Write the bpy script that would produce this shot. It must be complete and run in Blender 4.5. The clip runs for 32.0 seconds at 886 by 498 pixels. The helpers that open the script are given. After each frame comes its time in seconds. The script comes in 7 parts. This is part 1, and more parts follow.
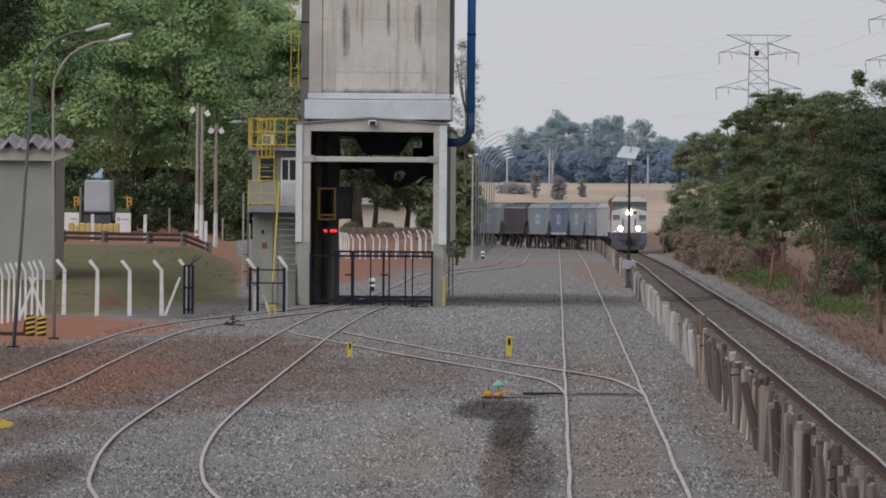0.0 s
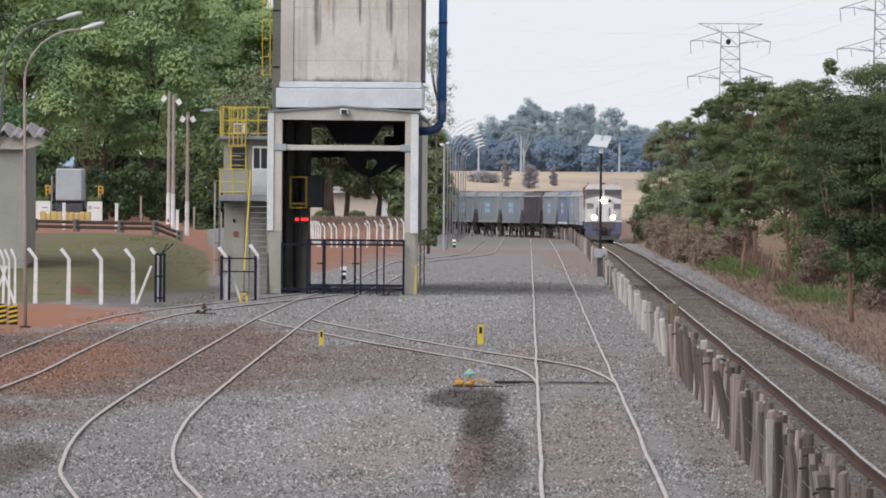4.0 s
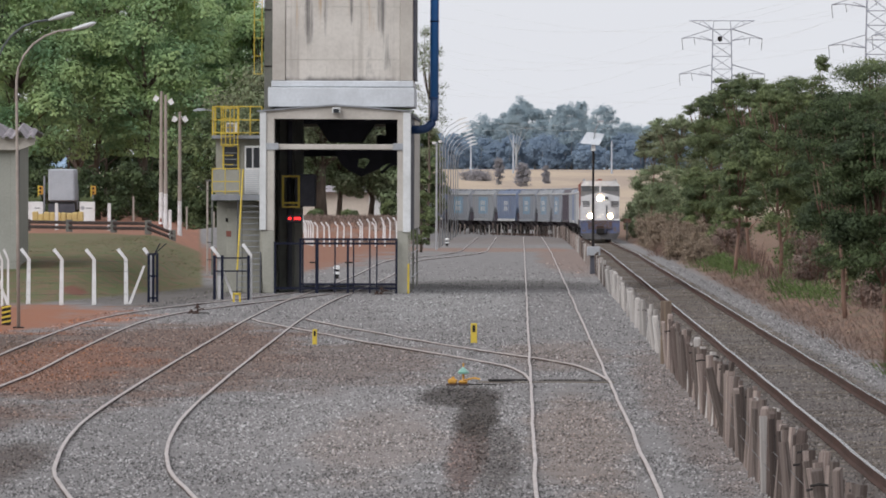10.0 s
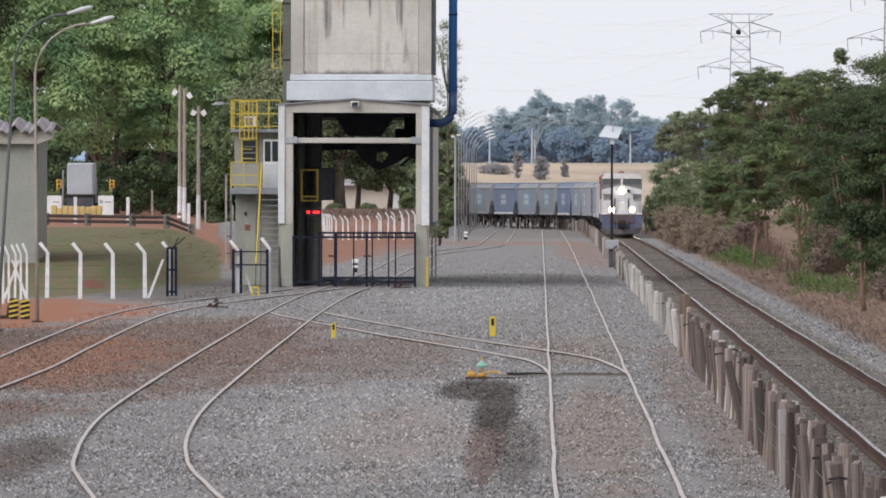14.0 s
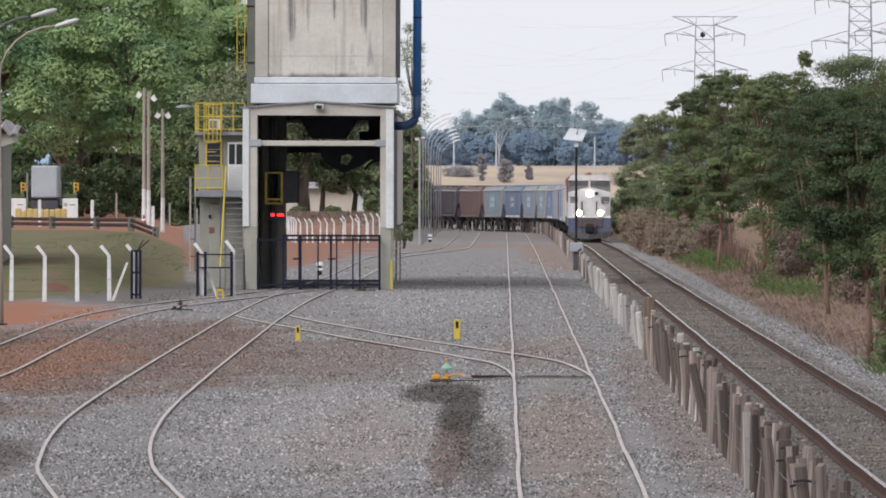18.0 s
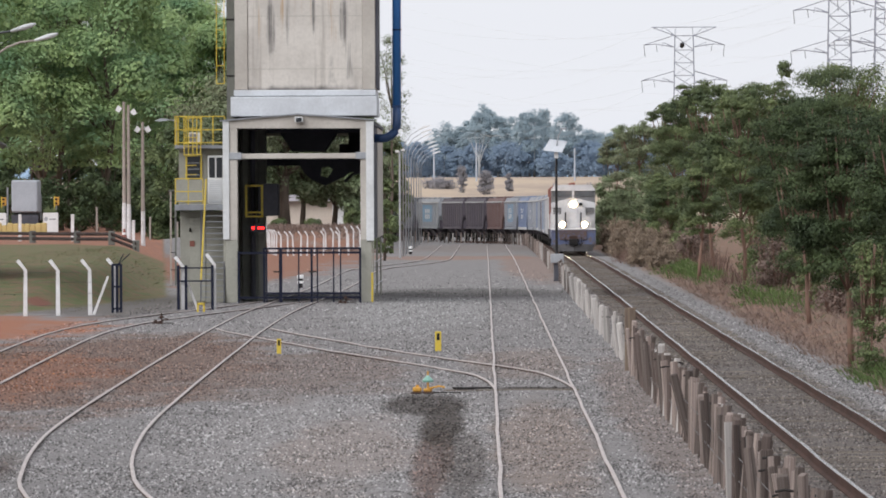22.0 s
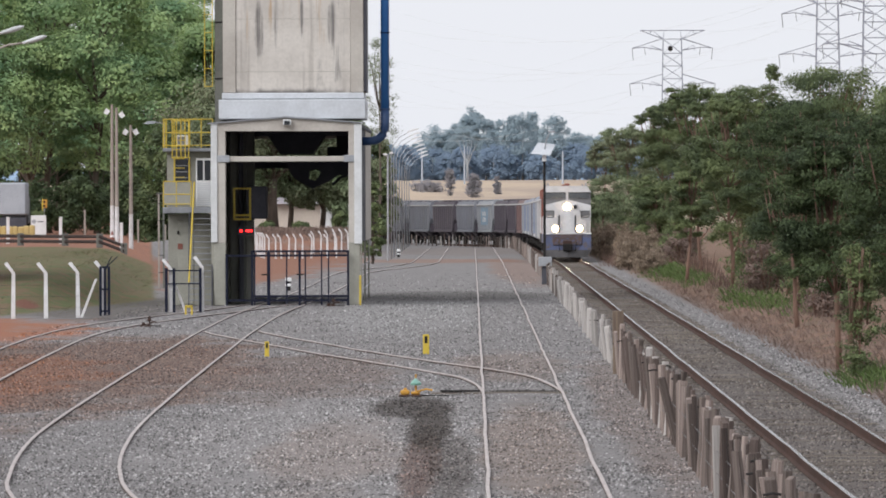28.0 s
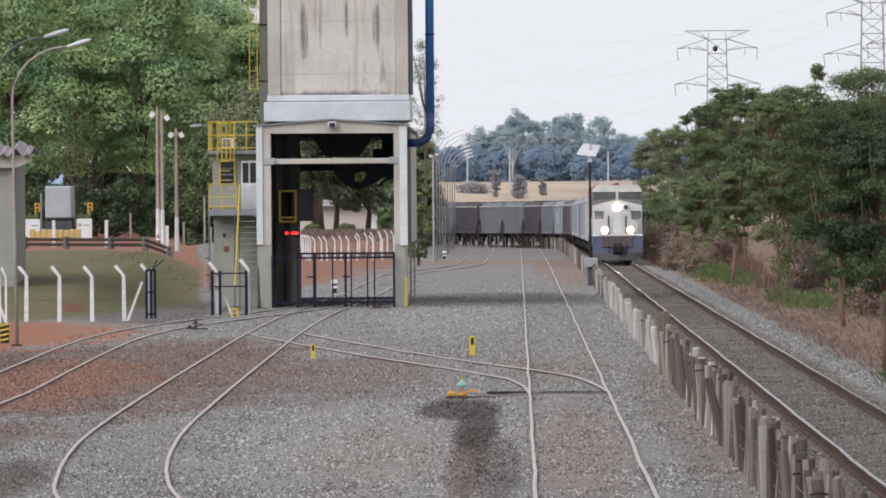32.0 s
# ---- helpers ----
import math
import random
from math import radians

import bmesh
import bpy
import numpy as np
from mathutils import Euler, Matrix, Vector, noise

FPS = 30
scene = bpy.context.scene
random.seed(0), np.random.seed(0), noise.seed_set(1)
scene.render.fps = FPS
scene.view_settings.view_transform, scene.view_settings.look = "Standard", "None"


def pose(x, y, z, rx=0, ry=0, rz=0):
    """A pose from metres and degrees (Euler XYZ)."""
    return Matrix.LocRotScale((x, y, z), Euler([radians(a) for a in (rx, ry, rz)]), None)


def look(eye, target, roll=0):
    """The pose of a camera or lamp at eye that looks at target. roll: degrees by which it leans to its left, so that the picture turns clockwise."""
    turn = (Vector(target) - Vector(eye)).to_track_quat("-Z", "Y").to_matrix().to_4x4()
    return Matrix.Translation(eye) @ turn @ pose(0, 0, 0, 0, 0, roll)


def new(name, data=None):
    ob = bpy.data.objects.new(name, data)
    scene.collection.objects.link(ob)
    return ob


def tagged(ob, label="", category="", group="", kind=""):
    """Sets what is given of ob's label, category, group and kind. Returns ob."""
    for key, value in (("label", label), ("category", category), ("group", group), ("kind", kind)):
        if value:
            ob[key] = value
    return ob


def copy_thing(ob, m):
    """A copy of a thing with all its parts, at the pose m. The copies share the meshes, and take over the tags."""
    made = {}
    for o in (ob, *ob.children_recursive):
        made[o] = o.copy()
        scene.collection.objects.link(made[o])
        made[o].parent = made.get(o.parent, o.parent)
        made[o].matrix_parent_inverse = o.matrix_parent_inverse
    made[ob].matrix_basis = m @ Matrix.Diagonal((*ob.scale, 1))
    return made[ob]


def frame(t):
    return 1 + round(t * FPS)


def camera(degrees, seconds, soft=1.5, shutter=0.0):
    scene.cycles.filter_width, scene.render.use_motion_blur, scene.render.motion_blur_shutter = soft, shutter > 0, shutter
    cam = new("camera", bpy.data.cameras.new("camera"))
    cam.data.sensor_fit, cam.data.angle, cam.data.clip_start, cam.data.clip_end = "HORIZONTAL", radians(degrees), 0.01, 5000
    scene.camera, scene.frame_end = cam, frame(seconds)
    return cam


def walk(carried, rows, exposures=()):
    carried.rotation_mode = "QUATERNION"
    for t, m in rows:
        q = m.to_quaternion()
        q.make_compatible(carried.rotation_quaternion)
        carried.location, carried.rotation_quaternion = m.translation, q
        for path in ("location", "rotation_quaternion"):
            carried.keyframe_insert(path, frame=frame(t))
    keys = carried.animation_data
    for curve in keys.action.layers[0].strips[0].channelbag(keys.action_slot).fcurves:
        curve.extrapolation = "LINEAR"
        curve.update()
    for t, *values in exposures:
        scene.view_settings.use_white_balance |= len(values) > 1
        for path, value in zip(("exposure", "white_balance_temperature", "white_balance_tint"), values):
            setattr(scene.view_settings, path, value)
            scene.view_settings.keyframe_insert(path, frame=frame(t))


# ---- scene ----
# A long-lens camera held by hand on a raised platform: it stands still and sways.
EYE = 4.175
cam = camera(4.988, 32.0, soft=1.8)
# seconds, yaw, pitch, roll
SWAY = [
    (0.0, 0.6433, -0.2836, -0.457),
    (0.5, 0.6337, -0.3147, -0.417),
    (1.0, 0.6521, -0.3550, -0.350),
    (1.5, 0.7086, -0.3268, -0.337),
    (2.0, 0.6711, -0.3108, -0.413),
    (2.5, 0.6043, -0.2943, -0.556),
    (3.0, 0.5216, -0.3197, -0.494),
    (3.5, 0.4852, -0.3496, -0.488),
    (5.5, 0.4950, -0.3327, -0.291),
    (6.0, 0.5005, -0.3685, -0.372),
    (6.5, 0.5591, -0.3591, -0.329),
    (7.0, 0.5697, -0.3170, -0.291),
    (7.5, 0.5138, -0.3268, -0.262),
    (8.0, 0.4943, -0.3229, -0.128),
    (8.5, 0.4389, -0.3399, -0.148),
    (9.0, 0.4283, -0.3555, -0.151),
    (9.5, 0.4144, -0.4013, -0.110),
    (10.0, 0.4404, -0.3554, -0.159),
    (10.5, 0.4595, -0.3279, -0.231),
    (11.0, 0.4133, -0.3224, -0.063),
    (11.5, 0.4058, -0.3480, -0.047),
    (12.0, 0.4207, -0.3830, -0.036),
    (12.5, 0.4636, -0.3860, 0.001),
    (13.0, 0.5224, -0.3770, -0.046),
    (13.5, 0.5291, -0.3922, -0.066),
    (14.0, 0.5455, -0.3922, -0.101),
    (14.5, 0.5094, -0.4006, -0.171),
    (16.5, 0.3979, -0.3679, -0.043),
    (17.0, 0.4218, -0.3631, 0.008),
    (17.5, 0.3698, -0.3400, -0.090),
    (18.0, 0.3446, -0.3764, -0.090),
    (18.5, 0.3605, -0.3684, -0.031),
    (19.0, 0.3636, -0.3489, -0.124),
    (19.5, 0.3546, -0.3269, -0.134),
    (20.0, 0.3247, -0.3119, -0.000),
    (20.5, 0.2703, -0.2740, 0.107),
    (21.0, 0.2104, -0.3032, 0.099),
    (21.5, 0.1682, -0.3084, 0.222),
    (22.0, 0.2332, -0.3090, 0.257),
    (22.5, 0.3008, -0.2963, 0.188),
    (23.0, 0.3412, -0.3225, 0.226),
    (23.5, 0.3433, -0.3013, 0.190),
    (24.0, 0.3528, -0.2829, 0.157),
    (24.5, 0.2806, -0.3493, 0.210),
    (25.0, 0.3297, -0.3153, 0.387),
    (25.5, 0.3894, -0.2705, 0.342),
    (27.5, 0.2234, -0.2568, 0.292),
    (28.0, 0.1659, -0.2924, 0.196),
    (28.5, 0.1455, -0.2967, 0.198),
    (29.0, 0.1403, -0.2862, 0.278),
    (29.5, 0.1498, -0.2854, 0.287),
    (30.0, 0.1407, -0.3005, 0.334),
    (30.5, 0.1297, -0.2991, 0.347),
    (31.0, 0.2341, -0.3020, 0.425),
    (31.5, 0.4324, -0.2787, 0.467),
    (32.0, 0.4225, -0.2824, 0.474),
]
walk(cam, [(t, pose(0, 0, EYE, 90 + pitch, roll, yaw)) for t, yaw, pitch, roll in SWAY],
     exposures=[(0.0, 0.09), (1.1, 0.09), (2.1, 0.5), (2.9, 0.64), (9.5, 0.64), (10.0, 0.50), (10.5, 0.39), (11.0, 0.48), (11.5, 0.64), (32.0, 0.64)])

# ---- world and light: hazy, sunless late afternoon ----
world = bpy.data.worlds.new("hazy_sky")
scene.world = world
world.use_nodes = True
wn, wl = world.node_tree.nodes, world.node_tree.links
wn.clear()
sky = wn.new("ShaderNodeTexSky")
sky.sky_type, sky.sun_disc = "NISHITA", False
sky.sun_elevation, sky.sun_rotation = radians(24), radians(-60)
sky.air_density, sky.dust_density = 1.0, 6.0
sky_bg, cloud_bg, sky_mix, sky_out = (wn.new(k) for k in ("ShaderNodeBackground", "ShaderNodeBackground", "ShaderNodeMixShader", "ShaderNodeOutputWorld"))
sky_bg.inputs["Strength"].default_value = 0.07
cloud_bg.inputs["Color"].default_value = (0.799, 0.818, 0.875, 1)
cloud_bg.inputs["Strength"].default_value = 0.775
sky_mix.inputs[0].default_value = 0.85
wl.new(sky.outputs[0], sky_bg.inputs[0])
wl.new(sky_bg.outputs[0], sky_mix.inputs[1])
wl.new(cloud_bg.outputs[0], sky_mix.inputs[2])
wl.new(sky_mix.outputs[0], sky_out.inputs[0])
sun = new("sun", bpy.data.lights.new("sun", "SUN"))
sun.data.energy, sun.data.angle, sun.data.color = 1.48, radians(45), (0.965, 0.975, 1.0)
sun.matrix_world = look((-60, -35, 72), (0, 40, 0))


# ---- materials ----
def nodes_of(name):
    m = bpy.data.materials.new(name)
    m.use_nodes = True
    nt = m.node_tree
    return m, nt, nt.nodes["Principled BSDF"]


def link(nt, a, b):
    nt.links.new(a, b)


def noise_node(nt, vec, scale, detail=5.0, rough=0.6):
    n = nt.nodes.new("ShaderNodeTexNoise")
    n.inputs["Scale"].default_value, n.inputs["Detail"].default_value, n.inputs["Roughness"].default_value = scale, detail, rough
    link(nt, vec, n.inputs["Vector"])
    return n.outputs["Fac"]


def ramp_node(nt, fac, lo, hi, a=0.0, b=1.0):
    n = nt.nodes.new("ShaderNodeMapRange")
    n.interpolation_type = "SMOOTHSTEP"
    n.inputs["From Min"].default_value, n.inputs["From Max"].default_value = lo, hi
    n.inputs["To Min"].default_value, n.inputs["To Max"].default_value = a, b
    link(nt, fac, n.inputs["Value"])
    return n.outputs["Result"]


def mix_node(nt, fac, a, b, mode="MIX"):
    n = nt.nodes.new("ShaderNodeMix")
    n.data_type, n.blend_type = "RGBA", mode
    for v, i in ((fac, n.inputs[0]), (a, n.inputs[6]), (b, n.inputs[7])):
        if isinstance(v, (int, float)):
            i.default_value = v
        elif isinstance(v, tuple):
            i.default_value = (*v, 1)
        else:
            link(nt, v, i)
    return n.outputs[2]


def math_node(nt, op, a, b=None):
    n = nt.nodes.new("ShaderNodeMath")
    n.operation = op
    for v, i in ((a, n.inputs[0]), (b, n.inputs[1])):
        if v is None:
            continue
        if isinstance(v, (int, float)):
            i.default_value = v
        else:
            link(nt, v, i)
    return n.outputs[0]


def coords(nt, stretch=(1, 1, 1), world_space=False):
    if world_space:
        src = nt.nodes.new("ShaderNodeNewGeometry").outputs["Position"]
    else:
        src = nt.nodes.new("ShaderNodeTexCoord").outputs["Object"]
    m = nt.nodes.new("ShaderNodeMapping")
    m.inputs["Scale"].default_value = stretch
    link(nt, src, m.inputs["Vector"])
    return m.outputs[0]


def mat(name, col, alt=None, scale=1.0, fine=12.0, rough=0.7, metal=0.0, bump=0.2, stretch=(1, 1, 1), wear=None, wear_at=0.62,
        per=None, spread=0.25, translucent=0.0):
    """A surface of two tones in large patches, a fine grain, wear in spots, and a shade per piece."""
    m, nt, b = nodes_of(name)
    vec = coords(nt, stretch)
    alt = alt or tuple(c * 0.72 for c in col)
    big = ramp_node(nt, noise_node(nt, vec, scale, 4), 0.35, 0.68)
    c = mix_node(nt, big, col, alt)
    grain = noise_node(nt, vec, fine, 6, 0.7)
    c = mix_node(nt, ramp_node(nt, grain, 0.3, 0.75, 0.0, 0.35), c, tuple(v * 0.6 for v in col))
    if wear:
        c = mix_node(nt, ramp_node(nt, noise_node(nt, vec, scale * 2.7, 8, 0.7), wear_at, wear_at + 0.12), c, wear)
    if per:
        if per == "island":
            r = nt.nodes.new("ShaderNodeNewGeometry").outputs["Random Per Island"]
        else:
            r = nt.nodes.new("ShaderNodeObjectInfo").outputs["Random"]
        hs = nt.nodes.new("ShaderNodeHueSaturation")
        link(nt, ramp_node(nt, r, 0, 1, 1 - spread, 1 + spread), hs.inputs["Value"])
        link(nt, c, hs.inputs["Color"])
        c = hs.outputs[0]
    link(nt, c, b.inputs["Base Color"])
    link(nt, ramp_node(nt, grain, 0.2, 0.8, max(rough - 0.12, 0.03), min(rough + 0.12, 1)), b.inputs["Roughness"])
    b.inputs["Metallic"].default_value = metal
    if bump:
        bp = nt.nodes.new("ShaderNodeBump")
        bp.inputs["Strength"].default_value, bp.inputs["Distance"].default_value = bump, 0.02
        link(nt, grain, bp.inputs["Height"])
        link(nt, bp.outputs[0], b.inputs["Normal"])
    if translucent:
        tr = nt.nodes.new("ShaderNodeBsdfTranslucent")
        link(nt, c, tr.inputs["Color"])
        mx = nt.nodes.new("ShaderNodeMixShader")
        mx.inputs[0].default_value = translucent
        link(nt, b.outputs[0], mx.inputs[1])
        link(nt, tr.outputs[0], mx.inputs[2])
        link(nt, mx.outputs[0], nt.nodes["Material Output"].inputs["Surface"])
    return m


def glow(name, col, strength):
    m, nt, b = nodes_of(name)
    b.inputs["Base Color"].default_value = (*col, 1)
    b.inputs["Emission Color"].default_value = (*col, 1)
    b.inputs["Emission Strength"].default_value = strength
    return m


def patch_mask(nt, sep, warp, cx, cy, rx, ry):
    """1 inside an uneven oval of the plan, 0 outside."""
    dx = math_node(nt, "MULTIPLY", math_node(nt, "SUBTRACT", sep.outputs[0], cx), 1 / rx)
    dy = math_node(nt, "MULTIPLY", math_node(nt, "SUBTRACT", sep.outputs[1], cy), 1 / ry)
    d = math_node(nt, "ADD", math_node(nt, "MULTIPLY", dx, dx), math_node(nt, "MULTIPLY", dy, dy))
    d = math_node(nt, "ADD", d, math_node(nt, "MULTIPLY", math_node(nt, "SUBTRACT", warp, 0.5), 2.6))
    return ramp_node(nt, d, 0.35, 1.15, 1.0, 0.0)


def ground_material(name, stones):
    """Grey ballast, red earth and dry verge, by place, and a shadow painted beside the tower; the loose stones share
    it.
    """
    m, nt, b = nodes_of(name)
    pos = coords(nt, (1, 1, 1), True)
    sep = nt.nodes.new("ShaderNodeSeparateXYZ")
    link(nt, pos, sep.inputs[0])
    warp = noise_node(nt, coords(nt, (0.45, 0.09, 0.4), True), 1.0, 6, 0.65)
    mid = noise_node(nt, coords(nt, (1.3, 0.45, 1.0), True), 1.0, 6, 0.7)
    fine = noise_node(nt, coords(nt, (9, 6, 6), True), 1.0, 8, 0.75)
    c = mix_node(nt, ramp_node(nt, mid, 0.35, 0.7), (0.240, 0.229, 0.226), (0.172, 0.161, 0.158))
    light = patch_mask(nt, sep, warp, -2.5, 178, 3.2, 42)
    c = mix_node(nt, math_node(nt, "MULTIPLY", light, 0.6), c, (0.272, 0.257, 0.252))
    light2 = patch_mask(nt, sep, warp, -2.4, 372, 3.0, 75)
    c = mix_node(nt, math_node(nt, "MULTIPLY", light2, 0.4), c, (0.292, 0.287, 0.281))
    rough_edge = noise_node(nt, coords(nt, (3.0, 0.8, 1.0), True), 1.0, 8, 0.8)
    for cx, cy, rx, ry, k, col in (
            (-9.6, 248, 5.0, 66, 0.85, (0.150, 0.094, 0.073)), (-11.5, 235, 3.0, 40, 0.75, (0.205, 0.097, 0.061)), (-13.6, 385, 3.6, 42, 0.9, (0.115, 0.104, 0.097)), (-15.2, 258, 3.2, 34, 0.9, (0.125, 0.085, 0.067)), (-18.0, 316, 6.5, 42, 1.0, (0.292, 0.126, 0.075)),
            (-4.4, 240, 3.2, 36, 0.6, (0.158, 0.115, 0.098)), (0.9, 252, 1.6, 26, 0.4, (0.199, 0.140, 0.111)),
            (1.0, 170, 1.0, 40, 0.45, (0.222, 0.158, 0.123)), (-2.3, 166, 1.3, 26, 0.4, (0.250, 0.195, 0.168)), (-0.82, 160, 0.36, 25, 0.75, (0.115, 0.072, 0.060)), (-0.34, 158, 0.42, 22, 0.65, (0.070, 0.058, 0.052)), (-0.78, 184, 0.46, 20, 0.9, (0.046, 0.038, 0.033)), (-1.2, 202, 0.95, 12, 0.85, (0.042, 0.035, 0.031)), (1.07, 217.8, 0.95, 2.2, 1.0, (0.045, 0.038, 0.034)), (-7.9, 150, 0.9, 16, 0.8, (0.082, 0.064, 0.056)), (-9.6, 178, 1.0, 18, 0.6, (0.117, 0.073, 0.056)),
            # The oval at (-0.9, 430) is the shadow beside the tower, put into the colour.
            (3.2, 200, 0.9, 70, 0.45, (0.164, 0.115, 0.094)), (-0.9, 430, 5.0, 24, 0.7, (0.092, 0.087, 0.083)),
            (2.6, 600, 1.8, 130, 0.55, (0.235, 0.145, 0.110)), (-2.5, 676, 7.0, 34, 0.6, (0.270, 0.150, 0.102)), (-1.0, 860, 7.0, 110, 0.5, (0.200, 0.160, 0.140)), (-10.6, 560, 1.3, 75, 0.8, (0.250, 0.120, 0.078)), (9.9, 221, 1.0, 6, 0.9, (0.300, 0.120, 0.070)), (9.6, 432, 0.8, 26, 0.8, (0.290, 0.130, 0.082)), (13.5, 600, 2.6, 60, 0.9, (0.300, 0.140, 0.092)),
            (-14.0, 818, 7.0, 62, 0.85, (0.27, 0.20, 0.165)), (-13.2, 715, 6.2, 100, 0.8, (0.225, 0.115, 0.078)), (-14.5, 650, 7.5, 190, 0.95, (0.25, 0.118, 0.076)), (-9.2, 147, 1.6, 8, 0.8, (0.187, 0.117, 0.082))):
        c = mix_node(nt, math_node(nt, "MULTIPLY", patch_mask(nt, sep, warp if ry > 25 else rough_edge, cx, cy, rx, ry), k), c, col)
    # main line: darker ballast soaked with oil and dust
    main = math_node(nt, "ABSOLUTE", math_node(nt, "SUBTRACT", sep.outputs[0], 5.45))
    c = mix_node(nt, ramp_node(nt, main, 1.2, 1.95, 0.8, 0.0), c, (0.106, 0.087, 0.077))
    right = math_node(nt, "ADD", sep.outputs[0], math_node(nt, "MULTIPLY", warp, 1.6))
    c = mix_node(nt, ramp_node(nt, right, 9.0, 9.9), c, mix_node(nt, ramp_node(nt, mid, 0.4, 0.6), (0.234, 0.135, 0.096), (0.158, 0.115, 0.080)))
    # grass bank on the left, red road on top of it
    edge = math_node(nt, "ADD", math_node(nt, "MULTIPLY", sep.outputs[1], 0.032), sep.outputs[0])
    bank = math_node(nt, "MULTIPLY", ramp_node(nt, edge, 0.1, 0.5, 1.0, 0.0), ramp_node(nt, math_node(nt, "ADD", math_node(nt, "SUBTRACT", sep.outputs[1], math_node(nt, "MULTIPLY", math_node(nt, "MAXIMUM", math_node(nt, "ADD", sep.outputs[0], 17.0), 0.0), 15.0)), math_node(nt, "MULTIPLY", rough_edge, 14.0)), 357, 372))
    c = mix_node(nt, bank, c, mix_node(nt, ramp_node(nt, mid, 0.38, 0.62), (0.098, 0.122, 0.048), (0.165, 0.112, 0.068)))
    c = mix_node(nt, patch_mask(nt, sep, rough_edge, -16.8, 382, 0.5, 4.5), c, (0.17, 0.07, 0.048))
    c = mix_node(nt, math_node(nt, "MULTIPLY", bank, ramp_node(nt, sep.outputs[1], 585, 600)), c, mix_node(nt, ramp_node(nt, mid, 0.35, 0.65), (0.31, 0.142, 0.09), (0.24, 0.12, 0.085)))
    # far dry field
    far = ramp_node(nt, sep.outputs[1], 1250, 1420)
    c = mix_node(nt, far, c, mix_node(nt, ramp_node(nt, noise_node(nt, coords(nt, (0.035, 0.007, 0.035), True), 1.0, 6), 0.45, 0.62), (0.500, 0.395, 0.295), (0.390, 0.310, 0.250)))
    c = mix_node(nt, ramp_node(nt, fine, 0.3, 0.75, 0.0, 0.3), c, (0.105, 0.091, 0.082))
    if stones:
        r = nt.nodes.new("ShaderNodeNewGeometry").outputs["Random Per Island"]
        hs = nt.nodes.new("ShaderNodeHueSaturation")
        link(nt, math_node(nt, "ADD", math_node(nt, "MULTIPLY", math_node(nt, "POWER", r, 2.1), 1.9), 0.43), hs.inputs["Value"])
        tint = math_node(nt, "FRACT", math_node(nt, "MULTIPLY", r, 37.0))
        link(nt, ramp_node(nt, tint, 0.2, 1.0, 0.7, 1.3), hs.inputs["Saturation"])
        link(nt, c, hs.inputs["Color"])
        c = hs.outputs[0]
    link(nt, c, b.inputs["Base Color"])
    b.inputs["Roughness"].default_value = 0.95
    b.inputs["Specular IOR Level"].default_value = 0.12
    bp = nt.nodes.new("ShaderNodeBump")
    bp.inputs["Strength"].default_value, bp.inputs["Distance"].default_value = 0.5, 0.05
    link(nt, fine, bp.inputs["Height"])
    link(nt, bp.outputs[0], b.inputs["Normal"])
    return m


GROUND = ground_material("ground_earth_and_ballast", False)
STONES = ground_material("loose_stones", True)
CONCRETE = mat("weathered_concrete", (0.52, 0.48, 0.43), (0.40, 0.36, 0.32), 0.5, 9, 0.85, bump=0.3)
BASE_PAINT = mat("olive_grey_paint", (0.34, 0.33, 0.28), (0.28, 0.27, 0.23), 0.8, 12, 0.8)
CLADDING = mat("white_metal_cladding", (0.66, 0.66, 0.66), (0.55, 0.55, 0.54), 0.6, 8, 0.55, bump=0.05, wear=(0.42, 0.36, 0.30), wear_at=0.68)
FASCIA = mat("pale_grey_fascia", (0.60, 0.62, 0.65), (0.47, 0.48, 0.50), 0.5, 10, 0.65, bump=0.1)
# Dark steel raised and blued; haze over the dark interior is in the colour.
DARK = mat("hazed_dark_steel", (0.088, 0.088, 0.102), (0.062, 0.062, 0.074), 1.0, 10, 0.7)
STEEL = mat("grey_steel", (0.30, 0.31, 0.33), (0.22, 0.22, 0.23), 2, 20, 0.45, 0.4)
YELLOW = mat("faded_yellow_paint", (0.62, 0.45, 0.045), (0.50, 0.36, 0.05), 2, 20, 0.55)
BLUEPIPE = mat("blue_pipe_paint", (0.028, 0.135, 0.36), (0.02, 0.095, 0.27), 0.35, 6, 0.45, stretch=(1, 1, 0.6))
NAVY = mat("navy_gate_paint", (0.011, 0.013, 0.028), (0.015, 0.017, 0.032), 2, 20, 0.75)
WHITE = mat("white_paint", (0.78, 0.77, 0.76), (0.66, 0.64, 0.63), 1.2, 14, 0.6, bump=0.08)
WHITEPOST = mat("limewashed_concrete", (0.74, 0.72, 0.72), (0.58, 0.55, 0.53), 1.5, 14, 0.85)
SHEDWALL = mat("pale_olive_render", (0.315, 0.312, 0.275), (0.275, 0.272, 0.24), 0.5, 12, 0.85)
CABINWALL = mat("drab_rendered_wall", (0.31, 0.30, 0.255), (0.25, 0.24, 0.205), 0.7, 12, 0.85)
GLASS = mat("dark_window_glass", (0.015, 0.017, 0.02), (0.02, 0.022, 0.026), 1, 4, 0.1, bump=0)
RAIL = mat("dusty_rail_steel", (0.44, 0.375, 0.35), (0.35, 0.29, 0.265), 0.4, 6, 0.45, 0.25, 0.1)
RUSTRAIL = mat("rusty_rail_web", (0.052, 0.032, 0.026), (0.078, 0.048, 0.038), 0.5, 8, 0.8, 0.1)
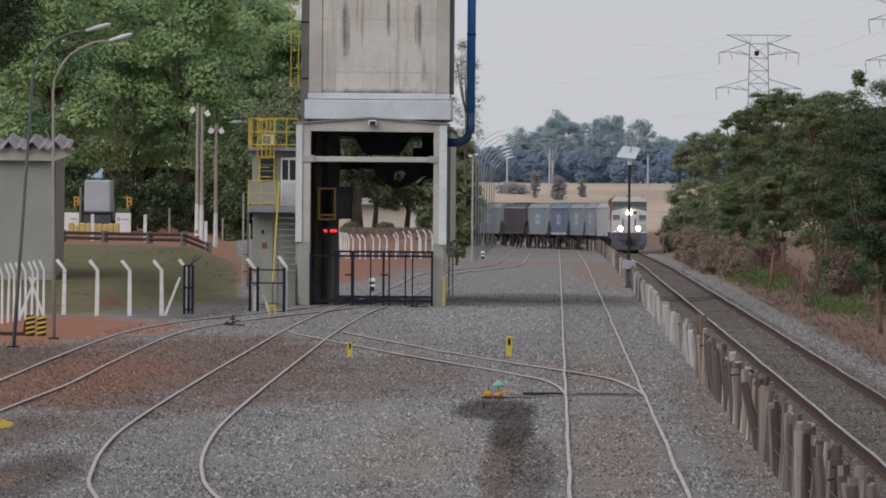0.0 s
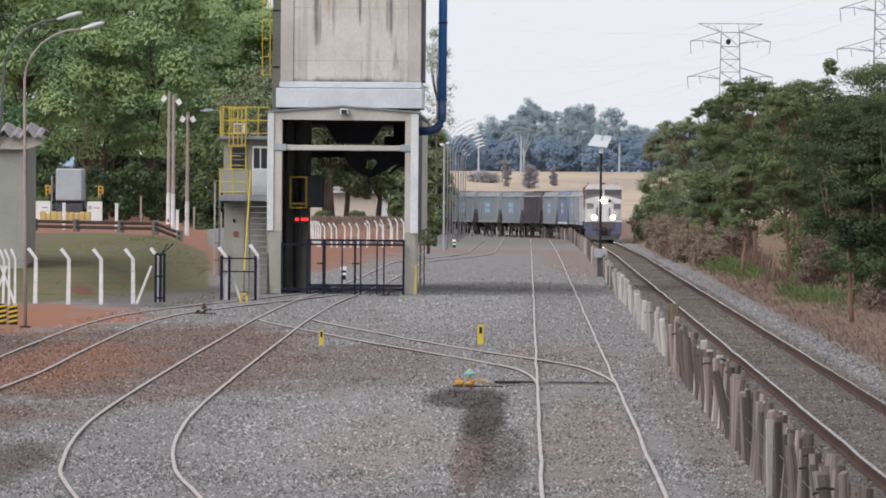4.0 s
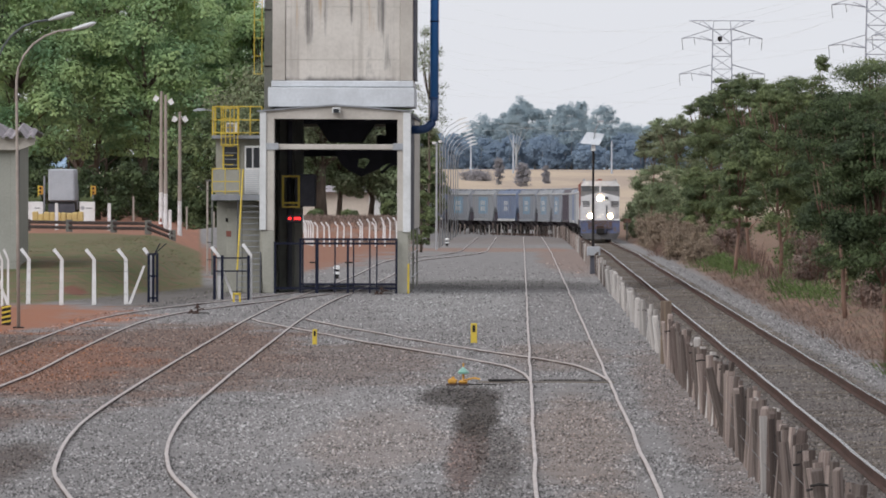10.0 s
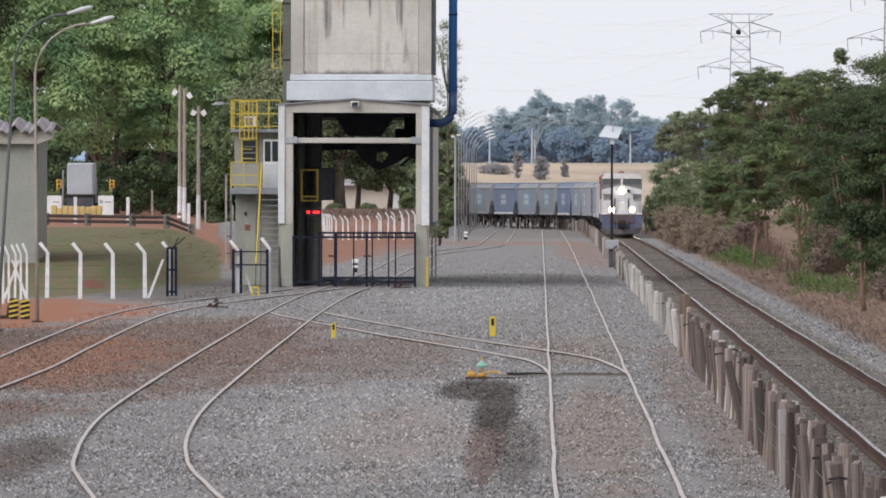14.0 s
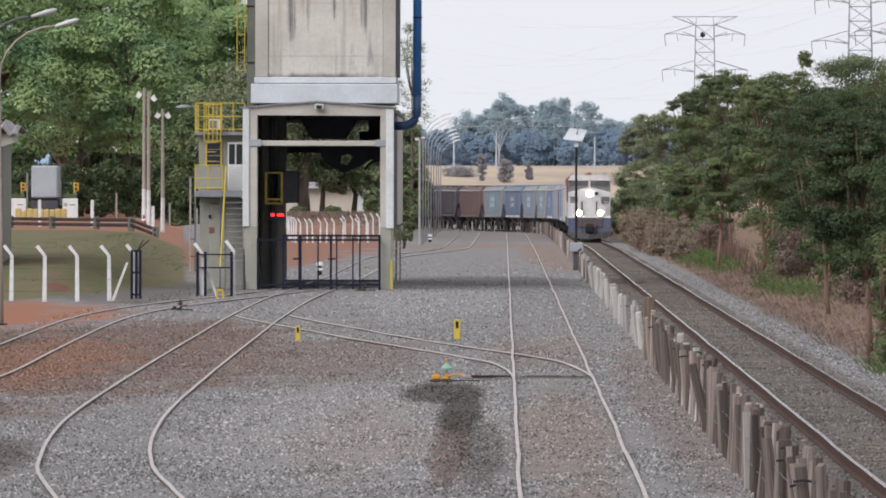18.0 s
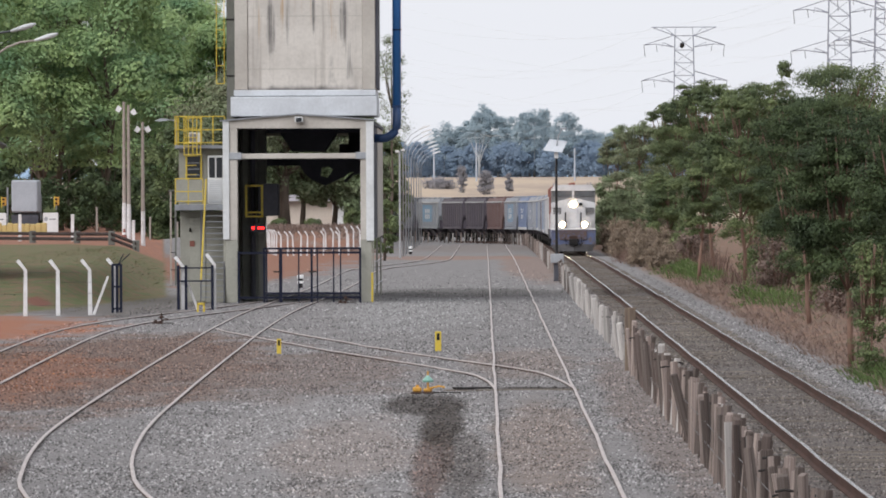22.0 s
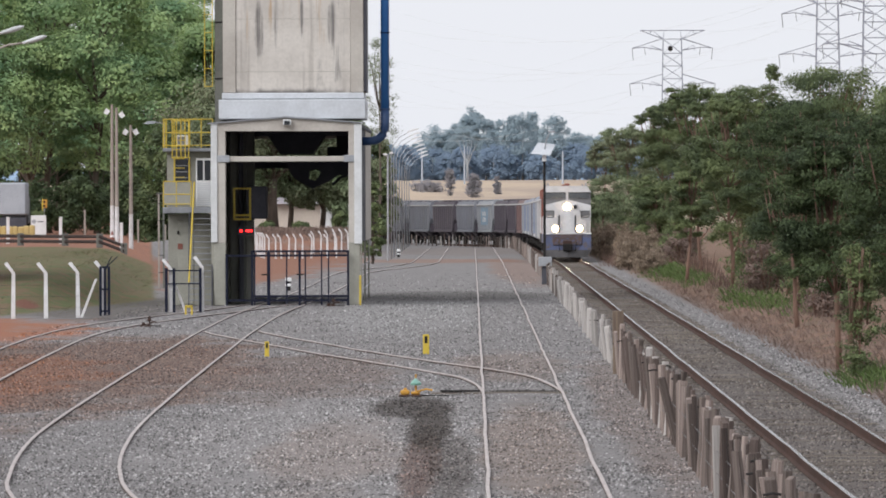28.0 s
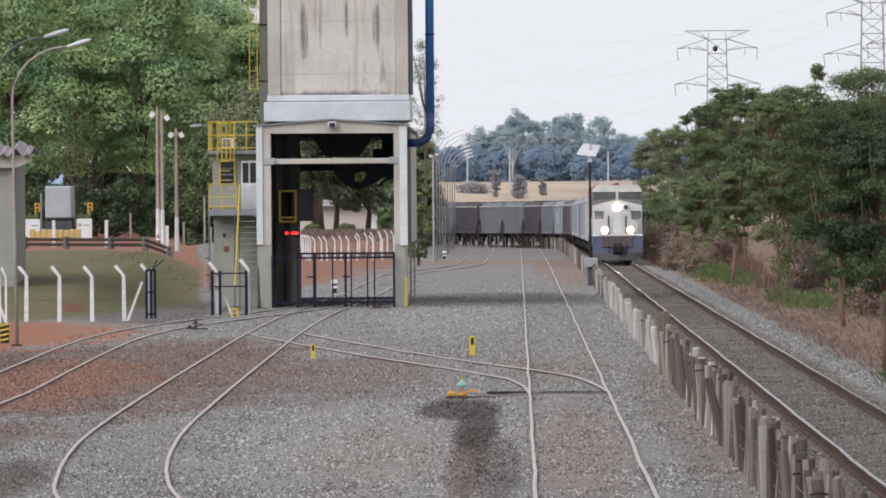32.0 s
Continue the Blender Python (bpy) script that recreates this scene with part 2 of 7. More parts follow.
BANKGRASS = mat("bank_grass_blades", (0.125, 0.135, 0.062), (0.16, 0.13, 0.072), 0.4, 3, 0.8, bump=0, per="island", spread=0.3, translucent=0.2)
RAILTOP = mat("polished_rail_head", (0.130, 0.102, 0.092), (0.095, 0.070, 0.062), 0.3, 6, 0.2, 0.5, 0.0)
MAINWEB = mat("rust_brown_rail_web", (0.078, 0.043, 0.034), (0.055, 0.032, 0.026), 0.5, 8, 0.85, 0.0)
SLEEPER = mat("old_sleeper_wood", (0.12, 0.10, 0.085), (0.17, 0.145, 0.12), 1.2, 16, 0.9, per="object")
POSTWOOD = mat("brown_sleeper_post", (0.255, 0.208, 0.184), (0.125, 0.094, 0.083), 0.9, 11, 0.9, bump=0.6, stretch=(12, 12, 0.45), wear=(0.32, 0.275, 0.25), wear_at=0.58, per="object", spread=0.55)
DARKWOOD = mat("tarred_sleeper_post", (0.135, 0.105, 0.092), (0.075, 0.056, 0.05), 0.9, 11, 0.9, bump=0.6, stretch=(12, 12, 0.45), wear=(0.22, 0.18, 0.165), wear_at=0.6, per="object", spread=0.4)
GREYWOOD = mat("bleached_grey_post", (0.45, 0.42, 0.395), (0.30, 0.27, 0.25), 0.9, 11, 0.9, bump=0.6, stretch=(10, 10, 0.45), wear=(0.20, 0.165, 0.15), wear_at=0.60, per="object", spread=0.3)
CORNERWOOD = mat("brown_corner_post_wood", (0.215, 0.165, 0.125), (0.13, 0.095, 0.075), 1.2, 12, 0.9, bump=0.6, stretch=(9, 9, 0.5))
IRON = mat("black_iron", (0.02, 0.019, 0.019), (0.035, 0.03, 0.028), 2, 20, 0.6, 0.3)
# Pole concrete made pale and bluish, with distance haze in its colour.
HAZEPOLE = mat("hazed_concrete_pole", (0.44, 0.47, 0.53), (0.39, 0.42, 0.47), 0.5, 3, 0.8, bump=0)
LINE = mat("pale_cable", (0.66, 0.67, 0.69), (0.6, 0.61, 0.63), 0.1, 1, 0.6, 0, 0)
WIRE = mat("dull_wire", (0.12, 0.11, 0.11), (0.09, 0.085, 0.08), 2, 20, 0.6, 0.5, 0)
BARK = mat("grey_brown_bark", (0.13, 0.098, 0.075), (0.085, 0.065, 0.05), 1.5, 9, 0.95, bump=0.8, stretch=(2, 2, 0.5))
REDBARK = mat("reddish_bark", (0.225, 0.135, 0.098), (0.16, 0.095, 0.072), 1.5, 9, 0.95, bump=0.8, stretch=(2, 2, 0.5))
# Second tone, darker and bluer, stands in for shadow among the leaf masses.
LEAF_BIG = mat("mango_leaves", (0.405, 0.52, 0.235), (0.145, 0.265, 0.150), 0.2, 1.5, 0.6, bump=0, per="island", spread=0.14, translucent=0.36)
# Dark second tone stands in for shaded hollows; brown spots are dry leaves.
LEAF_SIDE = mat("trackside_leaves", (0.170, 0.205, 0.090), (0.070, 0.096, 0.053), 0.55, 2, 0.6, bump=0, wear=(0.17, 0.125, 0.09), wear_at=0.64, per="island", spread=0.35, translucent=0.25)
LEAF_DRY = mat("olive_leaves", (0.20, 0.25, 0.135), (0.19, 0.19, 0.125), 0.3, 2, 0.6, bump=0, per="island", spread=0.4, translucent=0.25)
LEAF_STRAW = mat("straw_brown_leaves", (0.32, 0.25, 0.185), (0.25, 0.19, 0.14), 0.5, 3, 0.8, bump=0, per="island", spread=0.3, translucent=0.4)
# Blue-grey haze of the distance is mixed into this leaf colour.
LEAF_FAR = mat("hazed_eucalyptus_leaves", (0.375, 0.455, 0.495), (0.335, 0.42, 0.47), 0.03, 0.4, 0.8, bump=0, per="island", spread=0.05, translucent=0.5)
# Darker copy of the trackside leaves, with shade worked into the colour.
LEAF_SHADED = mat("shade_darkened_leaves", (0.088, 0.118, 0.052), (0.046, 0.066, 0.036), 0.6, 2, 0.6, bump=0, per="island", spread=0.45, translucent=0.25)
GRASS_GREEN = mat("green_weeds", (0.105, 0.155, 0.05), (0.08, 0.115, 0.04), 0.4, 3, 0.7, bump=0, per="island", spread=0.4, translucent=0.25)
BRUSH = mat("dead_brushwood", (0.185, 0.122, 0.098), (0.145, 0.094, 0.076), 0.4, 3, 0.8, bump=0, per="island", spread=0.35, translucent=0.2)
GRASS_DRY = mat("dry_grass", (0.235, 0.175, 0.150), (0.185, 0.128, 0.103), 0.4, 3, 0.8, bump=0, per="island", spread=0.35, translucent=0.2)
LOCO_WHITE = mat("locomotive_white", (0.60, 0.59, 0.59), (0.47, 0.455, 0.45), 0.8, 8, 0.5, bump=0.03)
LOCO_BLUE = mat("locomotive_blue", (0.085, 0.105, 0.20), (0.075, 0.075, 0.105), 1.2, 8, 0.6, bump=0.03, wear=(0.11, 0.085, 0.075), wear_at=0.52)
LOCO_RED = mat("oxide_red_hood", (0.24, 0.075, 0.05), (0.17, 0.06, 0.045), 0.5, 8, 0.6, bump=0.05)
RUSTPLATE = mat("rusty_greasy_plate", (0.105, 0.066, 0.056), (0.062, 0.048, 0.052), 2.6, 9, 0.75, bump=0.1, wear=(0.085, 0.09, 0.15), wear_at=0.5)
LAMP = glow("headlamp_glass", (1.0, 0.80, 0.52), 190.0)
# Warm disc round each lamp; the lamp's glare given as a glowing surface.
LAMP_GLARE = glow("lamp_glare_glow", (1.0, 0.70, 0.40), 4.5)
CABGREY = mat("cab_grey_paint", (0.17, 0.165, 0.165), (0.13, 0.125, 0.125), 1, 8, 0.6)
BEAM = mat("old_guard_beam", (0.038, 0.030, 0.028), (0.055, 0.042, 0.038), 0.6, 8, 0.8, 0.1)
POLEWOOD = mat("grey_brown_pole", (0.36, 0.31, 0.27), (0.28, 0.235, 0.205), 0.5, 8, 0.9)
# Glass colour lightened to stand in for the reflection on the windscreens.
CABGLASS = mat("grey_windscreen", (0.10, 0.105, 0.11), (0.08, 0.085, 0.09), 1, 4, 0.15, bump=0)
PLOUGH = mat("dirty_plough_steel", (0.075, 0.07, 0.072), (0.05, 0.046, 0.045), 1.5, 10, 0.75)
PALEBARK = mat("pale_eucalyptus_bark", (0.40, 0.41, 0.42), (0.34, 0.36, 0.37), 0.1, 1, 0.9, bump=0)
LED = glow("red_display_segments", (1.0, 0.02, 0.02), 2.2)
TILE = mat("fibre_cement_roof", (0.36, 0.325, 0.345), (0.24, 0.215, 0.225), 1.0, 12, 0.9)
CREAM = mat("cream_wall", (0.62, 0.53, 0.45), (0.52, 0.44, 0.37), 0.3, 6, 0.85)
GALV = mat("galvanised_steel", (0.42, 0.43, 0.45), (0.33, 0.34, 0.36), 0.5, 8, 0.45, 0.5, 0.03)
PYLON = mat("pylon_steel", (0.32, 0.33, 0.38), (0.27, 0.28, 0.33), 0.1, 1, 0.6, 0.2, 0)
# Hedge green turned blue-grey; the haze sits in the base colour.
LEAF_HEDGE = mat("hazed_hedge_leaves", (0.285, 0.365, 0.46), (0.26, 0.34, 0.44), 0.03, 0.4, 0.8, bump=0, per="island", spread=0.04, translucent=0.5)
ENAMEL = mat("green_enamel", (0.16, 0.36, 0.28), (0.3, 0.45, 0.4), 3, 20, 0.4)
for dull in (NAVY, MAINWEB, CORNERWOOD, BRUSH, DARK, IRON, RUSTRAIL, LEAF_BIG, LEAF_SIDE, LEAF_DRY, LEAF_SHADED, LEAF_FAR, GRASS_DRY, GRASS_GREEN, BANKGRASS, SLEEPER, POSTWOOD, DARKWOOD, GREYWOOD, BEAM, LEAF_HEDGE):
    dull.node_tree.nodes["Principled BSDF"].inputs["Specular IOR Level"].default_value = 0.15
# A darker pipe blue for the elbow and the lower flange.
PIPEFOOT = mat("darker_pipe_blue", (0.010, 0.036, 0.105), (0.016, 0.055, 0.15), 0.8, 8, 0.5)
DRAB = mat("drab_weathered_steel", (0.15, 0.15, 0.13), (0.10, 0.10, 0.09), 0.8, 9, 0.8)
ORANGE = mat("orange_machine_paint", (0.58, 0.30, 0.035), (0.46, 0.23, 0.04), 6, 30, 0.6)
# Shrub leaves greyed and blued, haze included in the colour.
LEAF_FIELD = mat("hazed_field_leaves", (0.275, 0.265, 0.285), (0.30, 0.27, 0.265), 0.1, 1, 0.8, bump=0, per="island", spread=0.15, translucent=0.4)


# ---- mesh helpers ----
class Shape:
    """Collects corners and faces of one part."""

    def __init__(self):
        self.v, self.f = [], []

    def add(self, verts, faces):
        n = len(self.v)
        self.v += [tuple(p) for p in verts]
        self.f += [tuple(i + n for i in f) for f in faces]
        return self

    def box(self, x0, x1, y0, y1, z0, z1):
        return self.add([(x, y, z) for z in (z0, z1) for y in (y0, y1) for x in (x0, x1)],
                        [(0, 2, 3, 1), (4, 5, 7, 6), (0, 1, 5, 4), (2, 6, 7, 3), (0, 4, 6, 2), (1, 3, 7, 5)])

    def slab(self, x0, x1, y0, y1, z0, z1, c=0.02):
        """A box with chamfered edges."""
        v = []
        for z, i in ((z0, c), (z0 + c, 0), (z1 - c, 0), (z1, c)):
            v += [(x0 + i + c, y0 + i, z), (x1 - i - c, y0 + i, z), (x1 - i, y0 + i + c, z), (x1 - i, y1 - i - c, z),
                  (x1 - i - c, y1 - i, z), (x0 + i + c, y1 - i, z), (x0 + i, y1 - i - c, z), (x0 + i, y0 + i + c, z)]
        f = [tuple(range(7, -1, -1)), tuple(range(24, 32))]
        for k in range(3):
            f += [(8 * k + i, 8 * k + (i + 1) % 8, 8 * k + 8 + (i + 1) % 8, 8 * k + 8 + i) for i in range(8)]
        return self.add(v, f)

    def prism(self, pts, axis, a, b):
        """A closed outline of (u, v), pushed along axis 'x', 'y' or 'z' from a to b."""
        def at(u, w, d):
            return {"x": (d, u, w), "y": (u, d, w), "z": (u, w, d)}[axis]
        n = len(pts)
        v = [at(u, w, a) for u, w in pts] + [at(u, w, b) for u, w in pts]
        f = [tuple(range(n)), tuple(range(2 * n - 1, n - 1, -1))] + [(i, i + n, (i + 1) % n + n, (i + 1) % n) for i in range(n)]
        return self.add(v, f)

    def tube(self, pts, r, sides=8, cap=True):
        """A round tube through points; r is one radius or one for each point."""
        pts = [Vector(p) for p in pts]
        rs = r if isinstance(r, (list, tuple)) else [r] * len(pts)
        v, f = [], []
        for i, p in enumerate(pts):
            d = (pts[min(i + 1, len(pts) - 1)] - pts[max(i - 1, 0)]).normalized()
            u = d.cross(Vector((0, 0, 1)) if abs(d.z) < 0.95 else Vector((0, 1, 0))).normalized()
            w = d.cross(u)
            v += [p + rs[i] * (math.cos(2 * math.pi * k / sides) * u + math.sin(2 * math.pi * k / sides) * w) for k in range(sides)]
        for i in range(len(pts) - 1):
            for k in range(sides):
                a, b = i * sides + k, i * sides + (k + 1) % sides
                f.append((a, b, b + sides, a + sides))
        if cap:
            f += [tuple(range(sides - 1, -1, -1)), tuple(range(len(v) - sides, len(v)))]
        return self.add(v, f)

    def mesh(self, name, material, smooth=False):
        me = bpy.data.meshes.new(name)
        me.from_pydata(self.v, [], self.f)
        me.materials.append(material)
        if smooth:
            me.polygons.foreach_set("use_smooth", [True] * len(me.polygons))
        me.update()
        return me


def part(name, shape, material, parent=None, label="", at=None, smooth=False):
    """Links a shape as one mesh object under a thing or under a part."""
    ob = new(name, shape if isinstance(shape, bpy.types.Mesh) else shape.mesh(name, material, smooth))
    if parent is not None:
        ob.parent = parent
    if at is not None:
        ob.matrix_basis = at if isinstance(at, Matrix) else Matrix.Translation(at)
    return tagged(ob, label) if label else ob


def thing(name, at, label, category, group="", kind=""):
    ob = new(name)
    ob.empty_display_size = 0.3
    ob.matrix_basis = at if isinstance(at, Matrix) else Matrix.Translation(at)
    return tagged(ob, label, category, group, kind)


def ease(a, b, x):
    k = min(max((x - a) / (b - a), 0.0), 1.0)
    return k * k * (3 - 2 * k)


# ---- the plan ----
def curve_through(knots):
    """Smooth x over y through plan points (y, x)."""
    ys, xs = [k[0] for k in knots], [k[1] for k in knots]
    n = len(ys)
    sl = [(xs[min(i + 1, n - 1)] - xs[max(i - 1, 0)]) / (ys[min(i + 1, n - 1)] - ys[max(i - 1, 0)]) for i in range(n)]

    def at(y):
        i = min(max(sum(1 for q in ys if q <= y) - 1, 0), n - 2)
        h = ys[i + 1] - ys[i]
        s = (y - ys[i]) / h
        if s < 0 or s > 1:
            k = 0 if s < 0 else n - 1
            return xs[k] + sl[k] * (y - ys[k])
        return ((1 + 2 * s) * (1 - s) ** 2 * xs[i] + s * (1 - s) ** 2 * h * sl[i] + s * s * (3 - 2 * s) * xs[i + 1] + s * s * (s - 1) * h * sl[i + 1])
    return at


GAUGE = 1.67
SILO_TRACK = curve_through([(110, -3.5), (139, -5.37), (149, -5.98), (162, -6.46), (176, -6.82), (190, -7.02), (210, -7.18), (245, -7.39),
                            (280, -7.56), (315, -7.72), (365, -7.72), (405, -7.38), (460, -6.98), (500, -6.85), (540, -6.82), (565, -6.66), (580, -6.2),
                            (592, -5.6), (604, -4.92), (620, -4.08), (637, -3.42), (654, -3.1), (700, -3.05), (830, -3.08), (960, -3.12)])
OUTER_TRACK = curve_through([(150, -11.4), (200, -11.65), (226, -11.7), (256, -12.05), (300, -12.45), (322, -12.35), (342, -11.7), (360, -10.55), (380, -9.1),
                             (405, -7.8), (430, -7.25)])
CROSSOVER = curve_through([(219, 1.06), (228, 0.88), (237, 0.48), (246, -0.32), (258, -1.72), (274, -3.42), (292, -5.15), (307, -6.6), (319, -7.6)])


def main_x(y):
    return 5.60 + 0.0009 * (min(y, 820) - 150) - 0.05 * ease(300, 600, y)


def main_z(y):
    return 0.37 - 0.00019 * (min(y, 560) - 150) - 0.0018 * max(y - 590, 0)


BEND = [(878.0, main_x(878))]
while BEND[-1][0] < 1420:
    y0, x0 = BEND[-1]
    th = radians(10) * ease(885, 1030, y0) + radians(12) * ease(1080, 1300, y0)
    BEND.append((y0 + 2 * math.cos(th), x0 - 2 * math.sin(th)))


def main_point(s):
    """Centre of the main line at s metres of way: x, y and the heading to the left, in radians."""
    if s <= 878:
        return main_x(s), s, 0.0
    k = min((s - 878) / 2, len(BEND) - 2.001)
    i = int(k)
    (ya, xa), (yb, xb) = BEND[i], BEND[i + 1]
    return xa + (xb - xa) * (k - i), ya + (yb - ya) * (k - i), math.atan2(xa - xb, yb - ya)


def bend_x(y):
    """x of the main line at plan distance y."""
    if y <= 878:
        return main_x(y)
    i = min(max(sum(1 for q in BEND if q[0] <= y) - 1, 0), len(BEND) - 2)
    (ya, xa), (yb, xb) = BEND[i], BEND[i + 1]
    return xa + (xb - xa) * (y - ya) / (yb - ya)


def ground_z(x, y):
    z = -0.0018 * max(min(y, 1010) - 640, 0)
    z += 0.72 * ease(1100, 1300, y)
    z += 8.0 * ease(1350, 2350, y)
    # ballast bed of the main line
    d = abs(x - bend_x(y))
    bed = (main_z(y) - 0.185 if y < 1010 else z + 0.2) - z
    z += max(bed, 0) * (1 - ease(1.75, 2.5, d)) * (1 - ease(1300, 1400, y))
    # verge on the right
    z += 0.3 * ease(8.6, 11, x) * (1 - ease(900, 1200, y))
    # earth bank behind the back fence
    if x < -8.2:
        z += 1.85 * ease(765, 815, y) * (1 - ease(910, 980, y)) * (1 - ease(-10.5, -8.2, x)) * ease(-27, -22, x)
    # grass bank and road on the left
    edge = x + 0.032 * (y - 400)
    off = max(0.0, x + 17.0) * 15
    z += 1.35 * ease(-12.3, -15.6, edge) * ease(364 + off, 425 + off, y) * (1 - ease(1200, 1500, y)) if edge < -12.3 else 0
    return z


# ---- ground ----
def steps(*spans):
    out = []
    for a, b, d in spans:
        n = max(1, round((b - a) / d))
        out += [a + (b - a) * i / n for i in range(n)]
    return out + [spans[-1][1]]


def build_ground():
    xs = steps((-2600, -300, 460), (-300, -60, 40), (-60, -18, 3), (-18, 2.6, 0.5), (2.6, 9.2, 0.15), (9.2, 12, 0.4), (12, 40, 3), (40, 300, 40), (300, 2600, 460))
    ys = steps((-1500, 60, 300), (60, 130, 20), (130, 700, 5), (700, 1320, 10), (1320, 2500, 60), (2500, 4600, 500))
    nx = len(xs)
    v = [(x, y, ground_z(x, y) + (0.02 * noise.noise(Vector((x * 0.7, y * 0.12, 0))) if abs(x) < 60 and y < 1300 else 0)) for y in ys for x in xs]
    f = [(j * nx + i, j * nx + i + 1, j * nx + nx + i + 1, j * nx + nx + i) for j in range(len(ys) - 1) for i in range(nx - 1)]
    ob = part("ground", Shape().add(v, f), GROUND, smooth=True)
    tagged(ob, "grey ballast yard with red earth patches, grass bank and dry field", "ground", kind="structure")


def build_stones():
    """Loose ballast stones, thinning out with distance."""
    rng = np.random.default_rng(5)
    n = 250000
    y = 126 / (1 - rng.random(n) * (1 - 126 / 600))
    x = rng.uniform(-16, 8.3, n)
    keep = (x > np.maximum(-0.4 - 0.0555 * y, np.where(y < 292, -15.6, -13.9) + np.clip(y - 320, 0, 200) * 0.02)) & (x < 0.6 + 0.0385 * y) & (rng.random(n) > np.clip((y - 290) / 290, 0, 1))
    x, y = x[keep], y[keep]
    n = len(x)
    r = (0.010 + 0.027 * rng.random(n) ** 1.6) * (0.7 + y / 800)
    z = np.array([ground_z(a, b) for a, b in zip(x, y)])
    base = np.array([(1, 0, 0), (-0.5, 0.87, 0), (-0.5, -0.87, 0), (0.25, 0.1, 1.0), (-0.35, -0.15, 0.8)])
    ang = rng.uniform(0, 6.28, n)
    co, si = np.cos(ang), np.sin(ang)
    pts = base[None] * (r[:, None, None] * rng.uniform(0.7, 1.3, (n, 1, 3)))
    vx = pts[..., 0] * co[:, None] - pts[..., 1] * si[:, None] + x[:, None]
    vy = pts[..., 0] * si[:, None] + pts[..., 1] * co[:, None] + y[:, None]
    vz = pts[..., 2] + (z - 0.004)[:, None]
    verts = np.stack([vx, vy, vz], -1).reshape(-1, 3)
    tri = np.array([(0, 1, 3), (1, 4, 3), (1, 2, 4), (2, 0, 3), (2, 3, 4)])
    faces = (tri[None] + 5 * np.arange(n)[:, None, None]).reshape(-1, 3)
    me = bpy.data.meshes.new("ballast_stones")
    me.vertices.add(len(verts))
    me.vertices.foreach_set("co", verts.ravel())
    me.loops.add(len(faces) * 3)
    me.loops.foreach_set("vertex_index", faces.ravel())
    me.polygons.add(len(faces))
    me.polygons.foreach_set("loop_start", np.arange(0, len(faces) * 3, 3))
    me.update(calc_edges=True)
    me.materials.append(STONES)
    tagged(new("ballast_stones", me), "loose grey and reddish ballast stones on the yard", "gravel", kind="stuff")


# ---- tracks ----
def rail_run(line, y0, y1, step, side, top, shape_web, shape_head, height=0.16, cap=0.042, sway=1.0, gauge=GAUGE):
    """One rail along a plan line: web and foot, and the head on top of it."""
    ys = steps((y0, y1, step))
    web, head = [], []
    for y in ys:
        dx = (line(y + 0.5) - line(y - 0.5))
        wob = 0.034 * noise.noise(Vector((y * 0.06, side * 3.1, 7))) + 0.018 * noise.noise(Vector((y * 0.16, side, 2)))
        wob *= sway
        x, z = line(y) + side * gauge / 2 / math.cos(math.atan(dx)) + wob, top(y) + 0.6 * wob
        low = z - height
        web.append([(x - 0.065, y, low), (x + 0.065, y, low), (x + 0.065, y, low + 0.02), (x + 0.014, y, low + 0.04), (x + 0.014, y, z - 0.045), (x + 0.031, y, z - 0.042), (x + 0.031, y, z - cap),
                    (x - 0.031, y, z - cap), (x - 0.031, y, z - 0.042), (x - 0.014, y, z - 0.045), (x - 0.014, y, low + 0.04), (x - 0.065, y, low + 0.02)])
        head.append([(x - 0.03, y, z - cap), (x + 0.03, y, z - cap), (x + 0.03, y, z - cap * 0.25), (x + 0.021, y, z), (x - 0.021, y, z), (x - 0.03, y, z - cap * 0.25)])
    for rings, sh in ((web, shape_web), (head, shape_head)):
        k = len(rings[0])
        sh.add([p for r in rings for p in r], [(i * k + j, i * k + (j + 1) % k, i * k + k + (j + 1) % k, i * k + k + j) for i in range(len(rings) - 1) for j in range(k)])


def sunk(line):
    """The plan line of rails that stand a hand above the yard."""
    k = 1 - 0.05 / EYE
    return lambda y: k * line(y / k)


def railway(name, line, y0, y1, step, top, label, web_mat, head_mat, height=0.16, cap=0.04):
    tr = thing(name, (0, 0, 0), label, "railway track", kind="structure")
    for side in (-1, 1):
        w, h = Shape(), Shape()
        rail_run(line, y0, y1, step, side, top, w, h, height, cap, 0.55 if cap < 0.02 else 1.0, 1.6 if cap < 0.02 else GAUGE)
        rail = part("rail", w, web_mat, tr)
        part("rail_head", h, head_mat, rail)
    return tr


def yard_top(y):
    return 0.05 + ground_z(0, y)


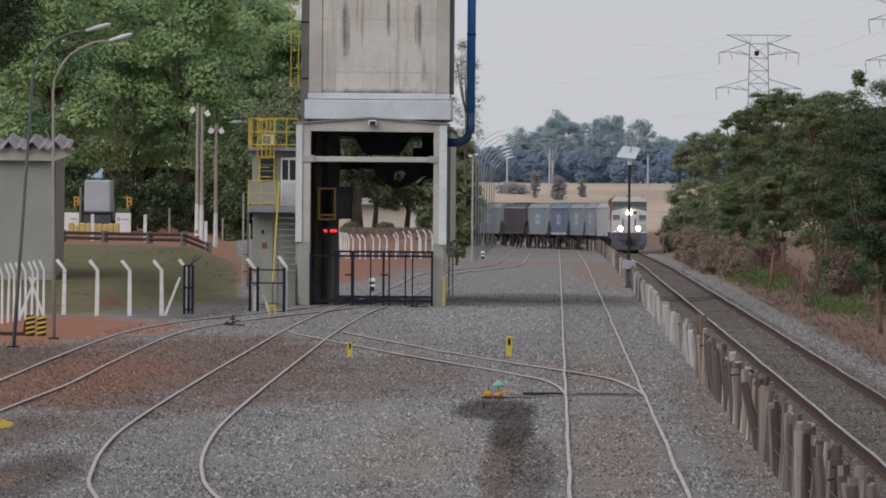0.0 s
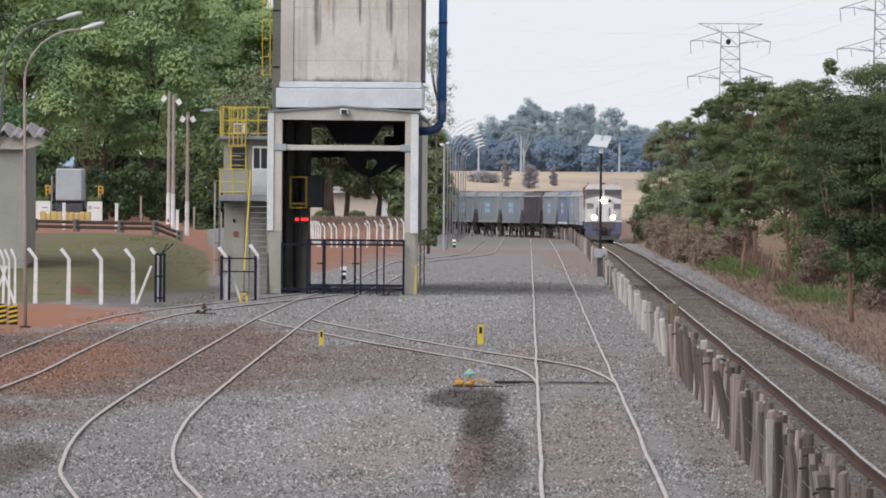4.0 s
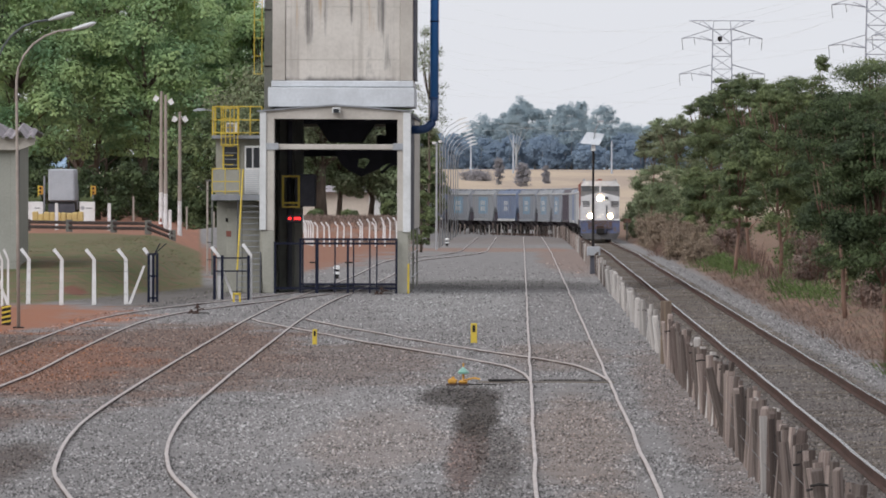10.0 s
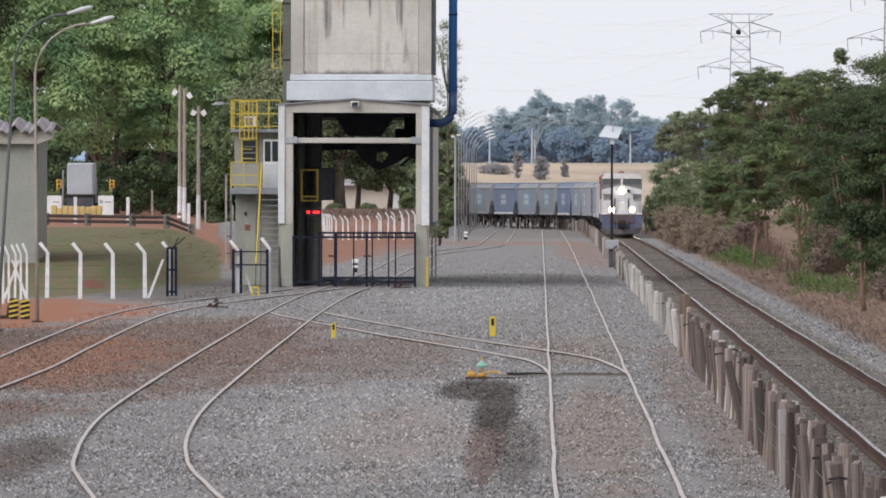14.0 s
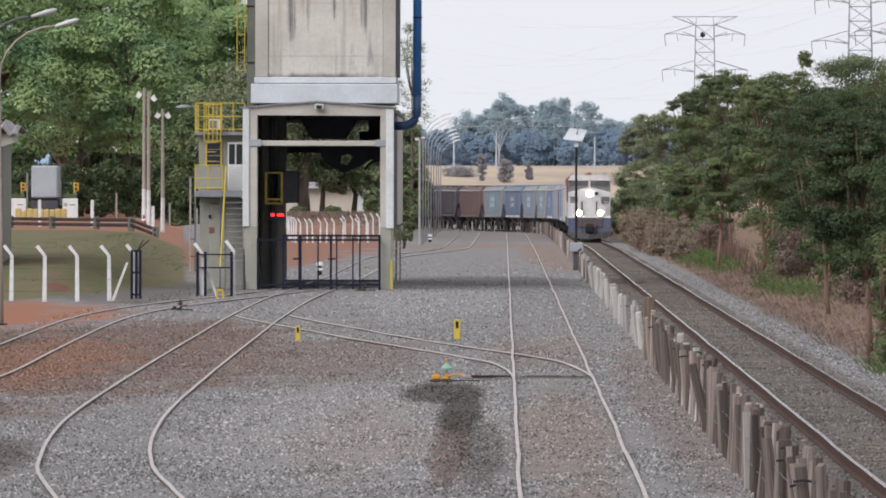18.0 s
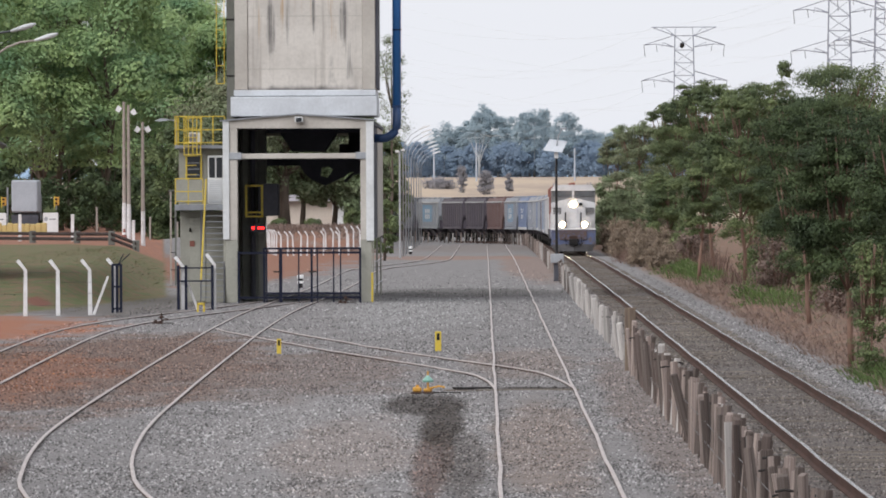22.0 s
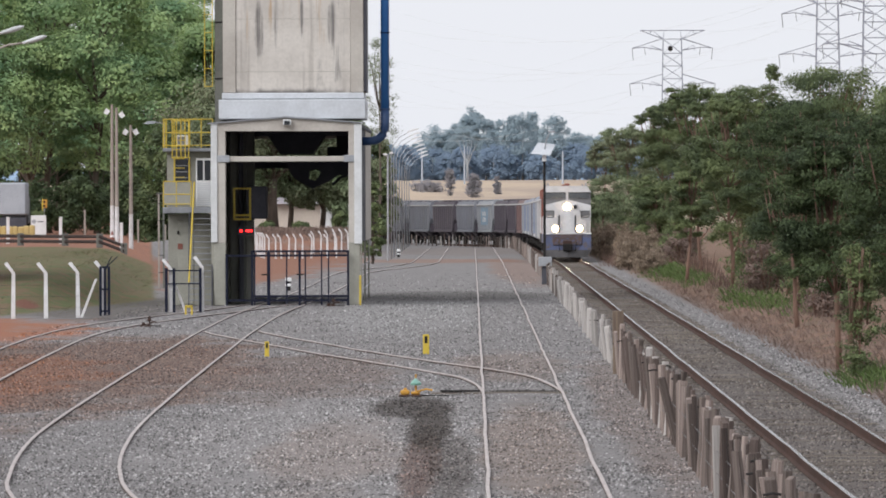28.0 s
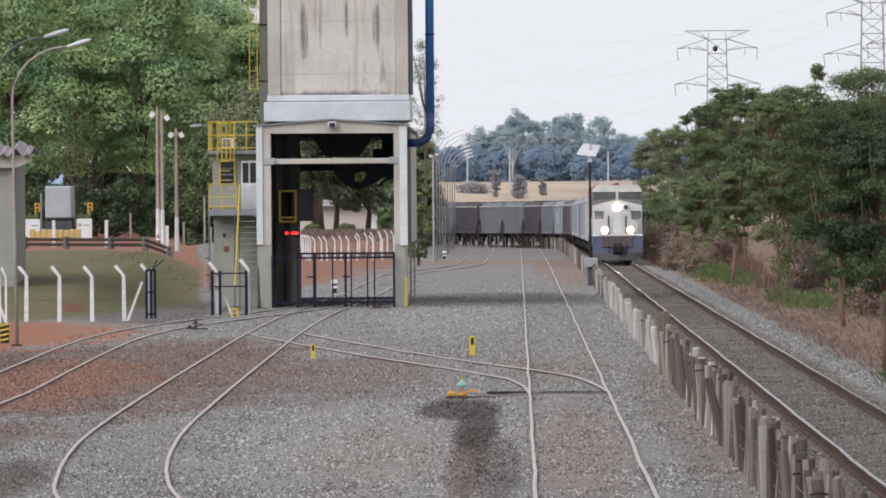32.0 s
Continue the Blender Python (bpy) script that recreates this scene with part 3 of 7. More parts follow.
def build_tracks():
    railway("yard_track", lambda y: 1.05, 118, 930, 4, yard_top, "yard track with dusty pale rails sunk in ballast", RUSTRAIL, RAIL, 0.16, 0.024)
    railway("silo_track", sunk(SILO_TRACK), 118, 930, 3, yard_top, "winding track through the loading tower, pale dusty rails", RUSTRAIL, RAIL, 0.16, 0.024)
    railway("outer_track", sunk(OUTER_TRACK), 150, 412, 3, yard_top, "outer siding with pale rails in reddish ballast", RUSTRAIL, RAIL, 0.16, 0.024)
    railway("crossover_track", sunk(CROSSOVER), 216, 315, 2.5, lambda y: yard_top(y) + 0.004, "crossover between two yard tracks, thin pale rails", RUSTRAIL, RAIL, 0.16, 0.024)
    main = railway("main_track", bend_x, 118, 1160, 4, main_z, "main line with rusty rails and polished heads on dark ballast", MAINWEB, RAILTOP, 0.175, 0.010)
    # sleepers of the main line: the near ones as pieces, the rest in one part
    sl = Shape().slab(-1.4, 1.4, -0.12, 0.12, -0.2, 0, 0.015).mesh("sleeper", SLEEPER)
    y, n, rest = 140.0, 0, Shape()
    rng = random.Random(3)
    while y < 900:
        z = main_z(y) - 0.187 + rng.uniform(-0.02, 0.02)
        if n < 290:
            part("sleeper", sl, SLEEPER, main, at=pose(bend_x(y) + rng.uniform(-0.06, 0.06), y, z, 0, 0, rng.uniform(-1.2, 1.2)))
        else:
            x = bend_x(y)
            rest.box(x - 1.4, x + 1.4, y - 0.12, y + 0.12, z - 0.2, z)
        n += 1
        y += 0.6
    tagged(part("far_sleepers", rest, SLEEPER, main), kind="stuff")
    # switch blades' tie bar across the yard track
    bar = thing("switch_tie_bar", (1.05, 216, yard_top(218)), "dark oily tie bar and stretcher of a switch", "switch")
    part("timber", Shape().slab(-1.95, 0.95, -0.3, 0.3, -0.12, -0.025, 0.02), SLEEPER, bar)
    part("rod", Shape().tube([(-1.75, -0.1, 0.01), (-0.9, -0.1, 0.01)], 0.02), IRON, bar)
    part("plate", Shape().prism([(-1.72, -0.05), (-1.2, -0.05), (-1.2, -0.02), (-1.72, 0.02)], "y", -0.25, 0.25), IRON, bar)


build_ground()
build_stones()
build_tracks()


# ---- loading tower ----
def streaked_concrete():
    m, nt, b = nodes_of("streaked_silo_concrete")
    vec = coords(nt)
    big = noise_node(nt, coords(nt, (0.5, 0.5, 0.5)), 1.0, 5)
    c = mix_node(nt, ramp_node(nt, big, 0.35, 0.7), (0.60, 0.555, 0.505), (0.47, 0.43, 0.39))
    streak = noise_node(nt, coords(nt, (1.7, 1.0, 0.10)), 1.0, 5, 0.6)
    thin = noise_node(nt, coords(nt, (5.0, 1.0, 0.16)), 1.0, 4, 0.6)
    c = mix_node(nt, ramp_node(nt, thin, 0.5, 0.72, 0.0, 0.5), c, (0.27, 0.235, 0.205))
    blot = noise_node(nt, coords(nt, (1.3, 1.0, 0.9)), 1.0, 6, 0.7)
    dark = math_node(nt, "MULTIPLY", ramp_node(nt, streak, 0.56, 0.72), ramp_node(nt, blot, 0.42, 0.62))
    c = mix_node(nt, math_node(nt, "MULTIPLY", math_node(nt, "MULTIPLY", dark, ramp_node(nt, noise_node(nt, coords(nt, (14.0, 1.0, 0.5)), 1.0, 6, 0.7), 0.38, 0.62)), 0.8), c, (0.11, 0.105, 0.105))
    rust = noise_node(nt, coords(nt, (2.6, 1.0, 0.12)), 1.4, 3)
    sep = nt.nodes.new("ShaderNodeSeparateXYZ")
    link(nt, vec, sep.inputs[0])
    c = mix_node(nt, math_node(nt, "MULTIPLY", ramp_node(nt, rust, 0.56, 0.66, 0.0, 0.7), ramp_node(nt, sep.outputs[2], 9.8, 11.2)), c, (0.40, 0.235, 0.10))
    for sx, sz, rx, rz in ((-1.07, 10.75, 0.17, 1.0), (1.78, 10.85, 0.16, 1.1), (-0.4, 11.4, 0.08, 1.3), (0.6, 11.5, 0.07, 1.0)):
        dx = math_node(nt, "MULTIPLY", math_node(nt, "SUBTRACT", sep.outputs[0], sx), 1 / rx)
        dz = math_node(nt, "MULTIPLY", math_node(nt, "SUBTRACT", sep.outputs[2], sz), 1 / rz)
        d = math_node(nt, "ADD", math_node(nt, "MULTIPLY", dx, dx), math_node(nt, "MULTIPLY", dz, dz))
        d = math_node(nt, "ADD", d, math_node(nt, "MULTIPLY", math_node(nt, "SUBTRACT", blot, 0.5), 3.4))
        drip = ramp_node(nt, noise_node(nt, coords(nt, (11.0, 1.0, 0.35)), 1.0, 6, 0.7), 0.36, 0.6, 0.15, 1.0)
        c = mix_node(nt, math_node(nt, "MULTIPLY", ramp_node(nt, d, 0.1, 1.5, 0.85, 0.0), drip), c, (0.095, 0.088, 0.088))
    # soot along the foot of the panel
    foot = math_node(nt, "ADD", sep.outputs[2], math_node(nt, "MULTIPLY", blot, -0.5))
    c = mix_node(nt, math_node(nt, "MULTIPLY", ramp_node(nt, foot, 7.98, 8.22, 0.9, 0.0), ramp_node(nt, noise_node(nt, coords(nt, (0.45, 0.1, 0.1)), 1.0, 3), 0.36, 0.5)), c, (0.06, 0.055, 0.055))
    grain = noise_node(nt, vec, 9.0, 7, 0.7)
    c = mix_node(nt, ramp_node(nt, grain, 0.35, 0.8, 0.0, 0.3), c, (0.28, 0.255, 0.23))
    link(nt, c, b.inputs["Base Color"])
    b.inputs["Roughness"].default_value = 0.9
    bp = nt.nodes.new("ShaderNodeBump")
    bp.inputs["Strength"].default_value = 0.4
    link(nt, grain, bp.inputs["Height"])
    link(nt, bp.outputs[0], b.inputs["Normal"])
    return m


SILO = streaked_concrete()


def build_tower():
    t = thing("loading_tower", (-7.2, 394, 0), "stained concrete grain loading tower straddling the track, white side cladding", "loading tower")
    # silo body above
    s = Shape().box(-1.95, 2.48, 0.5, 8.6, 8.10, 17.0)
    body = part("silo_panel", s, SILO, t, "rust- and soot-streaked concrete panel")
    for x0, x1 in ((-2.46, -1.96), (2.49, 2.99)):
        part("pilaster", Shape().slab(x0, x1, 0.44, 8.6, 8.25, 17.0, 0.02), CONCRETE, t)
    part("ledge", Shape().slab(-2.50, 3.02, 0.34, 8.7, 8.00, 8.24, 0.03), FASCIA, t, "pale ledge")
    for z in (9.05, 11.1, 13.2):
        part("panel_joint", Shape().box(-1.94, 2.47, 0.494, 0.51, z, z + 0.014), BASE_PAINT, body)
    part("edge_trim", Shape().box(3.0, 3.085, 0.5, 8.6, 8.3, 17.0), DARK, t, "dark edge strip")
    part("fascia", Shape().slab(-2.62, 3.06, 0.1, 9.0, 7.22, 7.98, 0.03), FASCIA, t, "pale grey fascia band")
    # portal
    for x0, x1 in ((-2.83, -2.36), (2.40, 2.83)):
        c = part("column", Shape().slab(x0, x1, 0.0, 0.7, 2.42, 6.80, 0.02), CONCRETE, t)
        part("painted_foot", Shape().slab(x0 - 0.005, x1 + 0.005, -0.006, 0.7, 0.0, 2.42, 0.02), BASE_PAINT, c, "olive-grey painted foot")
    part("gable", Shape().prism([(-2.87, 6.76), (2.84, 6.74), (2.84, 7.04), (0.0, 7.27), (-2.87, 7.09)], "y", -0.02, 0.6), CONCRETE, t)
    part("gable_flashing", Shape().prism([(-3.05, 7.03), (-3.05, 7.08), (0.0, 7.33), (2.98, 7.09), (2.98, 7.04), (0.0, 7.27)], "y", -0.14, 0.6), STEEL, t, "thin grey flashing")
    part("cross_beam", Shape().slab(-2.36, 2.40, 0.1, 0.45, 5.57, 5.78, 0.02), CONCRETE, t)
    for x in (-2.62, 2.40):
        part("bracket", Shape().slab(x - 0.18, x + 0.42, -0.06, 0.02, 5.55, 5.82, 0.015), GALV, t)
    part("cladding_strip", Shape().slab(-2.93, -2.68, -0.08, 0.25, 2.45, 7.06, 0.015), CLADDING, t)
    part("cladding_strip", Shape().slab(2.62, 2.92, -0.08, 0.25, 2.38, 7.02, 0.015), CLADDING, t)
    lamp = part("floodlight", Shape().slab(-0.13, 0.19, -0.34, -0.1, 6.98, 7.2, 0.02), CLADDING, t)
    part("lens", Shape().box(-0.08, 0.14, -0.36, -0.335, 7.0, 7.15), GLASS, lamp)
    part("bracket", Shape().tube([(0.03, -0.1, 7.1), (0.03, 0.02, 7.1)], 0.03), STEEL, lamp)
    # long hall behind the portal
    for k in range(1, 6):
        y = 7.2 * k
        part("column", Shape().slab(-2.80, -2.45, y - 0.25, y + 0.25, 0.0, 7.0, 0.02), BASE_PAINT, t)
        if k % 2:
            part("column", Shape().slab(2.785, 2.84, y - 0.05, y + 0.05, 0.0, 7.0, 0.01), BASE_PAINT, t, "slim steel side column")
    part("side_cladding", Shape().box(2.845, 2.91, 15.0, 36.2, 2.45, 7.0), CONCRETE, t)
    part("dark_side_bay", Shape().box(2.845, 2.89, 0.26, 15.0, 2.45, 7.0), DARK, t, "dark sheet on the front part of the side")
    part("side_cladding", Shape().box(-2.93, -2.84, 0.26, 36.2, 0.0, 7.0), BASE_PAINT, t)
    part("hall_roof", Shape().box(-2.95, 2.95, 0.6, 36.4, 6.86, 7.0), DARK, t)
    part("rear_lintel", Shape().slab(-2.8, 2.84, 36.0, 36.4, 6.66, 6.86, 0.02), CONCRETE, t)
    for y in (2.0, 13.0, 29.0):
        part("side_mullion", Shape().box(2.845, 2.885, y, y + 0.06, 0.0, 2.45), BASE_PAINT, t)
    for z in (0.55, 1.5):
        part("side_rail", Shape().tube([(2.86, 9, z), (2.86, 36, z)], 0.02, 6), STEEL, t)
    part("corner_guard", Shape().slab(2.80, 2.88, -0.03, 0.05, 0.0, 1.15, 0.01), YELLOW, t, "yellow corner guard")
    # machinery inside
    part("machine_room", Shape().slab(-2.34, -1.72, 6.0, 12.0, 0.0, 6.85, 0.03), DRAB, t)
    # Paler slab gives the room's right face the light from beyond.
    part("room_side", Shape().slab(-1.78, -1.44, 7.0, 9.0, 0.0, 3.3, 0.03), BASE_PAINT, t, "olive-grey slab for the lit side of the machine room")
    part("room_upper", Shape().slab(-1.8, -1.42, 7.0, 9.0, 3.3, 6.85, 0.03), DRAB, t)
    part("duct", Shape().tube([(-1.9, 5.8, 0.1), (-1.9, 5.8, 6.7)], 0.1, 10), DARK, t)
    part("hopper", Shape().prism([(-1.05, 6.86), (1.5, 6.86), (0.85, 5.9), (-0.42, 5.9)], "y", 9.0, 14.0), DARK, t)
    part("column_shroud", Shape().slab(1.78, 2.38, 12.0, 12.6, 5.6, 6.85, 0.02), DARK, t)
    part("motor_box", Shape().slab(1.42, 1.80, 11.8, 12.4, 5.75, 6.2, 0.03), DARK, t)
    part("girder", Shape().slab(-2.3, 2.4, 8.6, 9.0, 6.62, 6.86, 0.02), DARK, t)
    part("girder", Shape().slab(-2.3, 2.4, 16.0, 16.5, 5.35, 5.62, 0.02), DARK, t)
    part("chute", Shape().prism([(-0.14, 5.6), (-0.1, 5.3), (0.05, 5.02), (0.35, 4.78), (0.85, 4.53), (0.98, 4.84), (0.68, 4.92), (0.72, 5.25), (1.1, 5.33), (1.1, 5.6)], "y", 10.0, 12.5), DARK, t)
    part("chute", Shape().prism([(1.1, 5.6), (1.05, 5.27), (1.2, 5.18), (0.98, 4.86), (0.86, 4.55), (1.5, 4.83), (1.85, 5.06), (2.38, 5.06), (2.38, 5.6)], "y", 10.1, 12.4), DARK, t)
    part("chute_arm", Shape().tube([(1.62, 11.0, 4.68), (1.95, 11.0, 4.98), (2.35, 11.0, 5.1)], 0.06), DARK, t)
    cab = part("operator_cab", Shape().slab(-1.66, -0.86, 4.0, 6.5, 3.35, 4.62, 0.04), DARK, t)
    for x in (-2.12, -1.5):
        part("frame_post", Shape().box(x - 0.04, x + 0.04, 3.9, 3.98, 3.3, 4.55), YELLOW, cab)
    for z in (3.3, 3.46, 4.5):
        part("frame_rail", Shape().box(-2.16, -1.46, 3.88, 3.96, z, z + 0.07), YELLOW, cab)
    sign = part("led_display", Shape().slab(-1.98, -1.36, 3.2, 3.35, 2.72, 3.02, 0.02), DARK, t)
    for x0, x1 in ((-1.90, -1.78), (-1.66, -1.40)):
        part("segment_row", Shape().box(x0, x1, 3.18, 3.2, 2.84, 2.93), LED, sign, "lit red segments")
    # gate between the columns
    g = thing("portal_gate", (-7.2, 393.7, 0), "closed navy steel double gate across the track", "gate")
    for x in (-2.33, -1.34, -1.24, -0.70, 0.0, 0.50, 0.72, 1.35, 1.62, 2.38):
        wide = 0.085 if x in (0.50, -2.33, 2.38, -1.34) else 0.13 if x == -0.70 else 0.055
        part("bar", Shape().box(x - wide / 2, x + wide / 2, -0.03, 0.03, 0.0 if wide > 0.05 else 0.33, 2.12 if x > -2 else 2.0), NAVY, g)
    for x0, x1, z in ((-2.33, 2.4, 1.93), (-1.3, 2.4, 2.10), (-1.3, 2.4, 0.36), (-2.33, 2.4, 0.2), (-1.3, 2.4, 0.62)):
        if z != 0.62:
            part("rail", Shape().box(x0, x1, -0.025, 0.025, z - 0.038, z + 0.038), NAVY, g)
    for x in (-0.98, 0.38):
        part("latch", Shape().slab(x, x + 0.3, -0.07, -0.03, 1.17, 1.23, 0.01), IRON, g)
    # pipe beside the tower
    p = thing("blue_pipe", (-4.05, 395.5, 0), "thick blue spout pipe with an elbow beside the tower", "pipe")
    pts = [(-0.3, 0, 6.36), (0.1, 0, 6.36)] + [(0.1 + 0.56 * math.sin(a), 0, 6.92 - 0.56 * math.cos(a)) for a in [radians(15 * k) for k in range(1, 7)]] + [(0.66, 0, 7.6), (0.68, 0, 17)]
    part("pipe", Shape().tube(pts[-2:], 0.165, 16), BLUEPIPE, p, smooth=True)
    part("elbow", Shape().tube(pts[:-1], 0.167, 16), PIPEFOOT, p, "dark blue elbow", smooth=True)
    part("flange", Shape().tube([(0.66, 0, 7.58), (0.66, 0, 7.64)], 0.19, 16), PIPEFOOT, p)
    for z in (10.55, 13.6):
        part("flange", Shape().tube([(0.67, 0, z), (0.67, 0, z + 0.05)], 0.185, 16), NAVY, p)
    part("wall_bracket", Shape().slab(-0.5, -0.2, -0.1, 0.1, 6.28, 6.44, 0.02), STEEL, p)


def rail_fence(th, pts, heights, r=0.023, material=YELLOW, post_step=1):
    """Pipe railing: posts at the points, rails along them."""
    for (x, y, z) in pts:
        part("railing_post", Shape().tube([(x, y, z), (x, y, z + heights[-1])], r, 6), material, th)
    for h in heights:
        for a, b in zip(pts, pts[1:]):
            part("railing_bar", Shape().tube([(a[0], a[1], a[2] + h), (b[0], b[1], b[2] + h)], r, 6), material, th)


def build_cabin():
    c = thing("control_cabin", (-11.05, 396, 0), "drab two-storey control cabin with yellow railings against the tower", "cabin")
    part("lower_wall", Shape().box(-0.8, 0.95, 0.0, 4.0, 0.0, 3.55), CABINWALL, c)
    part("floor_slab", Shape().slab(-0.98, 0.95, -1.0, 4.0, 3.58, 3.82, 0.02), STEEL, c)
    up = part("upper_wall", Shape().box(-0.85, 0.95, 0.3, 4.0, 3.82, 5.98), CABINWALL, c)
    part("roof_slab", Shape().slab(-1.0, 0.98, -0.2, 4.2, 5.98, 6.12, 0.02), STEEL, c)
    w = part("window", Shape().box(-0.52, 0.0, 0.26, 0.31, 4.78, 5.68), GLASS, c)
    for z in (4.95, 5.18, 5.42):
        part("louvre", Shape().box(-0.50, -0.02, 0.245, 0.262, z, z + 0.03), STEEL, w)
    for x in (-0.56, 0.02):
        part("frame", Shape().box(x - 0.03, x + 0.03, 0.235, 0.3, 4.74, 5.72), YELLOW, w)
    d = part("white_panel", Shape().slab(0.28, 0.90, 0.1, 0.3, 3.83, 5.72, 0.015), WHITE, c, "white louvred panel with a window")
    for x0, x1 in ((0.33, 0.56), (0.62, 0.85)):
        part("pane", Shape().box(x0, x1, 0.085, 0.105, 4.86, 5.64), GLASS, d)
    for k in range(12):
        part("louvre", Shape().box(0.32, 0.87, 0.08, 0.1, 3.9 + 0.075 * k, 3.93 + 0.075 * k), FASCIA, d)
    door = part("door", Shape().slab(-0.42, 0.18, -0.04, 0.02, 0.05, 3.3, 0.01), BASE_PAINT, c, "plain drab steel door")
    part("notice", Shape().box(-0.43, -0.24, -0.06, -0.045, 2.18, 2.40), LOCO_RED, door, "small red notice")
    part("box_lamp", Shape().slab(-0.45, -0.37, -0.12, -0.04, 2.75, 2.9, 0.02), IRON, door)
    rail_fence(c, [(-0.95, 3.8, 3.82), (-0.95, -0.95, 3.82), (-0.45, -0.95, 3.82), (0.12, -0.95, 3.82)], (0.12, 0.5, 1.0))
    part("kick_panel", Shape().box(-0.93, 0.1, -0.96, -0.94, 3.9, 4.78), CABINWALL, c)
    rail_fence(c, [(-0.97, 3.9, 6.12), (-0.97, 2.0, 6.12), (-0.97, -0.15, 6.12), (-0.55, -0.15, 6.12), (0.05, -0.15, 6.12), (0.5, -0.15, 6.12), (0.95, -0.15, 6.12)], (0.1, 0.6, 1.12))
    for x in (-0.62, -0.45, -0.28, -0.12, 0.02):
        part("cage_bar", Shape().tube([(x, -0.45, 5.72), (x, -0.45, 7.2)], 0.02, 6), YELLOW, c)
    for z in (5.75, 6.2, 6.7, 7.18):
        part("cage_hoop", Shape().tube([(-0.64, -0.2, z), (-0.62, -0.46, z), (0.04, -0.46, z), (0.06, -0.2, z)], 0.022, 6), YELLOW, c)
    for k in range(9):
        z = 3.9 + 0.36 * k
        part("rung", Shape().tube([(-0.6, -0.22, z), (-0.15, -0.22, z)], 0.018, 6), YELLOW, c)
    # stair down to the ground
    part("stair_rail", Shape().tube([(0.25, -1.1, 4.8), (0.06, -2.1, 0.9)], 0.035, 8), YELLOW, c)
    for k in range(15):
        part("stair_tread", Shape().slab(0.06 + 0.006 * k, 0.94, -2.2 + 0.075 * k, -1.9 + 0.075 * k, 0.2 + 0.225 * k, 0.235 + 0.225 * k, 0.008), STEEL, c)
    for x in (0.05, 0.95):
        part("stringer", Shape().prism([(-2.25, 0.0), (-2.0, 0.0), (-0.85, 3.6), (-1.1, 3.6)], "x", x - 0.02, x + 0.02), DARK, c)
    ac = thing("air_conditioner", (-11.3, 395.9, 6.12), "white air conditioner unit on the cabin roof", "air conditioner")
    part("case", Shape().slab(-0.22, 0.28, 0.0, 0.3, 0.08, 0.5, 0.02), WHITE, ac)
    part("grille", Shape().box(-0.17, 0.1, -0.012, 0.0, 0.14, 0.44), STEEL, ac)
    for x in (-0.15, 0.2):
        part("foot", Shape().box(x - 0.03, x + 0.03, 0.02, 0.28, 0.0, 0.08), IRON, ac)
    arm = thing("cabin_lamp", (-12.1, 396, 6.12), "grey street-lamp head on a short arm", "lamp")
    part("arm", Shape().tube([(0.1, 0, 0.0), (0.1, 0, 0.95), (-0.2, 0, 1.0)], 0.025, 6), GALV, arm)
    part("head", Shape().prism([(-0.72, 0.96), (-0.55, 0.93), (-0.2, 0.97), (-0.2, 1.04), (-0.5, 1.06)], "y", -0.1, 0.1), GALV, arm)
    lad = thing("tower_ladder", (-10.25, 396.5, 8.4), "tall yellow ladder fixed to a dark steel leg of the tower", "ladder")
    for x in (-0.17, 0.13):
        part("stile", Shape().tube([(x, 0, 0.1), (x, 0, 8.5)], 0.017, 6), YELLOW, lad)
    for k in range(12):
        part("rung", Shape().tube([(-0.17, 0, 0.12 + 0.7 * k), (0.13, 0, 0.12 + 0.7 * k)], 0.015, 6), YELLOW, lad)
    leg = part("steel_leg", Shape().slab(0.22, 0.62, 0.1, 2.0, -2.25, 8.5, 0.02), DRAB, lad, "weathered dark steel leg")
    for z in (0.4, 2.6, 4.8):
        part("joint_plate", Shape().box(0.2, 0.64, 0.07, 0.1, z, z + 0.05), IRON, leg)


build_tower()
build_cabin()


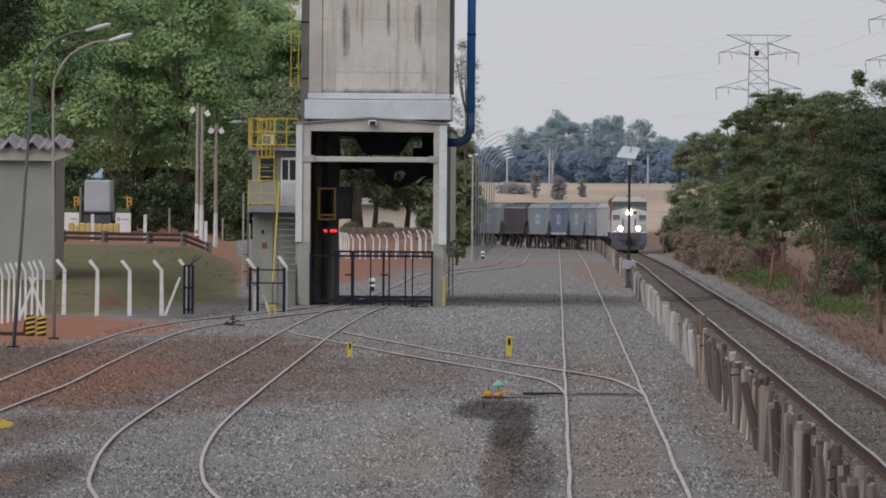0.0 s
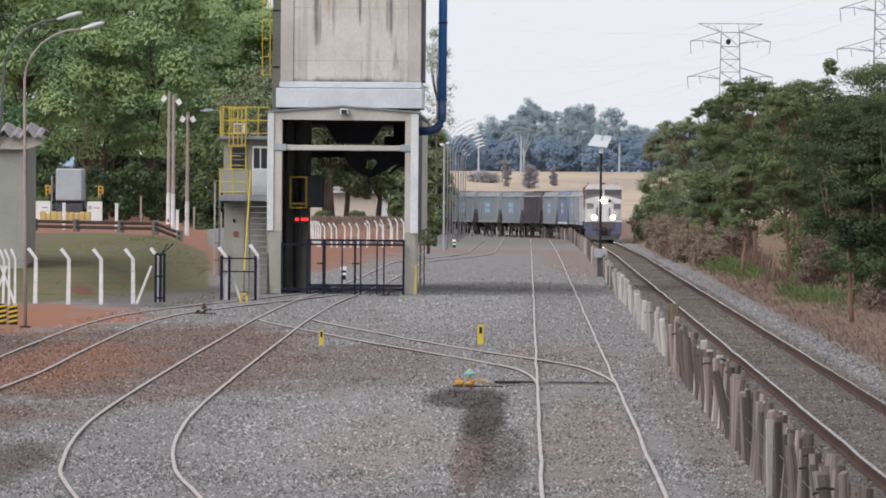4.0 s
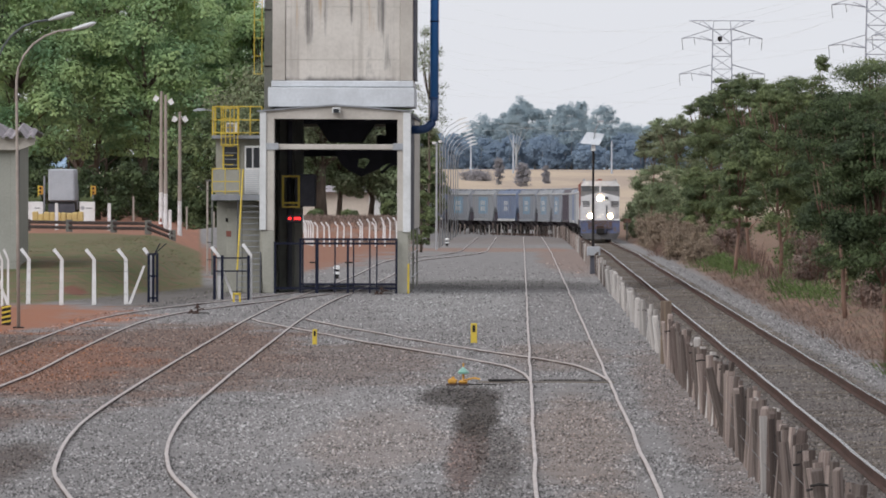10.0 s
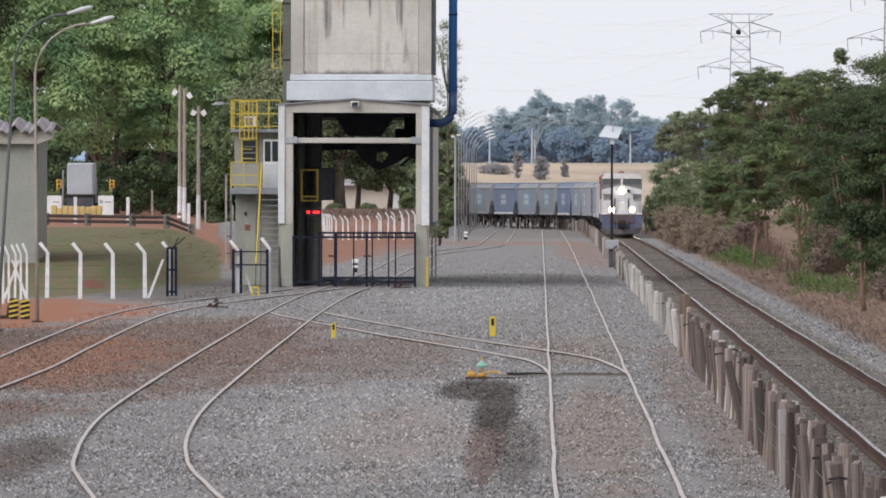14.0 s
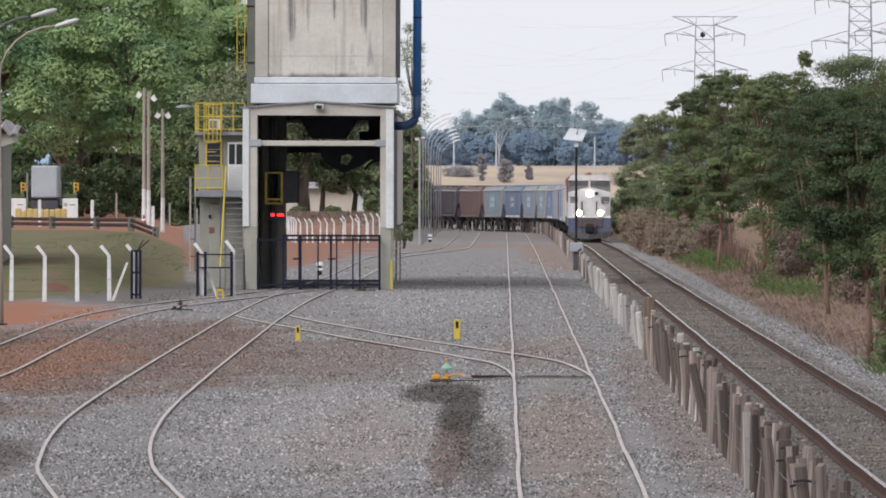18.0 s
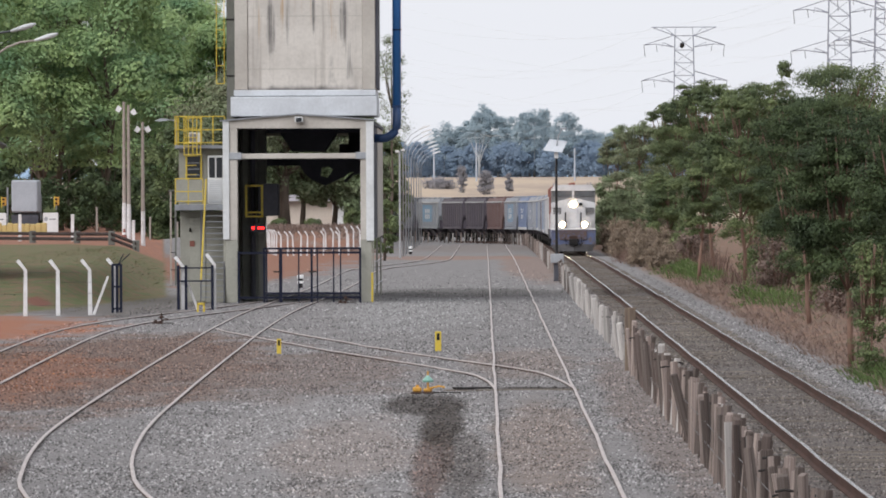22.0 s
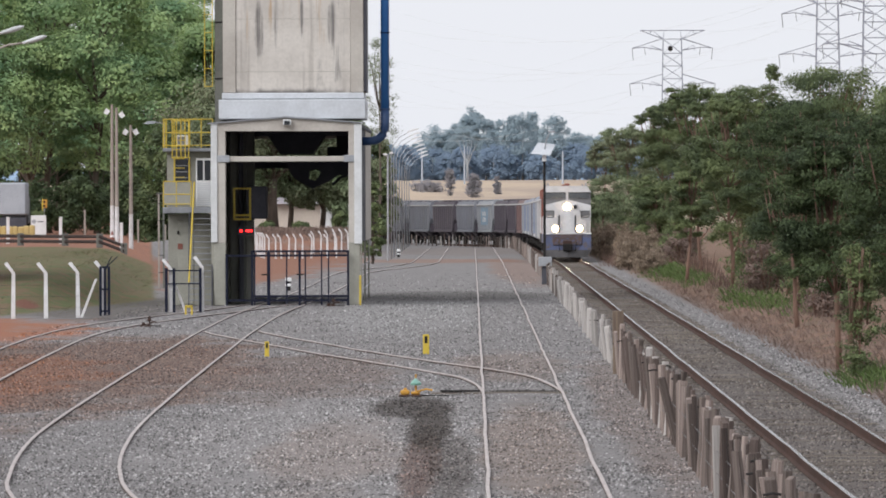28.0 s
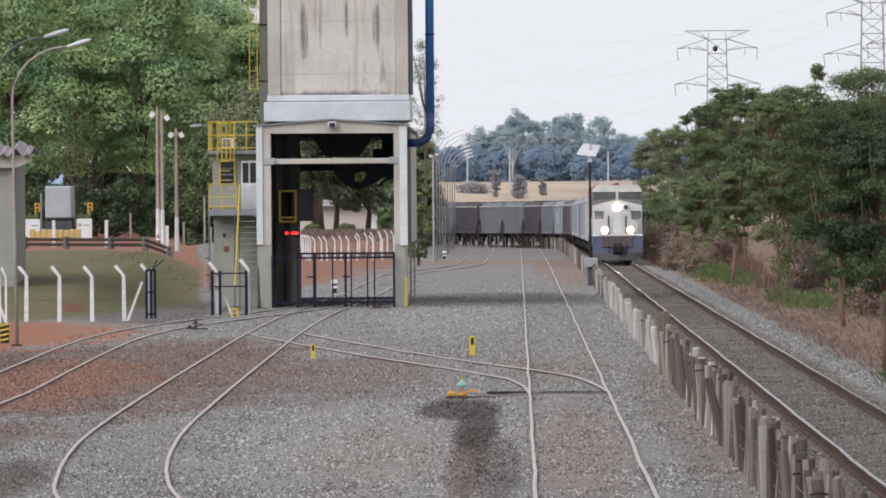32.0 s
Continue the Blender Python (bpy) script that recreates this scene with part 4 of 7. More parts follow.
# ---- sleeper-post fence along the main line ----
def build_sleeper_fence():
    rng = random.Random(11)
    f = thing("sleeper_fence", (0, 0, 0), "weathered fence of upright sleeper posts with wires beside the main line", "fence", kind="structure")
    shapes = []
    for k in range(6):
        w, d, h = 0.036 + 0.005 * k, 0.045 + 0.008 * ((k * 5) % 4), 1.0
        lean, notch = rng.uniform(-0.03, 0.03), rng.uniform(0.0, 0.09)
        v = []
        for z, s, o in ((-0.12, 1.05, 0), (0.45, 1.0, lean * 0.6), (0.93, 0.96, lean), (0.985 - notch, 0.9, lean)):
            v += [(-w * s + o, -d * s, z), (w * s + o, -d * s, z), (w * s + o, d * s, z + (notch if z > 0.95 else 0)), (-w * s + o, d * s, z + (notch if z > 0.95 else 0))]
        fc = [(3, 2, 1, 0), (12, 13, 14, 15)] + [(4 * r + i, 4 * r + (i + 1) % 4, 4 * r + 4 + (i + 1) % 4, 4 * r + 4 + i) for r in range(3) for i in range(4)]
        shapes.append(Shape().add(v, fc))
    brown = [s.mesh("post", POSTWOOD) for s in shapes]
    grey = [s.mesh("post", GREYWOOD) for s in shapes]
    tarred = [s.mesh("post", DARKWOOD) for s in shapes]
    clip = Shape().tube([(-0.10, -0.1, 0), (0.0, -0.11, 0.01), (0.09, -0.1, -0.01)], 0.014, 6).mesh("wire_clip", IRON)
    s, n = 84.0, 0
    while s < 1120:
        x, y, th = main_point(s)
        off = 2.22 + 0.0002 * min(s, 800) + rng.uniform(-0.035, 0.035)
        px, py = x - off * math.cos(th), y - off * math.sin(th)
        z = ground_z(px, py)
        near = s < 236
        pale = 236 < s < 420 or (not near and rng.random() < (0.35 if s < 700 else 0.12)) or (near and rng.random() < 0.1)
        h = (rng.uniform(1.04, 1.27) if near else rng.uniform(0.84, 1.0) if s < 420 else rng.uniform(0.9, 1.15))
        wd = rng.uniform(0.6, 1.15) if s < 760 else rng.uniform(0.6, 0.95)
        if s > 820:
            h *= 1.1
        po = part("post", rng.choice(grey if pale else tarred if rng.random() < 0.3 else brown), POSTWOOD, f, at=pose(px, py, z, rng.uniform(-1.5, 1.5), rng.gauss(0.8, 4.6) if s < 420 else rng.uniform(-1.5, 1.5), rng.uniform(-25, 25) + math.degrees(th)) @ Matrix.Diagonal((wd, 1, h, 1)))
        if s < 330 and rng.random() < 0.2:
            part("wire_clip", clip, IRON, po, at=(0, -0.02, rng.choice((0.72, 0.83, 0.86))))
        s += rng.uniform(0.5, 1.3) if s < 165 else rng.uniform(0.8, 1.8) if near else rng.uniform(2.6, 3.8) if s < 820 else rng.uniform(2.3, 3.0)
        n += 1
    # the thick corner post
    part("corner_post", Shape().slab(-0.13, 0.13, -0.1, 0.1, -0.1, 1.50, 0.02), CORNERWOOD, f, "thick brown corner post", at=(main_x(238) - 2.28, 238, 0))
    for h in (0.4, 0.7):
        pts = []
        for k in range(50):
            x, y, th = main_point(85 + 20 * k)
            pts.append((x - 2.3 * math.cos(th), y - 2.3 * math.sin(th), ground_z(x - 2.3, y) + h))
        part("wire", Shape().tube(pts, 0.006, 4), WIRE, f)


# ---- concrete fences and gates ----
def concrete_post_meshes():
    post = Shape()
    for a, b, s, e in (((0, 0, -0.1), (0, 0, 1.6), 0.075, 0.06),):
        post.add([(-s, -s, -0.1), (s, -s, -0.1), (s, s, -0.1), (-s, s, -0.1), (-e, -e, 1.58), (e, -e, 1.58), (e, e, 1.58), (-e, e, 1.58),
                  (-e - 0.27, -e, 1.90), (-e - 0.17, -e, 1.97), (-e - 0.17, e, 1.97), (-e - 0.27, e, 1.90)],
                 [(3, 2, 1, 0), (0, 1, 5, 4), (1, 2, 6, 5), (2, 3, 7, 6), (3, 0, 4, 7), (4, 5, 9, 8), (5, 6, 10, 9), (6, 7, 11, 10), (7, 4, 8, 11), (8, 9, 10, 11)])
    return post.mesh("fence_post", WHITEPOST)


def build_concrete_fences():
    post = concrete_post_meshes()
    brace = Shape().add([(-0.05, -0.05, 0), (0.05, -0.05, 0), (0.05, 0.05, 0), (-0.05, 0.05, 0), (0.47, -0.04, 1.35), (0.55, -0.04, 1.35), (0.55, 0.04, 1.35), (0.47, 0.04, 1.35)],
                        [(3, 2, 1, 0), (4, 5, 6, 7), (0, 1, 5, 4), (1, 2, 6, 5), (2, 3, 7, 6), (3, 0, 4, 7)]).mesh("brace", WHITEPOST)
    f = thing("yard_fence", (0, 0, 0), "white concrete fence posts with bent tops along the yard", "fence", kind="structure")
    for x, y in ((-17.25, 356), (-16.0, 354), (-14.86, 354), (-13.82, 356)):
        part("post", post, WHITEPOST, f, at=pose(x, y, ground_z(x, y), 0, random.uniform(-1, 1), 0))
    for k in range(9):
        y = 352 - 3.2 * k
        x = (-908 - 10.5 * k) / 18000 * y
        part("post", post, WHITEPOST, f, at=pose(x, y, ground_z(x, y), 0, random.uniform(-1.5, 1.5), 0) @ Matrix.Diagonal((0.55, 1, 1, 1)))
    part("brace", brace, WHITEPOST, f, at=(-14.05 + 0.35, 356, 0))
    part("brace", brace, WHITEPOST, f, at=pose(-17.75, 352, 0, 0, 0, 180))
    part("brace", brace, WHITEPOST, f, at=pose(-18.55, 352, 0, 0, 0, 0))
    for h in (0.35, 0.75, 1.15, 1.5):
        part("wire", Shape().tube([(-18.1, 353, h), (-13.6, 356, h)], 0.004, 4), WIRE, f)
    # gate left open beside the tower
    g = thing("navy_gate_leaf", (-13.15, 362, 0), "navy steel gate leaf folded against its post", "gate", "navy gates")
    for x in (-0.1, 0.06, 0.2):
        part("upright", Shape().box(x - 0.045, x + 0.045, -0.05, 0.05, 0.0, 1.75), NAVY, g)
    for z in (0.12, 0.9, 1.68):
        part("rail", Shape().box(-0.12, 0.22, -0.04, 0.04, z, z + 0.07), NAVY, g)
    part("post", post, WHITEPOST, g, at=(-0.02, 0.25, 0))
    for a in (0.2, 0.42):
        part("spike_arm", Shape().tube([(0.1, 0, 1.72), (0.1 + a, 0, 2.1)], 0.02, 6), NAVY, g)
    h = thing("navy_wicket", (-10.5, 371, 0), "low navy steel frame gate between concrete posts", "gate", "navy gates")
    for x in (-0.68, -0.40, 0.56):
        part("upright", Shape().box(x - 0.05, x + 0.05, -0.05, 0.05, 0.0, 1.62), NAVY, h)
    for z in (1.5, 1.02):
        part("rail", Shape().box(-0.68, 0.56, -0.03, 0.03, z, z + 0.05), NAVY, h)
    part("post", post, WHITEPOST, h, at=(-0.52, 0.15, 0))
    part("post", post, WHITEPOST, h, at=pose(0.62, 0.2, 0) @ Matrix.Diagonal((1, 1, 1.05, 1)))
    part("brace", brace, WHITEPOST, h, at=pose(0.02, 0.3, 0, 0, 0, 180))
    # row of posts behind the tower
    r = thing("back_fence", (0, 0, 0), "row of white concrete posts with bent tops behind the tower", "fence", kind="structure")
    for k, x in enumerate((-14.33, -13.87, -13.50, -13.01, -12.59, -12.09, -11.48, -10.36, -9.74)):
        y = 715 + 1.5 * k
        part("post", post, WHITEPOST, r, at=pose(x, y, ground_z(x, y), 0, random.uniform(-4, 2), 0) @ Matrix.Diagonal((0.8, 0.8, 0.9, 1)))
    for k in range(8):
        x, y = -14.8 - 0.42 * k, 722 + 13 * k
        part("post", post, WHITEPOST, r, at=pose(x, y, ground_z(x, y), 0, random.uniform(-2, 2), 0) @ Matrix.Diagonal((0.8, 0.8, 0.95, 1)))
    for k in range(6):
        x, y = -12.0 + 0.5 * k, 768 + 2 * k
        part("post", post, WHITEPOST, r, at=pose(x, y, ground_z(x, y), 0, random.uniform(-2, 2), 0) @ Matrix.Diagonal((0.8, 0.8, 0.95, 1)))


build_sleeper_fence()
build_concrete_fences()


# ---- trees and plants ----
def leaf_mesh(name, centres, radii, counts, size, material, seed, flat=0.75, droop=0.0, loose=0.0, blade=True, even=False):
    """Leaves in clumps round the centres, each a folded blade; loose ones fill the clump and straggle out of it."""
    rng = np.random.default_rng(seed)
    cs, ns = [], []
    for c, r, n in zip(centres, radii, counts):
        d = rng.normal(size=(n, 3))
        d /= np.linalg.norm(d, axis=1)[:, None]
        if loose:
            axis = rng.normal(size=3) * np.array([1, 1, 0.5]) + np.array([0, 0, 0.35])
            axis /= np.linalg.norm(axis)
            off = rng.normal(scale=0.48, size=(n, 3))
            off *= r * np.minimum(1.0, 1.1 / np.linalg.norm(off, axis=1))[:, None]
            off += (off @ axis)[:, None] * axis * 0.9 * loose
            cs.append(np.array(c) + off * np.array([1, 1, flat]))
            ns.append(d * 0.3 + off / r * 1.2 + np.array([0, 0, 0.45]))
            continue
        d[:, 2] = np.where(d[:, 2] < -0.35, -d[:, 2], d[:, 2])
        rad = r * rng.uniform(0.55, 1.08, (n, 1))
        cs.append(np.array(c) + d * rad * np.array([1, 1, flat]))
        ns.append(d + rng.normal(scale=0.22, size=(n, 3)) + np.array([0, 0, 0.4]))
    c, nn = np.concatenate(cs), np.concatenate(ns)
    if even:
        nn = nn * 0.35 + np.array([0, -0.5, 0.75])
    nn /= np.linalg.norm(nn, axis=1)[:, None]
    n = len(c)
    ref = rng.normal(size=(n, 3))
    u = np.cross(nn, ref)
    u /= np.linalg.norm(u, axis=1)[:, None]
    w = np.cross(nn, u)
    s = size * rng.uniform(0.6, 1.35, (n, 1))
    a, b = c - u * s, c + u * s
    e, g = c + w * s * 0.55 + nn * s * 0.18, c - w * s * 0.55 + nn * s * 0.18
    if droop:
        a[:, 2] -= droop * s[:, 0]
    if blade:
        v = np.stack([a, e, b, g], 1).reshape(-1, 3)
        f = (np.array([(0, 1, 2), (0, 2, 3)])[None] + 4 * np.arange(n)[:, None, None]).reshape(-1, 3)
    else:
        # far leaves: one wide triangle each
        v = np.stack([c - u * s * 1.15 - w * s * 0.4, c + u * s * 1.15 - w * s * 0.4, c + w * s * 0.95 + nn * s * 0.15], 1).reshape(-1, 3)
        f = np.arange(3 * n).reshape(-1, 3)
    me = bpy.data.meshes.new(name)
    me.vertices.add(len(v))
    me.vertices.foreach_set("co", v.ravel())
    me.loops.add(len(f) * 3)
    me.loops.foreach_set("vertex_index", f.ravel())
    me.polygons.add(len(f))
    me.polygons.foreach_set("loop_start", np.arange(0, len(f) * 3, 3))
    me.update(calc_edges=True)
    me.materials.append(material)
    return me


def tree(name, x, y, height, radius, leaves, leaf, material, label, seed, bark=BARK, crown_from=0.3, clumps=40, trunk=0.25, lean=0.0, clump_r=0.30, squash=1.0, group="", loose=0.0, flat=0.75):
    """A tapered trunk with limbs that carry clumps of leaves, uneven in outline."""
    rng = random.Random(seed)
    t = thing(name, (x, y, ground_z(x, y) - 0.05), label, "tree", group)
    c0 = height * crown_from
    spine = [(lean * k / 5 + rng.uniform(-0.06, 0.06) * radius * (k > 0), rng.uniform(-0.06, 0.06) * radius * (k > 0), height * 0.82 * k / 5) for k in range(6)]
    wood = Shape().tube(spine, [trunk * (1.15 - 0.19 * k) for k in range(6)], 9)
    centres, radii = [], []
    for k in range(clumps):
        a = rng.uniform(0, 2 * math.pi)
        h = rng.random() ** 0.85
        env = math.sin(math.pi * min(max(0.10 + 0.86 * h, 0), 1)) ** 0.55
        rr = radius * env * math.sqrt(rng.uniform(0.25, 1.0)) * rng.uniform(0.8, 1.1)
        p = (lean * (0.3 + 0.7 * h) + rr * math.cos(a), rr * math.sin(a) * squash, c0 + (height - c0) * (0.06 + 0.90 * h))
        centres.append(p)
        radii.append(radius * clump_r * rng.uniform(0.7, 1.35))
        if k % 4 == 0 and y < 1400:
            zb = max(height * 0.15, min(p[2] - 0.35 * rr, height * 0.75))
            q = min(int(zb / (height * 0.82) * 5), 4)
            b = spine[q]
            mid = ((b[0] + p[0]) / 2 + rng.uniform(-0.2, 0.2), (b[1] + p[1]) / 2, (b[2] + p[2]) / 2 + 0.08 * height * rng.uniform(-0.4, 1))
            wood.tube([b, mid, p], [trunk * 0.42, trunk * 0.25, trunk * 0.08], 6)
    if loose > 0.5 and y < 900:
        for k in range(16):
            a, rr = rng.uniform(0, 6.28), radius * math.sqrt(rng.random()) * 0.9
            h = height * (0.93 - 0.12 * (rr / radius) ** 2) + rng.uniform(0.1, 0.75)
            p = (lean + rr * math.cos(a), rr * math.sin(a) * squash, h)
            wood.tube([(p[0] * 0.7, p[1] * 0.7, h - 1.6), p], [0.03, 0.012], 5)
            for j in range(2):
                centres.append((p[0] + rng.uniform(-0.15, 0.15), p[1], h - 0.28 * j))
                radii.append(radius * clump_r * rng.uniform(0.35, 0.7))
    part("trunk", wood, bark, t, smooth=True)
    tot = sum(r * r for r in radii)
    counts = [max(6, int(leaves * r * r / tot)) for r in radii]
    part("crown", leaf_mesh("crown", centres, radii, counts, leaf, material, seed, flat, loose=loose, blade=y < 360, even=y > 1500), material, t)
    return t


def tuft_field(name, spots, material, label, seed, h=(0.3, 0.8), blades=9, width=0.05, spread=0.3):
    rng = random.Random(seed)
    s = Shape()
    for x, y in spots:
        z = ground_z(x, y)
        hh = rng.uniform(*h)
        for _ in range(blades):
            a, b = rng.uniform(-spread, spread), rng.uniform(-spread, spread)
            w = width * rng.uniform(0.6, 1.5)
            th = rng.uniform(0, 3.14)
            dx, dy = w * math.cos(th), w * math.sin(th)
            k = hh * rng.uniform(0.5, 1.2)
            tx, ty = x + a * 2.0, y + b * 2.0
            mx, my = x + a * 1.4, y + b * 1.4
            s.add([(x + a - dx, y + b - dy, z - 0.03), (x + a + dx, y + b + dy, z - 0.03), (mx + dx * 0.8, my + dy * 0.8, z + 0.6 * k), (mx - dx * 0.8, my - dy * 0.8, z + 0.6 * k), (tx, ty, z + k)],
                  [(0, 1, 2, 3), (3, 2, 4)])
    tagged(part(name, s, material), label, "grass", kind="stuff")


def build_plants():
    # big dark-green trees behind the road
    for i, (x, y, h, r) in enumerate(((-56, 1010, 27, 8.0), (-49, 985, 26, 7.5), (-42.5, 1020, 27.5, 7.8), (-36.5, 990, 26, 7.5), (-30.5, 1015, 25, 7.2), (-25.5, 1000, 22, 6.0), (-63, 1000, 27, 8), (-46, 1060, 30, 9), (-33, 1060, 29, 9))):
        tree("shade_tree", x, y, h, r, 41000, 0.165, LEAF_BIG, "tall spreading tree with dense bright green leaves", 40 + i, crown_from=0.19, clumps=85, trunk=0.34, clump_r=0.29, group="shade trees behind the road")
    # Undergrowth and hedge leaves are coloured dark for the shade under the canopy.
    for i in range(16):
        x = -68 + 3.3 * i
        tree("undergrowth_bush", x, 1085 + 12 * (i % 3), 10.5 + 2.5 * ((i * 7) % 4) / 3, 4.2, 4600, 0.26, LEAF_SHADED, "undergrowth behind the shade trees, its green darkened for shade", 140 + i, crown_from=0.01, clumps=34, trunk=0.2, clump_r=0.36, group="undergrowth behind the shade trees")
    for i, (x, y, h, r) in enumerate(((-21.5, 950, 12, 4), (-17, 965, 13, 4), (-12.5, 960, 12, 3.6), (-9.3, 940, 9.5, 2.6), (-25.5, 960, 13, 4), (-29, 965, 11, 4))):
        tree("undergrowth_bush", x, y, h, r, 8000, 0.17, LEAF_SIDE, "dense green bush behind the depot", 170 + i, crown_from=0.02, clumps=44, trunk=0.15, clump_r=0.34, group="undergrowth behind the depot")
    for i in range(15):
        x = -61 + 2.7 * i
        tree("hedge_bush", x, 962 + 9 * (i % 3), 4.6 + 1.2 * ((i * 7) % 4) / 3, 2.3, 2600, 0.16, LEAF_SHADED, "dark low bush in the shade behind the road", 700 + i, crown_from=0.0, clumps=26, trunk=0.08, clump_r=0.4, group="dark bushes behind the road", loose=0.3)
    tree("overhanging_tree", -16.0, 275, 11.6, 2.0, 22000, 0.055, LEAF_SHADED, "tree whose dark leafy boughs hang over the lamps", 69, crown_from=0.64, clumps=64, trunk=0.2, clump_r=0.27, loose=0.5)
    # trees seen through the tower, in paler olive leaves that stand in for haze
    for i, (x, y, h, r, low) in enumerate(((-16.6, 845, 13, 3.4, 0.24), (-15.2, 848, 11, 3.0, 0.15), (-12.6, 852, 10, 2.8, 0.17), (-10.0, 846, 8, 2.2, 0.13), (-22, 880, 13, 4.5, 0.2), (-20.6, 840, 12, 3.4, 0.15))):
        tree("yard_tree", x, y, h, r, 13000, 0.13, LEAF_DRY, "hazy green tree with a bare dark trunk", 60 + i, crown_from=low, clumps=60, trunk=0.5 if i == 0 else 0.22, clump_r=0.3, group="trees behind the tower", loose=0.4)
    for i, (x, y, h) in enumerate(((-10.9, 838, 1.5), (-9.6, 836, 1.7), (-16.9, 836, 0.7), (-14.0, 838, 0.6))):
        tree("garden_shrub", x, y, h, 0.75, 1500, 0.09, LEAF_SIDE, "low dark shrub on the bank by the depot", 180 + i, crown_from=0.05, clumps=14, trunk=0.06, clump_r=0.4, group="shrubs by the depot", loose=0.5)
    tree("sparse_tree", -7.2, 790, 17.0, 1.35, 5200, 0.055, LEAF_DRY, "tall thin tree with sparse small leaves", 70, crown_from=0.35, clumps=60, trunk=0.12, clump_r=0.35, loose=0.5)
    tree("roadside_bush", -6.75, 690, 5.4, 1.1, 2600, 0.12, LEAF_SIDE, "dark green bushy tree beside the tower", 71, crown_from=0.08, clumps=36, trunk=0.1)
    tree("roadside_bush", -6.3, 640, 3.4, 0.9, 2000, 0.11, LEAF_SIDE, "low dark green bush beside the tower", 72, crown_from=0.05, clumps=30, trunk=0.08)
    # trees along the main line; the nearest have leaves darkened for shade
    for i, (x, y, h, r, n, mt, low) in enumerate((
            (9.4, 740, 8.4, 1.8, 13000, LEAF_DRY, 0.24), (10.9, 700, 8.9, 2.2, 14000, LEAF_DRY, 0.10), (12.6, 670, 8.9, 2.4, 14000, LEAF_DRY, 0.10), (11.2, 610, 4.7, 1.5, 11000, LEAF_SIDE, 0.06),
            (12.1, 655, 10.2, 1.9, 17000, LEAF_SIDE, 0.12), (11.7, 520, 9.8, 1.9, 24000, LEAF_SIDE, 0.20), (13.1, 500, 9.6, 2.1, 22000, LEAF_SIDE, 0.20), (11.0, 430, 8.3, 1.8, 25000, LEAF_SIDE, 0.20),
            (12.4, 400, 7.7, 2.0, 24000, LEAF_SHADED, 0.12), (11.0, 345, 6.7, 1.8, 25000, LEAF_SHADED, 0.16), (12.4, 320, 6.5, 2.0, 21000, LEAF_SHADED, 0.08), (8.75, 243, 5.5, 1.3, 28000, LEAF_SHADED, 0.30),
            (10.1, 272, 6.0, 1.8, 27000, LEAF_SHADED, 0.14), (10.4, 240, 5.6, 1.6, 20000, LEAF_SHADED, 0.08), (15, 440, 9.6, 2.8, 16000, LEAF_SIDE, 0.10), (14.8, 570, 9.0, 2.8, 14000, LEAF_SIDE, 0.10),
            (9.9, 470, 5.6, 1.0, 11000, LEAF_SIDE, 0.34), (9.9, 310, 4.6, 1.0, 12000, LEAF_SHADED, 0.22))):
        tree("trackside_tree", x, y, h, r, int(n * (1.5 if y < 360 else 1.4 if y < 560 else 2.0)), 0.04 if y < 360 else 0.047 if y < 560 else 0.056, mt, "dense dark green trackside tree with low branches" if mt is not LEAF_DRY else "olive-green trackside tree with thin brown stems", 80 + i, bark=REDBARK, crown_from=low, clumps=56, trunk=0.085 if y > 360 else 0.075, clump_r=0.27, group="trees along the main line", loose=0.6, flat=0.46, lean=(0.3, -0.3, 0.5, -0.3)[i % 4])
    # leafy shoots hanging to the ground beside the red trunk
    tree("leafy_shoot", 8.75, 230, 2.7, 0.36, 5200, 0.04, LEAF_SIDE, "green leafy shoot growing up beside the red-barked trunk", 98, bark=REDBARK, crown_from=0.0, clumps=34, trunk=0.03, clump_r=0.5, loose=0.7)
    for i in range(22):
        y = 325 + 20 * i
        x = 11.6 + 1.1 * ((i * 5) % 4) / 3 + (0.9 if 455 < y < 530 else 0)
        if y > 400 and 0.0212 < x / y < 0.0262:
            continue
        tree("scrub_bush", x, y, 1.2 + 1.1 * ((i * 3) % 5) / 4, 1.1, 3600, 0.055, LEAF_SIDE if i % 4 else GRASS_DRY, "tangled dry scrub below the trackside trees", 500 + i, bark=REDBARK, crown_from=0.02, clumps=26, trunk=0.05, clump_r=0.34, group="scrub along the main line", loose=0.8)
    rng = random.Random(77)
    for i in range(6):
        y = rng.uniform(340, 640)
        x = rng.uniform(11.0, 13.6)
        t = thing("bare_sapling", (x, y, ground_z(x, y) - 0.05), "slim reddish bare stem among the trackside trees", "sapling", "bare stems along the main line")
        s = Shape()
        h, k = rng.uniform(2.4, 4.6), rng.uniform(-0.7, 0.7)
        s.tube([(0, 0, 0), (0.3 * k, 0.1, 0.5 * h), (k, 0, h)], [0.07, 0.05, 0.02], 6)
        s.tube([(0.2 * k, 0.1, 0.4 * h), (0.2 * k - 0.5, 0, 0.8 * h)], [0.04, 0.015], 5)
        s.tube([(0.4 * k, 0.1, 0.6 * h), (0.4 * k + 0.4, 0, 0.9 * h)], [0.035, 0.012], 5)
        part("stem", s, REDBARK, t, smooth=True)
    for i in range(8):
        y = 380 + 42 * i
